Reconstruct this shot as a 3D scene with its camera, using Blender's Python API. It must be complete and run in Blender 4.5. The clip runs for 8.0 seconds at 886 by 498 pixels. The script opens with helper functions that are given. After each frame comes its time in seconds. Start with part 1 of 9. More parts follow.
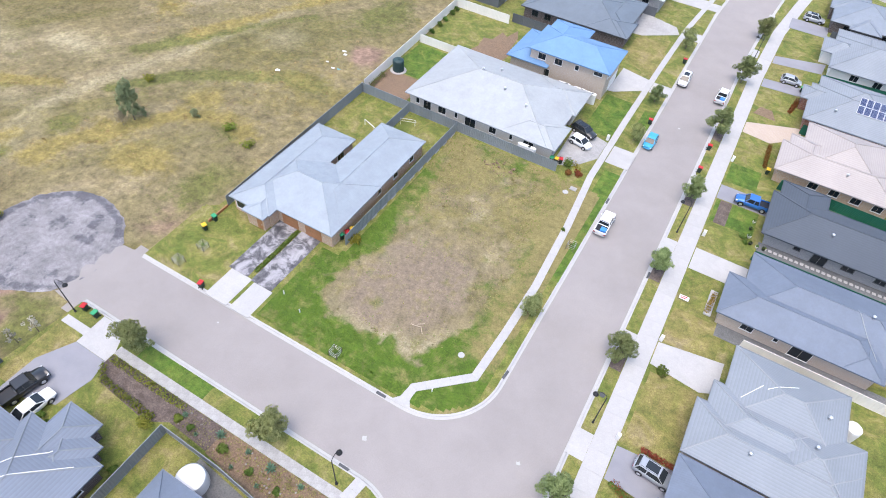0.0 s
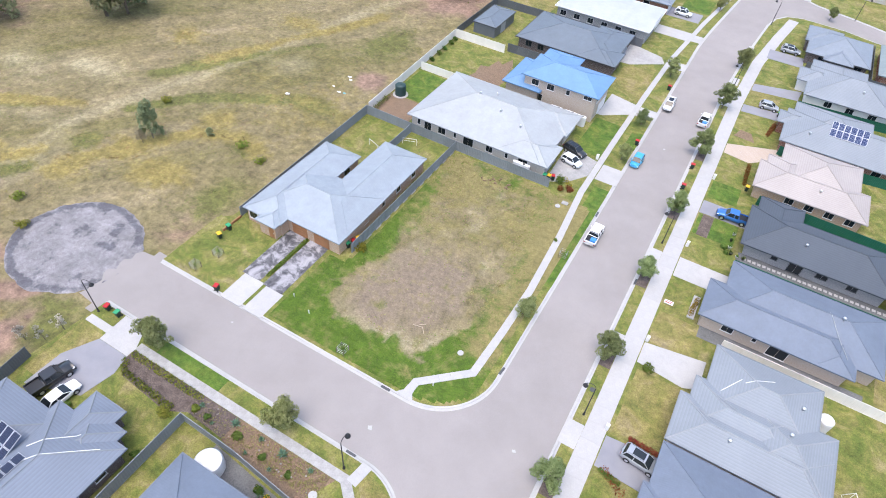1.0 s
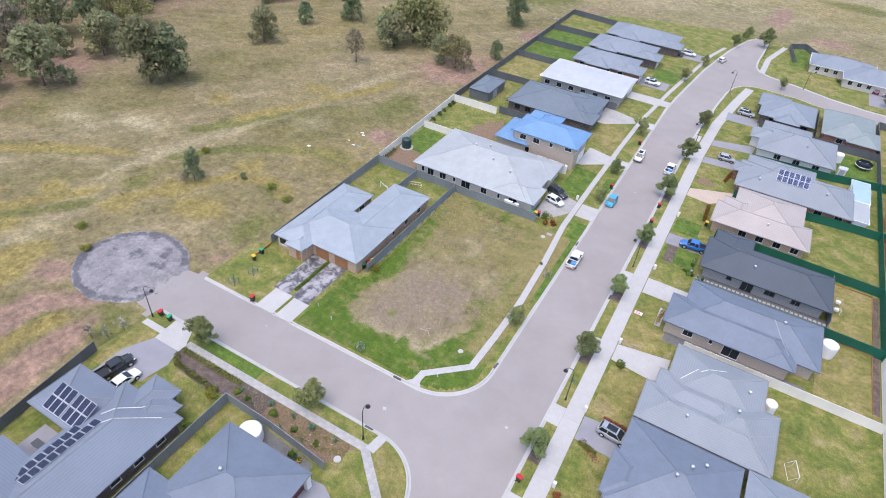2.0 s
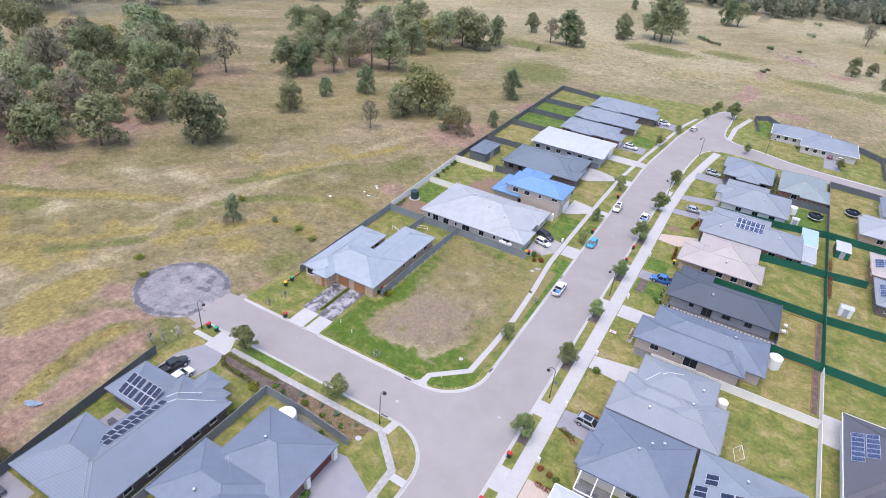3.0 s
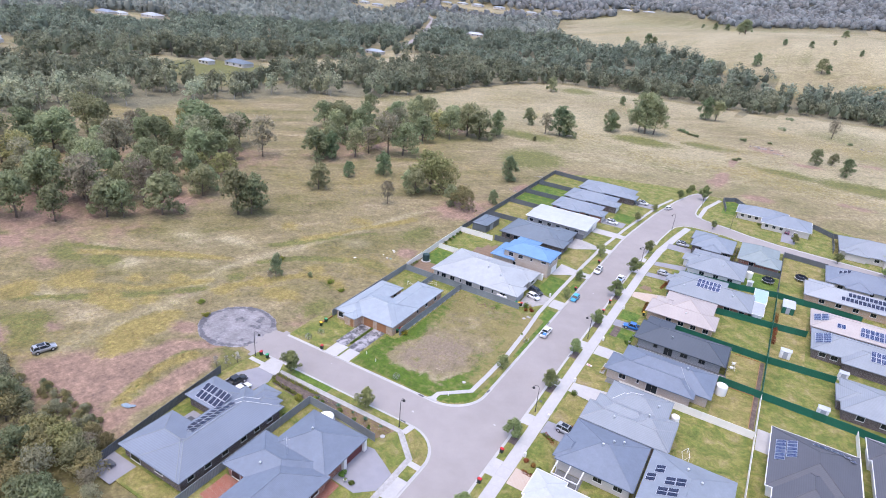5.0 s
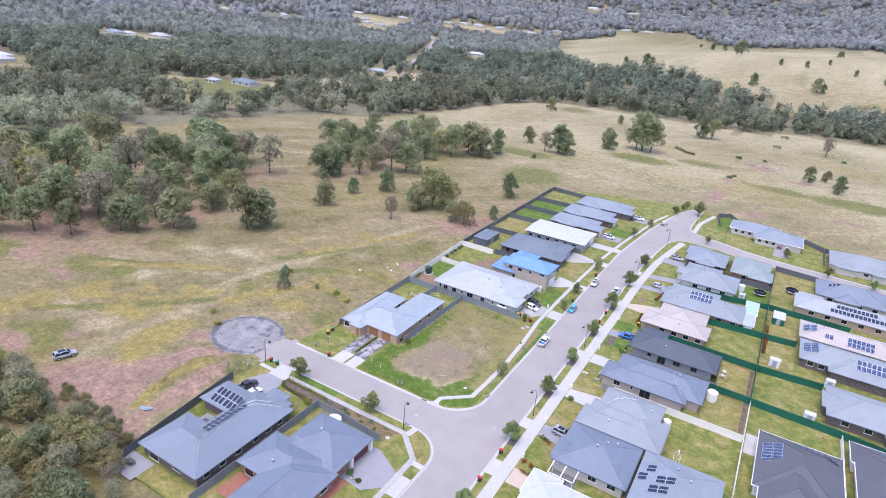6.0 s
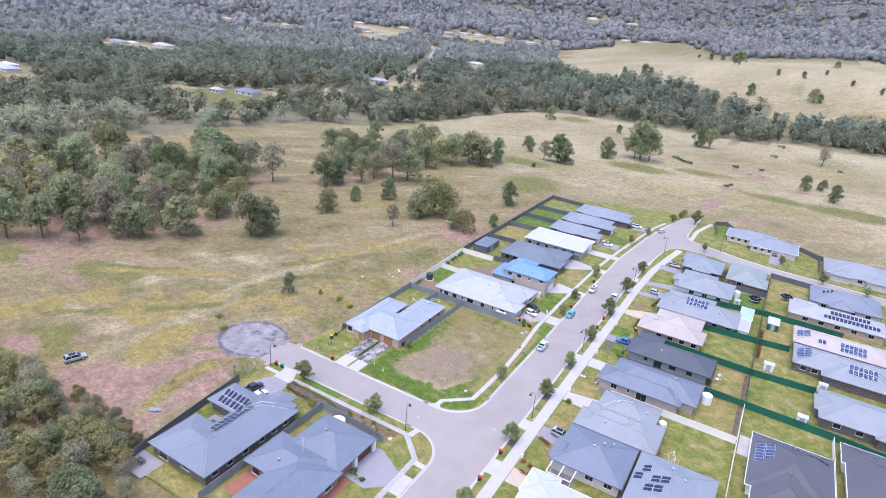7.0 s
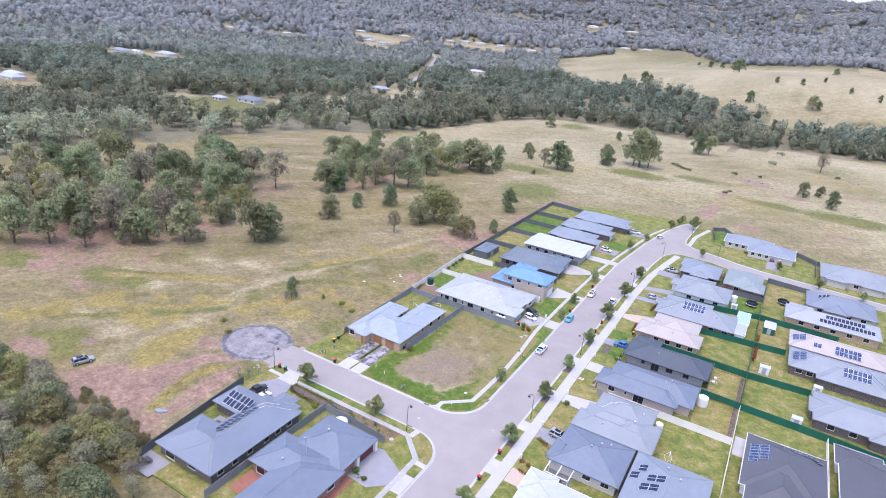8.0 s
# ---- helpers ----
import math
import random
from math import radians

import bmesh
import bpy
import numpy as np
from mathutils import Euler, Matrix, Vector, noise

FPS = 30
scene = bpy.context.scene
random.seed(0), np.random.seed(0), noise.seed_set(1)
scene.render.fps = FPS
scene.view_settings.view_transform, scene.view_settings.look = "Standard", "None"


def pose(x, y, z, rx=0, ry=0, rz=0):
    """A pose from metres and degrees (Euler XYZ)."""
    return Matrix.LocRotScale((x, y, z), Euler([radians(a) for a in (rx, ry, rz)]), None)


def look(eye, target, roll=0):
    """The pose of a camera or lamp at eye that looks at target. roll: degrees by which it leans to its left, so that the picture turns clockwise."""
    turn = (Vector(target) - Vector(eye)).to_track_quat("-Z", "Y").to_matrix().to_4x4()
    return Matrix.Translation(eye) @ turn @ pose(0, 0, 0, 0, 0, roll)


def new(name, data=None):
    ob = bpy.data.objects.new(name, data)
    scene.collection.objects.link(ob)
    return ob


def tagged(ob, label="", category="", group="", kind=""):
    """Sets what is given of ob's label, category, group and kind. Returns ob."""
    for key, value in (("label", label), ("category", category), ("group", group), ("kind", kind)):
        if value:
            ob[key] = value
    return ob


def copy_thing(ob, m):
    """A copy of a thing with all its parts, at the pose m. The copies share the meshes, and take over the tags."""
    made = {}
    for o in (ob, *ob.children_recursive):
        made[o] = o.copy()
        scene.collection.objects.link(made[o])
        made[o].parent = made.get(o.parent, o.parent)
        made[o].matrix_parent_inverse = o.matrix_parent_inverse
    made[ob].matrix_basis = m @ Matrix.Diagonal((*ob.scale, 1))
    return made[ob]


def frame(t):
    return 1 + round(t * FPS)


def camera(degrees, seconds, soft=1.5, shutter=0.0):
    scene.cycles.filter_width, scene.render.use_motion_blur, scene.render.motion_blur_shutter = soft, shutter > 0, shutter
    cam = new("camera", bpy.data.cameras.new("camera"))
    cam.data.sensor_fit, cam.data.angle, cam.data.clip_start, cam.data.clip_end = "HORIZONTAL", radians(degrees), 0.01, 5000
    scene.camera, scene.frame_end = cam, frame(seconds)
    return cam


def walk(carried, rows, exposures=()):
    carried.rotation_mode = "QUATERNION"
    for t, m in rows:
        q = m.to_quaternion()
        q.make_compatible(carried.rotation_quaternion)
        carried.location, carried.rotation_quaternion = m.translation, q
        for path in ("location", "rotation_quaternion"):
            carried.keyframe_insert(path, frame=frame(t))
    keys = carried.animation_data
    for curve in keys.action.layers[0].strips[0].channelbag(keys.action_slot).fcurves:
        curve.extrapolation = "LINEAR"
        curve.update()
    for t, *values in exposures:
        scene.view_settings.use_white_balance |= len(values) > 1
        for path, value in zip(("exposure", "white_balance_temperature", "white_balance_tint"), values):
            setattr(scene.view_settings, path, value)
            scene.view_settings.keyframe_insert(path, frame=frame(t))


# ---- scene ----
cam = camera(73.6, 8.0, soft=1.0)


PATH = [
    (0, (15.675, -26.568, 58.977), (15.09, -25.393, 57.468), 5.1),
    (0.5, (16.639, -28.256, 59.449), (16.039, -27.058, 57.965), 5.0),
    (1, (18.043, -31.911, 60.706), (17.427, -30.665, 59.268), 5.4),
    (1.5, (20.897, -38.152, 62.657), (20.245, -36.836, 61.299), 5.3),
    (3, (33.233, -62.165, 69.28), (32.453, -60.666, 68.21), 5.0),
    (3.5, (36.928, -69.223, 71.448), (36.114, -67.688, 70.457), 4.9),
    (4, (40.404, -75.743, 73.332), (39.564, -74.179, 72.41), 4.9),
    (4.5, (43.281, -81.334, 74.95), (42.421, -79.75, 74.082), 5.0),
    (5, (45.584, -85.728, 76.317), (44.708, -84.132, 75.49), 5.0),
    (6.5, (49.394, -93.11, 78.293), (48.495, -91.494, 77.533), 5.0),
    (7, (50.065, -94.501, 78.679), (49.162, -92.88, 77.93), 5.0),
    (7.5, (50.817, -95.574, 78.946), (49.91, -93.951, 78.209), 4.9),
    (8, (51.645, -96.801, 79.254), (50.733, -95.177, 78.527), 4.9),
]
walk(cam, [(t, look(eye, target, roll)) for t, eye, target, roll in PATH], [(0, 1.39, 6560, 10.6), (1.0, 1.4, 6560, 10.6), (1.5, 1.12, 6520, 11.3), (3, 1.21, 6400, 16), (5, 1.3, 6240, 18), (8, 1.39, 6080, 20)])

# ---------- light ----------
SUN_EL, SUN_ROT = radians(74), radians(190)
world = bpy.data.worlds.new("overcast_sky")
scene.world = world
world.use_nodes = True
wn = world.node_tree
sky = wn.nodes.new("ShaderNodeTexSky")
sky.sky_type = "NISHITA"
sky.sun_disc = False
sky.sun_elevation, sky.sun_rotation = SUN_EL, SUN_ROT
sky.air_density, sky.dust_density, sky.ozone_density = 1.0, 3.0, 1.0
wn.links.new(sky.outputs[0], wn.nodes["Background"].inputs[0])
wn.nodes["Background"].inputs[1].default_value = 0.15
sun_data = bpy.data.lights.new("sun", "SUN")
sun_data.energy, sun_data.angle, sun_data.color = 0.6, radians(60), (1.0, 0.97, 0.93)
sun = new("sun", sun_data)
sun_way = Vector((math.sin(SUN_ROT) * math.cos(SUN_EL), math.cos(SUN_ROT) * math.cos(SUN_EL), math.sin(SUN_EL)))
sun.matrix_world = look(sun_way * 200, (0, 0, 0))

# ---------- materials ----------
def mat(name, c1, c2=None, rough=0.8, big=0.3, fine=6.0, bump=0.15, metal=0.0, spread=0.25, coords="Object", vary=0.0):
    """Two colours mixed by noise at two scales, with fine relief. vary: how far each object differs in brightness."""
    m = bpy.data.materials.new(name)
    m.use_nodes = True
    nt = m.node_tree
    p = nt.nodes["Principled BSDF"]
    p.inputs["Roughness"].default_value, p.inputs["Metallic"].default_value = rough, metal
    tc = nt.nodes.new("ShaderNodeTexCoord")
    c2 = c2 or tuple(v * (1 - spread) for v in c1)
    n1, n2 = nt.nodes.new("ShaderNodeTexNoise"), nt.nodes.new("ShaderNodeTexNoise")
    for n, s, d in ((n1, big, 4.0), (n2, fine, 5.0)):
        n.inputs["Scale"].default_value, n.inputs["Detail"].default_value = s, d
        nt.links.new(tc.outputs[coords], n.inputs["Vector"])
    add = nt.nodes.new("ShaderNodeMath")
    add.operation = "MULTIPLY_ADD"
    nt.links.new(n2.outputs["Fac"], add.inputs[0])
    add.inputs[1].default_value = 0.6
    mul = nt.nodes.new("ShaderNodeMath")
    mul.operation = "MULTIPLY_ADD"
    nt.links.new(n1.outputs["Fac"], mul.inputs[0])
    mul.inputs[1].default_value, mul.inputs[2].default_value = 1.6, -0.62
    nt.links.new(mul.outputs[0], add.inputs[2])
    mix = nt.nodes.new("ShaderNodeMix")
    mix.data_type = "RGBA"
    nt.links.new(add.outputs[0], mix.inputs["Factor"])
    mix.inputs["A"].default_value, mix.inputs["B"].default_value = (*c1, 1), (*c2, 1)
    out = mix.outputs["Result"]
    if vary:
        info, hsv, ma = nt.nodes.new("ShaderNodeObjectInfo"), nt.nodes.new("ShaderNodeHueSaturation"), nt.nodes.new("ShaderNodeMath")
        ma.operation = "MULTIPLY_ADD"
        nt.links.new(info.outputs["Random"], ma.inputs[0])
        ma.inputs[1].default_value, ma.inputs[2].default_value = 2 * vary, 1 - vary
        nt.links.new(ma.outputs[0], hsv.inputs["Value"])
        nt.links.new(out, hsv.inputs["Color"])
        out = hsv.outputs["Color"]
    nt.links.new(out, p.inputs["Base Color"])
    if bump:
        b = nt.nodes.new("ShaderNodeBump")
        b.inputs["Strength"].default_value = bump
        b.inputs["Distance"].default_value = 0.05
        nt.links.new(n2.outputs["Fac"], b.inputs["Height"])
        nt.links.new(b.outputs[0], p.inputs["Normal"])
    return m


def grain(m, scales=((0.9, 0.35), (4.0, 0.35)), relief=0.0):
    """Breaks a material's colour up by noise at real sizes: (cycles a metre, strength)."""
    nt = m.node_tree
    p = nt.nodes["Principled BSDF"]
    out = p.inputs["Base Color"].links[0].from_socket
    tc = nt.nodes.new("ShaderNodeTexCoord")
    total = None
    for sc, k in scales:
        n = nt.nodes.new("ShaderNodeTexNoise")
        n.inputs["Scale"].default_value, n.inputs["Detail"].default_value, n.inputs["Roughness"].default_value = sc, 6.0, 0.65
        nt.links.new(tc.outputs["Object"], n.inputs["Vector"])
        r = nt.nodes.new("ShaderNodeMapRange")
        r.inputs["From Min"].default_value, r.inputs["From Max"].default_value = 0.28, 0.72
        r.inputs["To Min"].default_value, r.inputs["To Max"].default_value = 1 - k, 1 + k
        nt.links.new(n.outputs["Fac"], r.inputs["Value"])
        if total is None:
            total = r.outputs[0]
        else:
            mu = nt.nodes.new("ShaderNodeMath")
            mu.operation = "MULTIPLY"
            nt.links.new(total, mu.inputs[0])
            nt.links.new(r.outputs[0], mu.inputs[1])
            total = mu.outputs[0]
    sc_ = nt.nodes.new("ShaderNodeVectorMath")
    sc_.operation = "SCALE"
    nt.links.new(out, sc_.inputs[0])
    nt.links.new(total, sc_.inputs["Scale"])
    nt.links.new(sc_.outputs[0], p.inputs["Base Color"])
    if relief:
        b = nt.nodes.new("ShaderNodeBump")
        b.inputs["Strength"].default_value, b.inputs["Distance"].default_value = relief, 0.12
        nt.links.new(total, b.inputs["Height"])
        nt.links.new(b.outputs[0], p.inputs["Normal"])
    return m


def tones(m, stops, scale, stretch=1.0, turn=0.0):
    """Gives a ground material blotches of several tones, drawn out along one direction."""
    nt = m.node_tree
    p = nt.nodes["Principled BSDF"]
    tc, ro, sc = nt.nodes.new("ShaderNodeTexCoord"), nt.nodes.new("ShaderNodeMapping"), nt.nodes.new("ShaderNodeMapping")
    ro.inputs["Rotation"].default_value[2] = -radians(turn)
    sc.inputs["Scale"].default_value = (1 / stretch, 1, 1)
    nt.links.new(tc.outputs["Object"], ro.inputs[0])
    nt.links.new(ro.outputs[0], sc.inputs[0])
    n = nt.nodes.new("ShaderNodeTexNoise")
    n.inputs["Scale"].default_value, n.inputs["Detail"].default_value, n.inputs["Roughness"].default_value, n.inputs["Distortion"].default_value = scale, 9.0, 0.66, 0.6
    nt.links.new(sc.outputs[0], n.inputs["Vector"])
    ramp = nt.nodes.new("ShaderNodeValToRGB")
    els = ramp.color_ramp.elements
    while len(els) < len(stops):
        els.new(0.5)
    for el, (pos, c) in zip(els, stops):
        el.position, el.color = pos, (*c, 1)
    nt.links.new(n.outputs["Fac"], ramp.inputs[0])
    nt.links.new(ramp.outputs[0], p.inputs["Base Color"])
    return m


def plain(name, c, rough=0.5, metal=0.0, coat=0.0):
    m = bpy.data.materials.new(name)
    m.use_nodes = True
    p = m.node_tree.nodes["Principled BSDF"]
    p.inputs["Base Color"].default_value = (*c, 1)
    p.inputs["Roughness"].default_value, p.inputs["Metallic"].default_value = rough, metal
    p.inputs["Coat Weight"].default_value = coat
    return m


def roof_mat(name, c, kind, rough=0.58):
    """Roof sheeting with ribs down the slope, or tiles in courses, laid by the roof's own UV in metres."""
    m = mat(name, c, tuple(v * 0.78 for v in c), rough=rough, big=0.18, fine=3.0, bump=0.0)
    nt = m.node_tree
    p = nt.nodes["Principled BSDF"]
    uv = nt.nodes.new("ShaderNodeUVMap")
    uv.uv_map = "slope"
    b = nt.nodes.new("ShaderNodeBump")
    if kind == "tile":
        t = nt.nodes.new("ShaderNodeTexWave")
        t.wave_profile, t.bands_direction = "SAW", "Y"
        t.inputs["Scale"].default_value = 0.92
        t.inputs["Distortion"].default_value, t.inputs["Detail Scale"].default_value = 0.25, 3.0
        nt.links.new(uv.outputs[0], t.inputs["Vector"])
        h = t.outputs["Color"]
        b.inputs["Strength"].default_value, b.inputs["Distance"].default_value = 0.28, 0.04
        old = p.inputs["Base Color"].links[0].from_socket
        mx = nt.nodes.new("ShaderNodeMix")
        mx.data_type, mx.blend_type = "RGBA", "MULTIPLY"
        mx.inputs["Factor"].default_value = 0.15
        nt.links.new(old, mx.inputs["A"])
        nt.links.new(h, mx.inputs["B"])
        nt.links.new(mx.outputs["Result"], p.inputs["Base Color"])
    else:
        t = nt.nodes.new("ShaderNodeTexWave")
        t.wave_profile = "SIN"
        t.inputs["Scale"].default_value = 1.3
        nt.links.new(uv.outputs[0], t.inputs["Vector"])
        h = t.outputs["Fac"]
        b.inputs["Strength"].default_value, b.inputs["Distance"].default_value = 0.25, 0.02
    nt.links.new(h, b.inputs["Height"])
    nt.links.new(b.outputs[0], p.inputs["Normal"])
    return m


def masked(name, base, others, fine=1.2, relief=0.35, tone=None, blend=0.12):
    """Ground whose colour follows the mesh's colour attribute "mask": red, green and blue weigh three other grounds against the base."""
    m = mat(name, base[0], base[1], rough=0.95, big=0.06, fine=fine, bump=relief)
    if tone:
        tones(m, *tone)
    nt = m.node_tree
    p = nt.nodes["Principled BSDF"]
    at = nt.nodes.new("ShaderNodeAttribute")
    at.attribute_name = "mask"
    sep = nt.nodes.new("ShaderNodeSeparateColor")
    nt.links.new(at.outputs["Color"], sep.inputs[0])
    tc = nt.nodes.new("ShaderNodeTexCoord")
    out = p.inputs["Base Color"].links[0].from_socket
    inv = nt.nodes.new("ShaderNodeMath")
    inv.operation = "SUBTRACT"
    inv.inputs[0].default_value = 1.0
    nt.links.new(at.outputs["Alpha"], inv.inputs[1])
    over, st = nt.nodes.new("ShaderNodeMath"), nt.nodes.new("ShaderNodeMix")
    over.operation, over.use_clamp, over.inputs[1].default_value = "SUBTRACT", True, 1.0
    nt.links.new(at.outputs["Alpha"], over.inputs[0])
    st.data_type = "RGBA"
    nt.links.new(over.outputs[0], st.inputs["Factor"])
    nt.links.new(out, st.inputs["A"])
    st.inputs["B"].default_value = (0.35, 0.305, 0.19, 1)
    out = st.outputs["Result"]
    for ch, (ca, cb, sc) in zip(("Red", "Green", "Blue"), others):
        n = nt.nodes.new("ShaderNodeTexNoise")
        n.inputs["Scale"].default_value, n.inputs["Detail"].default_value, n.inputs["Roughness"].default_value = sc, 8.0, 0.7
        nt.links.new(tc.outputs["Object"], n.inputs["Vector"])
        cm = nt.nodes.new("ShaderNodeMix")
        cm.data_type = "RGBA"
        nt.links.new(n.outputs["Fac"], cm.inputs["Factor"])
        cm.inputs["A"].default_value, cm.inputs["B"].default_value = (*ca, 1), (*cb, 1)
        s1 = nt.nodes.new("ShaderNodeMath")
        s1.operation = "MULTIPLY_ADD"
        nt.links.new(n.outputs["Fac"], s1.inputs[0])
        s1.inputs[1].default_value = 1.5
        s0 = nt.nodes.new("ShaderNodeMath")
        s0.operation = "SUBTRACT"
        nt.links.new(sep.outputs[ch], s0.inputs[0])
        s0.inputs[1].default_value = 1.25
        nt.links.new(s0.outputs[0], s1.inputs[2])
        rg = nt.nodes.new("ShaderNodeMapRange")
        nt.links.new(s1.outputs[0], rg.inputs["Value"])
        rg.inputs["From Min"].default_value, rg.inputs["From Max"].default_value = -blend, blend
        mx = nt.nodes.new("ShaderNodeMix")
        mx.data_type = "RGBA"
        nt.links.new(rg.outputs[0], mx.inputs["Factor"])
        nt.links.new(out, mx.inputs["A"])
        nt.links.new(cm.outputs["Result"], mx.inputs["B"])
        out = mx.outputs["Result"]
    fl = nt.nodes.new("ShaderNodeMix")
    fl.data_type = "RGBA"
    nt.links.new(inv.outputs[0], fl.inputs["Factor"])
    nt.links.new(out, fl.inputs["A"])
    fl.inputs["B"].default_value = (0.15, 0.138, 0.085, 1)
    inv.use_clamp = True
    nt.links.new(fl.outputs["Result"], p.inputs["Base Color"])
    return m


def glass_dark(name, c=(0.02, 0.025, 0.03)):
    return plain(name, c, rough=0.06)


M = {}
M["field"] = masked("field_grass", ((0.189, 0.156, 0.0774), (0.113, 0.102, 0.043)),
                    (((0.295, 0.198, 0.145), (0.175, 0.113, 0.082), 0.16), ((0.151, 0.148, 0.0413), (0.0966, 0.102, 0.0292), 0.5), ((0.273, 0.215, 0.0705), (0.181, 0.149, 0.0464), 0.5)), fine=0.9, blend=0.2,
                    tone=([(0.26, (0.0966, 0.0927, 0.0292)), (0.38, (0.143, 0.125, 0.0447)), (0.47, (0.175, 0.146, 0.0671)), (0.56, (0.206, 0.168, 0.086)), (0.68, (0.269, 0.22, 0.133))], 0.075, 3.2, 48))
M["lot"] = masked("lot_grass", ((0.182, 0.149, 0.0792), (0.135, 0.11, 0.0554)),
                  (((0.249, 0.195, 0.141), (0.162, 0.127, 0.0889), 0.3), ((0.099, 0.151, 0.0123), (0.0378, 0.09, 0.00616), 0.45), ((0.226, 0.195, 0.0752), (0.17, 0.141, 0.0539), 0.6)), fine=2.5, blend=0.2,
                  tone=([(0.3, (0.119, 0.11, 0.0396)), (0.43, (0.162, 0.135, 0.0649)), (0.52, (0.202, 0.165, 0.0915)), (0.62, (0.23, 0.188, 0.0994)), (0.72, (0.274, 0.227, 0.147))], 0.25, 1.5, 80))
M["lawn"] = tones(mat("lawn_mixed", (0.104, 0.144, 0.0294), (0.225, 0.207, 0.0782), rough=0.95, big=0.16, fine=3.0, bump=0.3), [(0.3, (0.0765, 0.113, 0.0184)), (0.44, (0.126, 0.149, 0.0276)), (0.54, (0.184, 0.18, 0.0478)), (0.68, (0.257, 0.216, 0.0966))], 0.33)
M["lush"] = tones(mat("lawn_lush", (0.085, 0.175, 0.025), (0.16, 0.20, 0.05), rough=0.95, big=0.35, fine=3.5, bump=0.35), [(0.3, (0.042, 0.09, 0.009)), (0.45, (0.066, 0.125, 0.013)), (0.56, (0.1, 0.15, 0.02)), (0.72, (0.18, 0.182, 0.042))], 0.4)
M["dry"] = tones(mat("lawn_dry", (0.243, 0.22, 0.0782), (0.171, 0.172, 0.0506), rough=0.95, big=0.22, fine=4.0, bump=0.3), [(0.3, (0.113, 0.128, 0.0276)), (0.44, (0.176, 0.167, 0.046)), (0.55, (0.234, 0.198, 0.069)), (0.7, (0.279, 0.224, 0.124))], 0.3)
M["asphalt"] = mat("asphalt", (0.29, 0.266, 0.257), (0.262, 0.241, 0.234), rough=0.9, big=0.09, fine=9.0, bump=0.12)
M["gravel"] = masked("gravel", ((0.25, 0.24, 0.25), (0.19, 0.182, 0.19)), (((0.13, 0.128, 0.145), (0.09, 0.088, 0.1), 0.8), ((0.2, 0.2, 0.1), (0.15, 0.15, 0.08), 1.0), ((0.26, 0.245, 0.25), (0.22, 0.21, 0.215), 1.0)), fine=3.0)
M["concrete"] = mat("concrete", (0.36, 0.35, 0.34), (0.30, 0.295, 0.29), rough=0.85, big=0.3, fine=5.0, bump=0.1, vary=0.05)
M["concrete_white"] = mat("concrete_new", (0.42, 0.41, 0.405), (0.37, 0.365, 0.36), rough=0.85, big=0.4, fine=5.0, bump=0.1, vary=0.03)
M["aggregate"] = mat("exposed_aggregate", (0.27, 0.27, 0.30), (0.21, 0.21, 0.235), rough=0.8, big=0.4, fine=14.0, bump=0.2)
M["aggregate_dark"] = grain(mat("gravel_strip", (0.165, 0.168, 0.17), (0.11, 0.112, 0.115), rough=0.95, big=0.6, fine=12.0, bump=0.4), ((1.2, 0.2), (6.0, 0.35)))
M["aggregate_stained"] = mat("stained_aggregate", (0.28, 0.27, 0.29), (0.07, 0.07, 0.08), rough=0.8, big=0.55, fine=1.3, bump=0.2)
tones(M["aggregate_stained"], [(0.36, (0.05, 0.05, 0.058)), (0.47, (0.12, 0.118, 0.128)), (0.54, (0.27, 0.262, 0.28)), (0.66, (0.36, 0.35, 0.37))], 0.55)
M["mulch"] = mat("mulch", (0.165, 0.128, 0.11), (0.08, 0.06, 0.052), rough=1.0, big=0.8, fine=9.0, bump=0.8)
M["soil"] = mat("garden_soil", (0.25, 0.175, 0.115), (0.15, 0.10, 0.066), rough=1.0, big=0.8, fine=7.0, bump=0.6)
for key in ("lawn", "lush", "dry"):
    grain(M[key], ((0.45, 0.22), (1.6, 0.3), (7.0, 0.4)), 0.5)
grain(M["field"], ((0.12, 0.18), (0.45, 0.32), (1.3, 0.38), (5.0, 0.25)), 0.6)
grain(M["lot"], ((0.3, 0.2), (1.3, 0.24), (5.0, 0.3)), 0.45)
grain(M["asphalt"], ((0.05, 0.1), (0.22, 0.06), (9.0, 0.1)))
grain(M["gravel"], ((0.35, 0.3), (1.5, 0.25), (8.0, 0.3)), 0.4)
grain(M["mulch"], ((1.0, 0.3), (6.0, 0.5)), 0.6)
grain(M["soil"], ((0.8, 0.35), (5.0, 0.45)), 0.6)
grain(M["concrete_white"], ((0.25, 0.07), (1.4, 0.05), (7.0, 0.07)))
grain(M["concrete"], ((0.25, 0.12), (1.4, 0.12), (7.0, 0.16)))
M["bark_pale"] = mat("pale_bark", (0.46, 0.43, 0.38), (0.27, 0.24, 0.21), rough=0.9, big=0.6, fine=5.0, bump=0.3)
M["bark"] = mat("bark", (0.20, 0.165, 0.14), (0.10, 0.08, 0.065), rough=0.95, big=1.0, fine=8.0, bump=0.5)
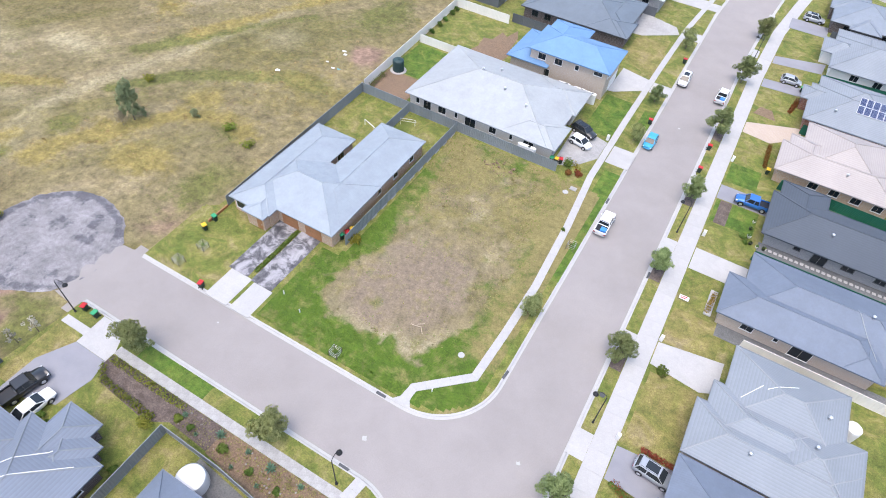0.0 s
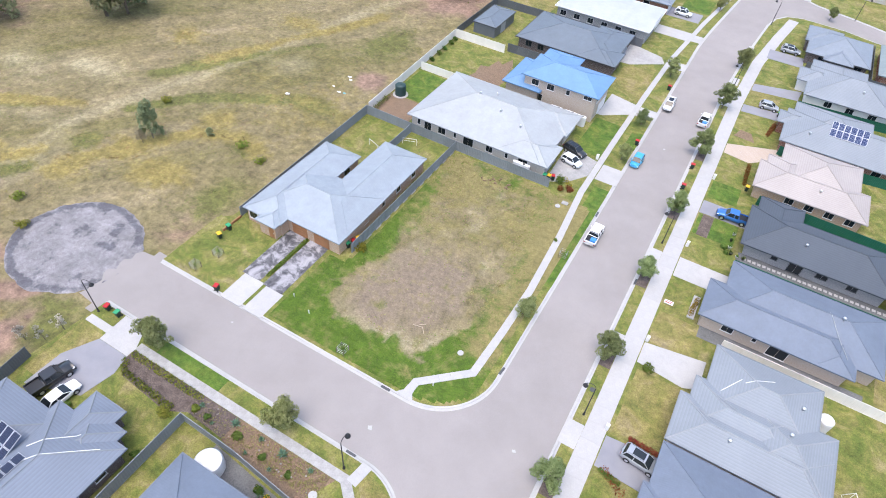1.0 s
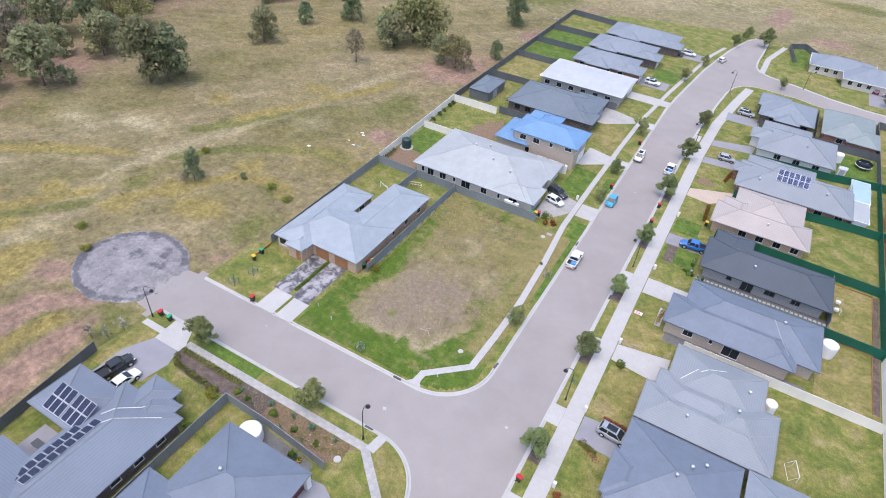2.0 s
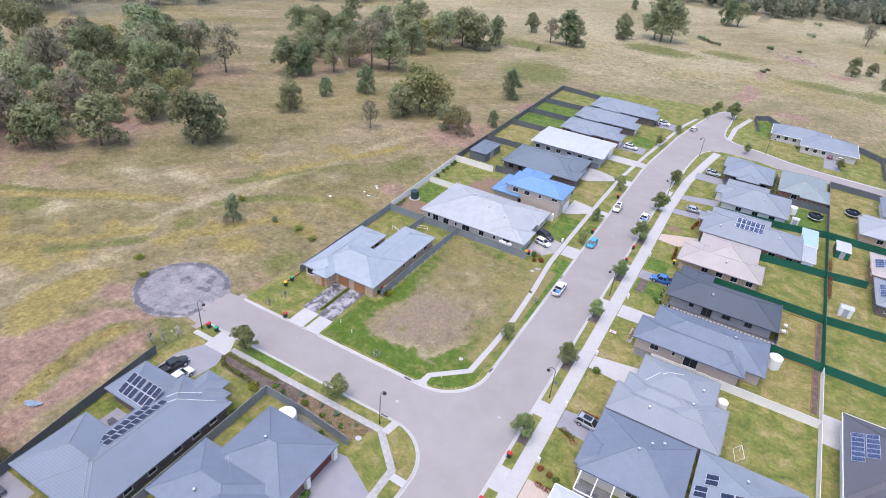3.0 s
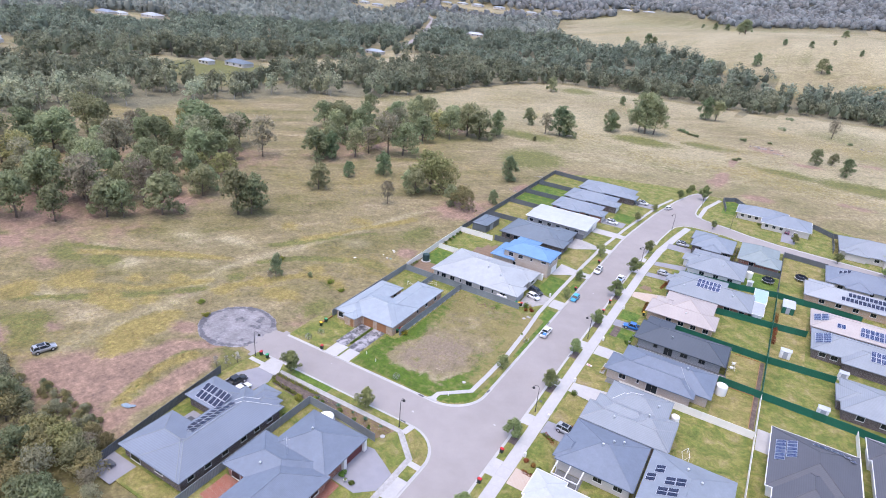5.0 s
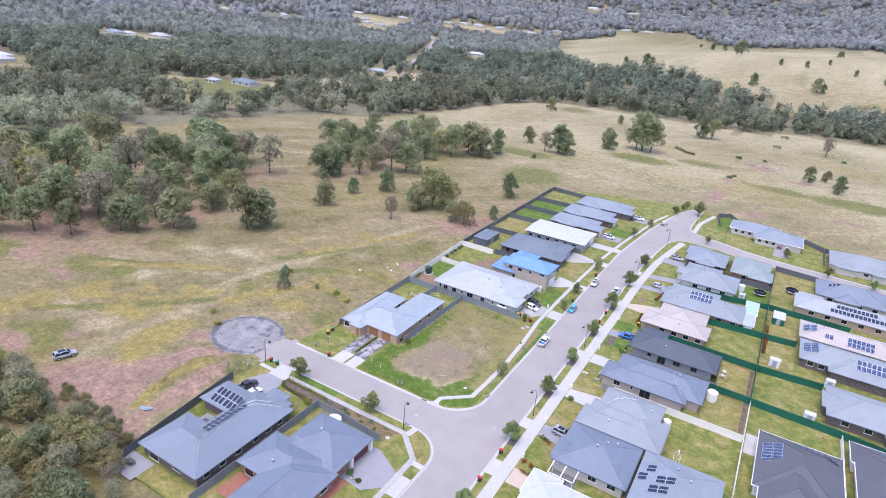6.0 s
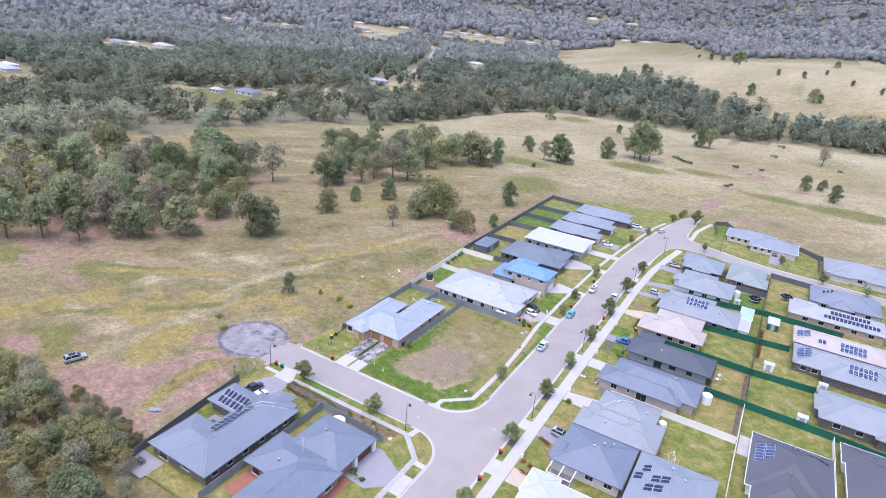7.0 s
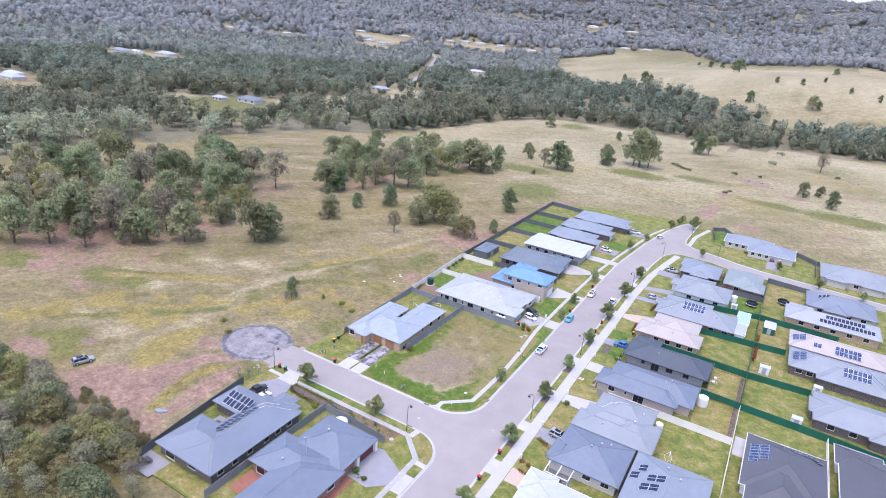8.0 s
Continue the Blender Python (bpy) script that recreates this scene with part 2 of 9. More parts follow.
for key, c in (("roof_light", (0.30, 0.345, 0.39)), ("roof_pale", (0.37, 0.395, 0.41)), ("roof_blue", (0.145, 0.28, 0.48)), ("roof_slate", (0.145, 0.178, 0.215)),
               ("roof_white", (0.45, 0.475, 0.505)), ("roof_aqua", (0.34, 0.48, 0.55)), ("roof_grey", (0.155, 0.188, 0.245)), ("roof_mid", (0.225, 0.26, 0.305)), ("roof_sage", (0.235, 0.28, 0.285))):
    M[key] = roof_mat(key, c, "sheet")
for key in ("roof_light", "roof_pale", "roof_blue", "roof_slate", "roof_white", "roof_aqua", "roof_grey", "roof_mid", "roof_sage"):
    grain(M[key], ((0.12, 0.07), (0.9, 0.06), (6.0, 0.06)))
for key, c in (("tile_charcoal", (0.08, 0.098, 0.125)), ("tile_grey", (0.27, 0.30, 0.335)), ("tile_beige", (0.445, 0.40, 0.38)), ("tile_dark", (0.10, 0.105, 0.125)),
               ("tile_shade", (0.20, 0.235, 0.295)), ("tile_pale", (0.36, 0.385, 0.415))):
    M[key] = roof_mat(key, c, "tile", rough=0.7)


def brick_mat(name, c, c2, mortar):
    m = mat(name, c, c2, rough=0.9, big=0.5, fine=8.0, bump=0.1)
    nt = m.node_tree
    p = nt.nodes["Principled BSDF"]
    geo, sep = nt.nodes.new("ShaderNodeTexCoord"), nt.nodes.new("ShaderNodeSeparateXYZ")
    nt.links.new(geo.outputs["Object"], sep.inputs[0])
    add = nt.nodes.new("ShaderNodeMath")
    nt.links.new(sep.outputs[0], add.inputs[0])
    nt.links.new(sep.outputs[1], add.inputs[1])
    com = nt.nodes.new("ShaderNodeCombineXYZ")
    nt.links.new(add.outputs[0], com.inputs[0])
    nt.links.new(sep.outputs[2], com.inputs[1])
    t = nt.nodes.new("ShaderNodeTexBrick")
    t.inputs["Scale"].default_value = 1.0
    t.inputs["Brick Width"].default_value, t.inputs["Row Height"].default_value, t.inputs["Mortar Size"].default_value = 0.24, 0.086, 0.008
    nt.links.new(com.outputs[0], t.inputs["Vector"])
    old = p.inputs["Base Color"].links[0].from_socket
    nt.links.new(old, t.inputs["Color1"])
    t.inputs["Color2"].default_value = (*c2, 1)
    t.inputs["Mortar"].default_value = (*mortar, 1)
    nt.links.new(t.outputs["Color"], p.inputs["Base Color"])
    return m


M["brick_tan"] = brick_mat("brick_tan", (0.50, 0.34, 0.23), (0.42, 0.28, 0.19), (0.5, 0.45, 0.38))
M["brick_sand"] = brick_mat("brick_sand", (0.48, 0.40, 0.33), (0.42, 0.34, 0.28), (0.5, 0.45, 0.4))
M["brick_dark"] = brick_mat("brick_dark", (0.13, 0.10, 0.095), (0.10, 0.075, 0.07), (0.25, 0.23, 0.22))
M["brick_red"] = brick_mat("brick_red", (0.30, 0.12, 0.08), (0.24, 0.09, 0.06), (0.4, 0.35, 0.3))
M["brick_pale"] = brick_mat("brick_pale", (0.58, 0.54, 0.50), (0.52, 0.48, 0.44), (0.6, 0.57, 0.53))
M["brick_grey"] = brick_mat("brick_grey", (0.33, 0.33, 0.345), (0.28, 0.28, 0.295), (0.42, 0.42, 0.42))
M["render_white"] = mat("render_white", (0.74, 0.73, 0.71), (0.66, 0.65, 0.63), rough=0.8, big=0.6, fine=8, bump=0.05)
M["white"] = mat("white_paint", (0.76, 0.76, 0.76), (0.68, 0.68, 0.67), rough=0.5, big=0.8, fine=6, bump=0.03)
M["trim_grey"] = mat("trim_grey", (0.36, 0.38, 0.42), (0.31, 0.33, 0.37), rough=0.45, big=0.8, fine=6, bump=0.02)
M["trim_dark"] = mat("trim_dark", (0.07, 0.075, 0.085), (0.05, 0.055, 0.06), rough=0.45, big=0.8, fine=6, bump=0.02)
M["timber"] = mat("cedar_timber", (0.36, 0.17, 0.075), (0.25, 0.115, 0.05), rough=0.6, big=0.8, fine=5, bump=0.1)
M["maroon"] = mat("maroon_panel", (0.15, 0.035, 0.035), (0.11, 0.028, 0.028), rough=0.5, big=0.8, fine=5, bump=0.05)
M["fence_grey"] = mat("fence_grey", (0.225, 0.25, 0.27), (0.18, 0.20, 0.215), rough=0.5, big=0.4, fine=3, bump=0.04, vary=0.08)
M["fence_dark"] = mat("fence_dark", (0.13, 0.142, 0.158), (0.10, 0.11, 0.122), rough=0.5, big=0.4, fine=3, bump=0.04, vary=0.1)
M["fence_green"] = mat("fence_green", (0.012, 0.13, 0.085), (0.009, 0.095, 0.062), rough=0.5, big=0.4, fine=3, bump=0.04, vary=0.1)
M["fence_white"] = mat("fence_white", (0.8, 0.77, 0.72), (0.72, 0.69, 0.64), rough=0.6, big=0.4, fine=3, bump=0.04, vary=0.05)
M["glass"] = glass_dark("window_glass")
M["rubber"] = mat("rubber", (0.02, 0.02, 0.021), (0.03, 0.03, 0.03), rough=0.85, big=3, fine=20, bump=0.1)
M["steel"] = plain("galvanised_steel", (0.55, 0.56, 0.58), 0.35, 0.9)
M["black"] = plain("black_paint", (0.015, 0.015, 0.017), 0.45)
def cell_mat(name, c, line):
    m = plain(name, c, 0.35, 0.0, 0.0)
    m.node_tree.nodes["Principled BSDF"].inputs["Specular IOR Level"].default_value = 0.25
    nt = m.node_tree
    tc, t = nt.nodes.new("ShaderNodeTexCoord"), nt.nodes.new("ShaderNodeTexBrick")
    t.offset = 0.0
    t.inputs["Scale"].default_value = 1.0
    t.inputs["Brick Width"].default_value, t.inputs["Row Height"].default_value, t.inputs["Mortar Size"].default_value = 0.17, 0.17, 0.008
    t.inputs["Color1"].default_value = t.inputs["Color2"].default_value = (*c, 1)
    t.inputs["Mortar"].default_value = (*line, 1)
    nt.links.new(tc.outputs["Object"], t.inputs["Vector"])
    nt.links.new(t.outputs["Color"], nt.nodes["Principled BSDF"].inputs["Base Color"])
    return m


M["solar"] = cell_mat("solar_cell", (0.013, 0.03, 0.10), (0.30, 0.34, 0.42))
M["solar_black"] = cell_mat("solar_cell_black", (0.012, 0.02, 0.05), (0.06, 0.075, 0.12))
M["alloy"] = plain("aluminium", (0.7, 0.71, 0.73), 0.35, 0.8)
M["lamp_red"] = plain("tail_lamp", (0.35, 0.01, 0.01), 0.2, 0, 0.5)
M["lamp_clear"] = plain("head_lamp", (0.75, 0.76, 0.78), 0.15, 0, 0.5)
M["red"] = plain("red_plastic", (0.45, 0.015, 0.02), 0.5)
M["yellow"] = plain("yellow_plastic", (0.75, 0.45, 0.02), 0.5)
M["green"] = plain("green_plastic", (0.03, 0.30, 0.13), 0.5)
M["bin"] = plain("dark_green_plastic", (0.012, 0.03, 0.022), 0.6)
M["navy"] = plain("navy_mesh", (0.012, 0.02, 0.035), 0.7)
M["offcut"] = mat("weathered_pine", (0.50, 0.42, 0.32), (0.36, 0.29, 0.21), rough=0.9, big=1.0, fine=9.0, bump=0.2)
M["teal_scrap"] = mat("teal_sheeting", (0.16, 0.36, 0.36), (0.10, 0.26, 0.27), rough=0.6, big=1.0, fine=6.0, bump=0.2)
M["panel_frame"] = plain("panel_frame", (0.46, 0.48, 0.52), 0.5, 0.1)
M["faded_tarp"] = mat("faded_tarp", (0.25, 0.33, 0.39), (0.16, 0.22, 0.28), rough=0.7, big=1.5, fine=8.0, bump=0.2)
M["tank_green"] = plain("tank_green", (0.02, 0.05, 0.05), 0.5)
M["blue_tarp"] = plain("blue_plastic", (0.05, 0.25, 0.62), 0.5)


def leaf_mat(name, c, c2, sc=0.5, crown=0.0, each=0.55, differ=0.34):
    """Leaves: each leaf its own tone, crowns differ from tree to tree, some light passes through."""
    m = bpy.data.materials.new(name)
    m.use_nodes = True
    nt = m.node_tree
    p = nt.nodes["Principled BSDF"]
    p.inputs["Roughness"].default_value = 0.8
    p.inputs["Specular IOR Level"].default_value = 0.15
    g, tc, n = nt.nodes.new("ShaderNodeNewGeometry"), nt.nodes.new("ShaderNodeTexCoord"), nt.nodes.new("ShaderNodeTexNoise")
    n.inputs["Scale"].default_value, n.inputs["Detail"].default_value = sc, 3.0
    nt.links.new(tc.outputs["Object"], n.inputs["Vector"])
    a = nt.nodes.new("ShaderNodeMath")
    a.operation = "MULTIPLY_ADD"
    nt.links.new(g.outputs["Random Per Island"], a.inputs[0])
    a.inputs[1].default_value = each
    b = nt.nodes.new("ShaderNodeMath")
    b.operation = "MULTIPLY_ADD"
    nt.links.new(n.outputs["Fac"], b.inputs[0])
    b.inputs[1].default_value, b.inputs[2].default_value = 1.4, -0.2 - each / 2
    nt.links.new(b.outputs[0], a.inputs[2])
    mx = nt.nodes.new("ShaderNodeMix")
    mx.data_type = "RGBA"
    nt.links.new(a.outputs[0], mx.inputs["Factor"])
    mx.inputs["A"].default_value, mx.inputs["B"].default_value = (*c, 1), (*c2, 1)
    info, hsv, ma = nt.nodes.new("ShaderNodeObjectInfo"), nt.nodes.new("ShaderNodeHueSaturation"), nt.nodes.new("ShaderNodeMath")
    ma.operation = "MULTIPLY_ADD"
    nt.links.new(info.outputs["Random"], ma.inputs[0])
    ma.inputs[1].default_value, ma.inputs[2].default_value = 0.5, 0.75
    nt.links.new(ma.outputs[0], hsv.inputs["Value"])
    leaf_colour = mx.outputs["Result"]
    if crown:
        vo, sp, vr, sl = nt.nodes.new("ShaderNodeTexVoronoi"), nt.nodes.new("ShaderNodeSeparateColor"), nt.nodes.new("ShaderNodeMapRange"), nt.nodes.new("ShaderNodeMix")
        flat = nt.nodes.new("ShaderNodeMapping")
        flat.inputs["Scale"].default_value = (1, 1, 0)
        nt.links.new(tc.outputs["Object"], flat.inputs[0])
        vo.inputs["Scale"].default_value = crown
        nt.links.new(flat.outputs[0], vo.inputs["Vector"])
        nt.links.new(vo.outputs["Color"], sp.inputs[0])
        vr.inputs["To Min"].default_value, vr.inputs["To Max"].default_value = 1 - differ, 1 + differ
        nt.links.new(sp.outputs[0], vr.inputs["Value"])
        sv = nt.nodes.new("ShaderNodeVectorMath")
        sv.operation = "SCALE"
        nt.links.new(leaf_colour, sv.inputs[0])
        nt.links.new(vr.outputs[0], sv.inputs["Scale"])
        sl.data_type, sl.blend_type = "RGBA", "MULTIPLY"
        nt.links.new(sp.outputs[1], sl.inputs["Factor"])
        nt.links.new(sv.outputs[0], sl.inputs["A"])
        sl.inputs["B"].default_value = (1.08, 0.99, 0.94, 1)
        leaf_colour = sl.outputs["Result"]
    nt.links.new(leaf_colour, hsv.inputs["Color"])
    hq, hf = nt.nodes.new("ShaderNodeMath"), nt.nodes.new("ShaderNodeMath")
    hq.operation, hf.operation = "PINGPONG", "MULTIPLY_ADD"
    nt.links.new(info.outputs["Random"], hq.inputs[0])
    hq.inputs[1].default_value = 0.13
    nt.links.new(hq.outputs[0], hf.inputs[0])
    hf.inputs[1].default_value, hf.inputs[2].default_value = 0.5, 0.4675
    nt.links.new(hf.outputs[0], hsv.inputs["Hue"])
    nt.links.new(hsv.outputs["Color"], p.inputs["Base Color"])
    tr, ms = nt.nodes.new("ShaderNodeBsdfTranslucent"), nt.nodes.new("ShaderNodeMixShader")
    nt.links.new(hsv.outputs["Color"], tr.inputs["Color"])
    ms.inputs[0].default_value = 0.5
    nt.links.new(p.outputs[0], ms.inputs[1])
    nt.links.new(tr.outputs[0], ms.inputs[2])
    nt.links.new(ms.outputs[0], nt.nodes["Material Output"].inputs["Surface"])
    return m


M["leaf_street"] = leaf_mat("leaf_street", (0.165, 0.21, 0.075), (0.37, 0.415, 0.195), 1.1)
M["leaf_gum"] = leaf_mat("leaf_gum", (0.203, 0.23, 0.12), (0.395, 0.425, 0.245), 0.45)
# Distance haze is painted in: each band's leaves greyer and bluer than the nearer.
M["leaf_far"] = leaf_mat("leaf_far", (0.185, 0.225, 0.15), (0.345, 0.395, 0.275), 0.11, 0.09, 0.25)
M["leaf_mid_haze"] = leaf_mat("leaf_mid_haze", (0.175, 0.208, 0.155), (0.295, 0.335, 0.255), 0.12, 0.08, 0.2)
M["leaf_mid_far_haze"] = leaf_mat("leaf_mid_far_haze", (0.20, 0.228, 0.205), (0.285, 0.315, 0.285), 0.1, 0.06, 0.15, 0.24)
M["leaf_range_haze"] = leaf_mat("leaf_range_haze", (0.265, 0.288, 0.288), (0.335, 0.36, 0.36), 0.05, 0.03, 0.1, 0.16)
M["leaf_dark"] = leaf_mat("leaf_dark", (0.14, 0.18, 0.09), (0.28, 0.33, 0.185), 0.5)
M["leaf_olive"] = leaf_mat("leaf_olive", (0.215, 0.215, 0.095), (0.42, 0.405, 0.19), 0.5)
M["leaf_dull"] = leaf_mat("leaf_dull", (0.235, 0.22, 0.145), (0.40, 0.38, 0.265), 0.5)
M["leaf_shrub"] = leaf_mat("leaf_shrub", (0.07, 0.14, 0.025), (0.17, 0.24, 0.06), 1.2)
M["leaf_hedge"] = leaf_mat("leaf_hedge", (0.12, 0.18, 0.03), (0.30, 0.30, 0.06), 1.2)
M["leaf_red"] = leaf_mat("leaf_red", (0.20, 0.05, 0.03), (0.30, 0.13, 0.05), 1.2)
M["leaf_gold"] = leaf_mat("leaf_gold", (0.33, 0.25, 0.03), (0.22, 0.22, 0.05), 1.2)
M["leaf_agave"] = leaf_mat("leaf_agave", (0.10, 0.20, 0.12), (0.20, 0.30, 0.20), 2.0)
M["rock"] = mat("garden_rock", (0.34, 0.31, 0.28), (0.2, 0.18, 0.16), rough=0.95, big=2.0, fine=14.0, bump=0.5, vary=0.25)
M["blossom"] = leaf_mat("blossom", (0.55, 0.52, 0.46), (0.30, 0.27, 0.22), 2.0)
M["straw_pale"] = leaf_mat("pale_tuft", (0.36, 0.30, 0.17), (0.25, 0.20, 0.10), 0.15)
M["straw_brown"] = leaf_mat("brown_tuft", (0.22, 0.185, 0.075), (0.135, 0.12, 0.042), 0.15)
M["straw"] = leaf_mat("tussock", (0.36, 0.30, 0.13), (0.22, 0.20, 0.08), 0.15)
M["lot_grass"] = leaf_mat("lot_grass", (0.085, 0.145, 0.015), (0.165, 0.205, 0.035), 0.35)
M["weed"] = leaf_mat("weed", (0.14, 0.20, 0.05), (0.24, 0.25, 0.09), 0.2)


# ---------- builders ----------
class Geo:
    def __init__(self):
        self.v, self.f, self.uv = [], [], {}

    def add(self, verts, faces):
        o = len(self.v)
        self.v += [tuple(p) for p in verts]
        self.f += [tuple(i + o for i in f) for f in faces]
        return self

    def box(self, x0, y0, z0, x1, y1, z1):
        return self.add([(x0, y0, z0), (x1, y0, z0), (x1, y1, z0), (x0, y1, z0), (x0, y0, z1), (x1, y0, z1), (x1, y1, z1), (x0, y1, z1)],
                        [(3, 2, 1, 0), (4, 5, 6, 7), (0, 1, 5, 4), (1, 2, 6, 5), (2, 3, 7, 6), (3, 0, 4, 7)])

    def slab(self, x0, y0, z0, x1, y1, z1, c=0.02):
        """A box with its upper edges chamfered by c."""
        return self.add([(x0, y0, z0), (x1, y0, z0), (x1, y1, z0), (x0, y1, z0), (x0, y0, z1 - c), (x1, y0, z1 - c), (x1, y1, z1 - c), (x0, y1, z1 - c),
                         (x0 + c, y0 + c, z1), (x1 - c, y0 + c, z1), (x1 - c, y1 - c, z1), (x0 + c, y1 - c, z1)],
                        [(3, 2, 1, 0), (0, 1, 5, 4), (1, 2, 6, 5), (2, 3, 7, 6), (3, 0, 4, 7), (4, 5, 9, 8), (5, 6, 10, 9), (6, 7, 11, 10), (7, 4, 8, 11), (8, 9, 10, 11)])

    def prism(self, poly, z0, z1):
        n = len(poly)
        area = sum(poly[i - 1][0] * poly[i][1] - poly[i][0] * poly[i - 1][1] for i in range(n))
        poly = poly if area > 0 else poly[::-1]
        return self.add([(x, y, z0) for x, y in poly] + [(x, y, z1) for x, y in poly],
                        [tuple(range(n))[::-1], tuple(range(n, 2 * n))] + [(i, (i + 1) % n, n + (i + 1) % n, n + i) for i in range(n)])

    def tube(self, pts, radii, n=8, cap=True):
        """A round tube through points, with a radius at each."""
        pts = [Vector(p) for p in pts]
        radii = radii if hasattr(radii, "__len__") else [radii] * len(pts)
        rings = []
        for i, p in enumerate(pts):
            d = (pts[min(i + 1, len(pts) - 1)] - pts[max(i - 1, 0)]).normalized()
            a = d.orthogonal().normalized() if abs(d.z) < 0.99 else Vector((1, 0, 0))
            a = (a - d * a.dot(d)).normalized()
            b = d.cross(a)
            rings.append([p + (a * math.cos(2 * math.pi * k / n) + b * math.sin(2 * math.pi * k / n)) * radii[i] for k in range(n)])
        vs = [q for r in rings for q in r]
        fs = [(i * n + k, i * n + (k + 1) % n, (i + 1) * n + (k + 1) % n, (i + 1) * n + k) for i in range(len(pts) - 1) for k in range(n)]
        if cap:
            fs += [tuple(range(n))[::-1], tuple(range((len(pts) - 1) * n, len(pts) * n))]
        return self.add(vs, fs)

    def lathe(self, profile, n=16, at=(0, 0, 0), axis="z"):
        """Profile of (radius, height) turned round an axis."""
        vs, fs = [], []
        for r, h in profile:
            for k in range(n):
                a = 2 * math.pi * k / n
                p = (r * math.cos(a), r * math.sin(a), h)
                p = p if axis == "z" else (p[0], h, p[1])
                vs.append((p[0] + at[0], p[1] + at[1], p[2] + at[2]))
        m = len(profile)
        for i in range(m - 1):
            for k in range(n):
                q = (i * n + k, i * n + (k + 1) % n, (i + 1) * n + (k + 1) % n, (i + 1) * n + k)
                fs.append(q if axis == "z" else q[::-1])
        fs += [tuple(range(n))[::-1], tuple(range((m - 1) * n, m * n))]
        return self.add(vs, fs)


ORIGIN = {}


def mesh(name, g, material, smooth=False):
    me = bpy.data.meshes.new(name)
    me.from_pydata(g.v, [], g.f)
    if g.uv:
        layer = me.uv_layers.new(name="slope")
        for poly in me.polygons:
            uvs = g.uv.get(poly.index)
            if uvs:
                for li, c in zip(poly.loop_indices, uvs):
                    layer.data[li].uv = c
    me.materials.append(material)
    if smooth:
        me.polygons.foreach_set("use_smooth", [True] * len(me.polygons))
    me.update()
    return me


def empty(name, at, label, category, group=""):
    e = new(name)
    e.location = at
    e.empty_display_size = 0.3
    ORIGIN[e] = Vector(at)
    return tagged(e, label, category, group)


def part(name, g, material, parent, label="", smooth=False, kind=""):
    o = ORIGIN[parent]
    g.v = [(x - o.x, y - o.y, z - o.z) for x, y, z in g.v]
    ob = new(name, mesh(name, g, material, smooth))
    ob.parent = parent
    ORIGIN[ob] = o
    return tagged(ob, label, kind=kind)


def thing(name, g, material, label="", category="", group="", kind="", smooth=False):
    ob = new(name, mesh(name, g, material, smooth))
    ORIGIN[ob] = Vector((0, 0, 0))
    return tagged(ob, label, category, group, kind)


def arc(cx, cy, r, a0, a1, n=10):
    return [(cx + r * math.cos(radians(a0 + (a1 - a0) * i / n)), cy + r * math.sin(radians(a0 + (a1 - a0) * i / n))) for i in range(n + 1)]


def strip(g, line, profile, closed=False):
    """Sweeps a profile of (offset to the right, height) along a line of points in plan."""
    n, m, vs, fs = len(line), len(profile), [], []
    for i, (x, y) in enumerate(line):
        a = Vector(line[i - 1] if i else line[0]) if not closed else Vector(line[i - 1])
        b = Vector(line[min(i + 1, n - 1)]) if not closed else Vector(line[(i + 1) % n])
        p = Vector((x, y))
        d1, d2 = (p - a), (b - p)
        d1 = d1.normalized() if d1.length > 1e-6 else d2.normalized()
        d2 = d2.normalized() if d2.length > 1e-6 else d1
        d = (d1 + d2).normalized()
        right = Vector((d.y, -d.x)) / max(0.5, d.dot(d1))
        vs += [(x + right.x * o, y + right.y * o, z) for o, z in profile]
    for i in range(n - 1):
        for k in range(m - 1):
            fs.append((i * m + k, (i + 1) * m + k, (i + 1) * m + k + 1, i * m + k + 1))
    return g.add(vs, fs)


# ---------- the ground ----------
def fbm(x, y, s, o=0.0):
    return noise.fractal((x * s + o, y * s - o, o), 1.0, 2.0, 4)


def smooth01(a, b, x):
    t = min(1.0, max(0.0, (x - a) / (b - a)))
    return t * t * (3 - 2 * t)


def height(x, y):
    """The lie of the land: flat round the streets, a pasture hill beyond the creek, wooded ranges far off."""
    d = math.hypot(x - 20, y - 40)
    out = min(math.hypot(max(-41.0 - x, x - 110.0, 0.0), max(-62.0 - y, y - 186.0, 0.0)), math.hypot(max(-22.0 - x, x - 110.0, 0.0), max(-128.0 - y, y + 50.0, 0.0)))
    k = smooth01(0.5, 9.0, out)
    z = -0.3 + k * (0.28 + 0.5 * fbm(x, y, 0.02) + 0.12 * fbm(x, y, 0.11, 3.0))
    q = math.hypot(x + 50.2, (y + 6.4) * 1.08)
    if q < 16:
        z = -0.16 + (z + 0.16) * smooth01(9.2, 15, q)
    if -56 < x < -40 and -44 < y < -16:
        z += 0.55 * math.exp(-(line_distance(x, y, MOUND) / 1.3) ** 2)
    hill = math.exp(-((x - 190) / 420.0) ** 2) * smooth01(500, 860, y) * (1 - 0.5 * smooth01(950, 1500, y))
    z += 50 * hill
    z -= 4.0 * math.exp(-((y - 520 - 0.15 * x) / 60.0) ** 2) * smooth01(-300, -100, x)
    far = max(0.0, d - 900.0)
    z += 330 * smooth01(0, 2800, far) * (0.85 + 0.35 * fbm(x, y, 0.0007, 7.0)) + 10 * smooth01(0, 600, far) * fbm(x, y, 0.004, 2.0)
    return z


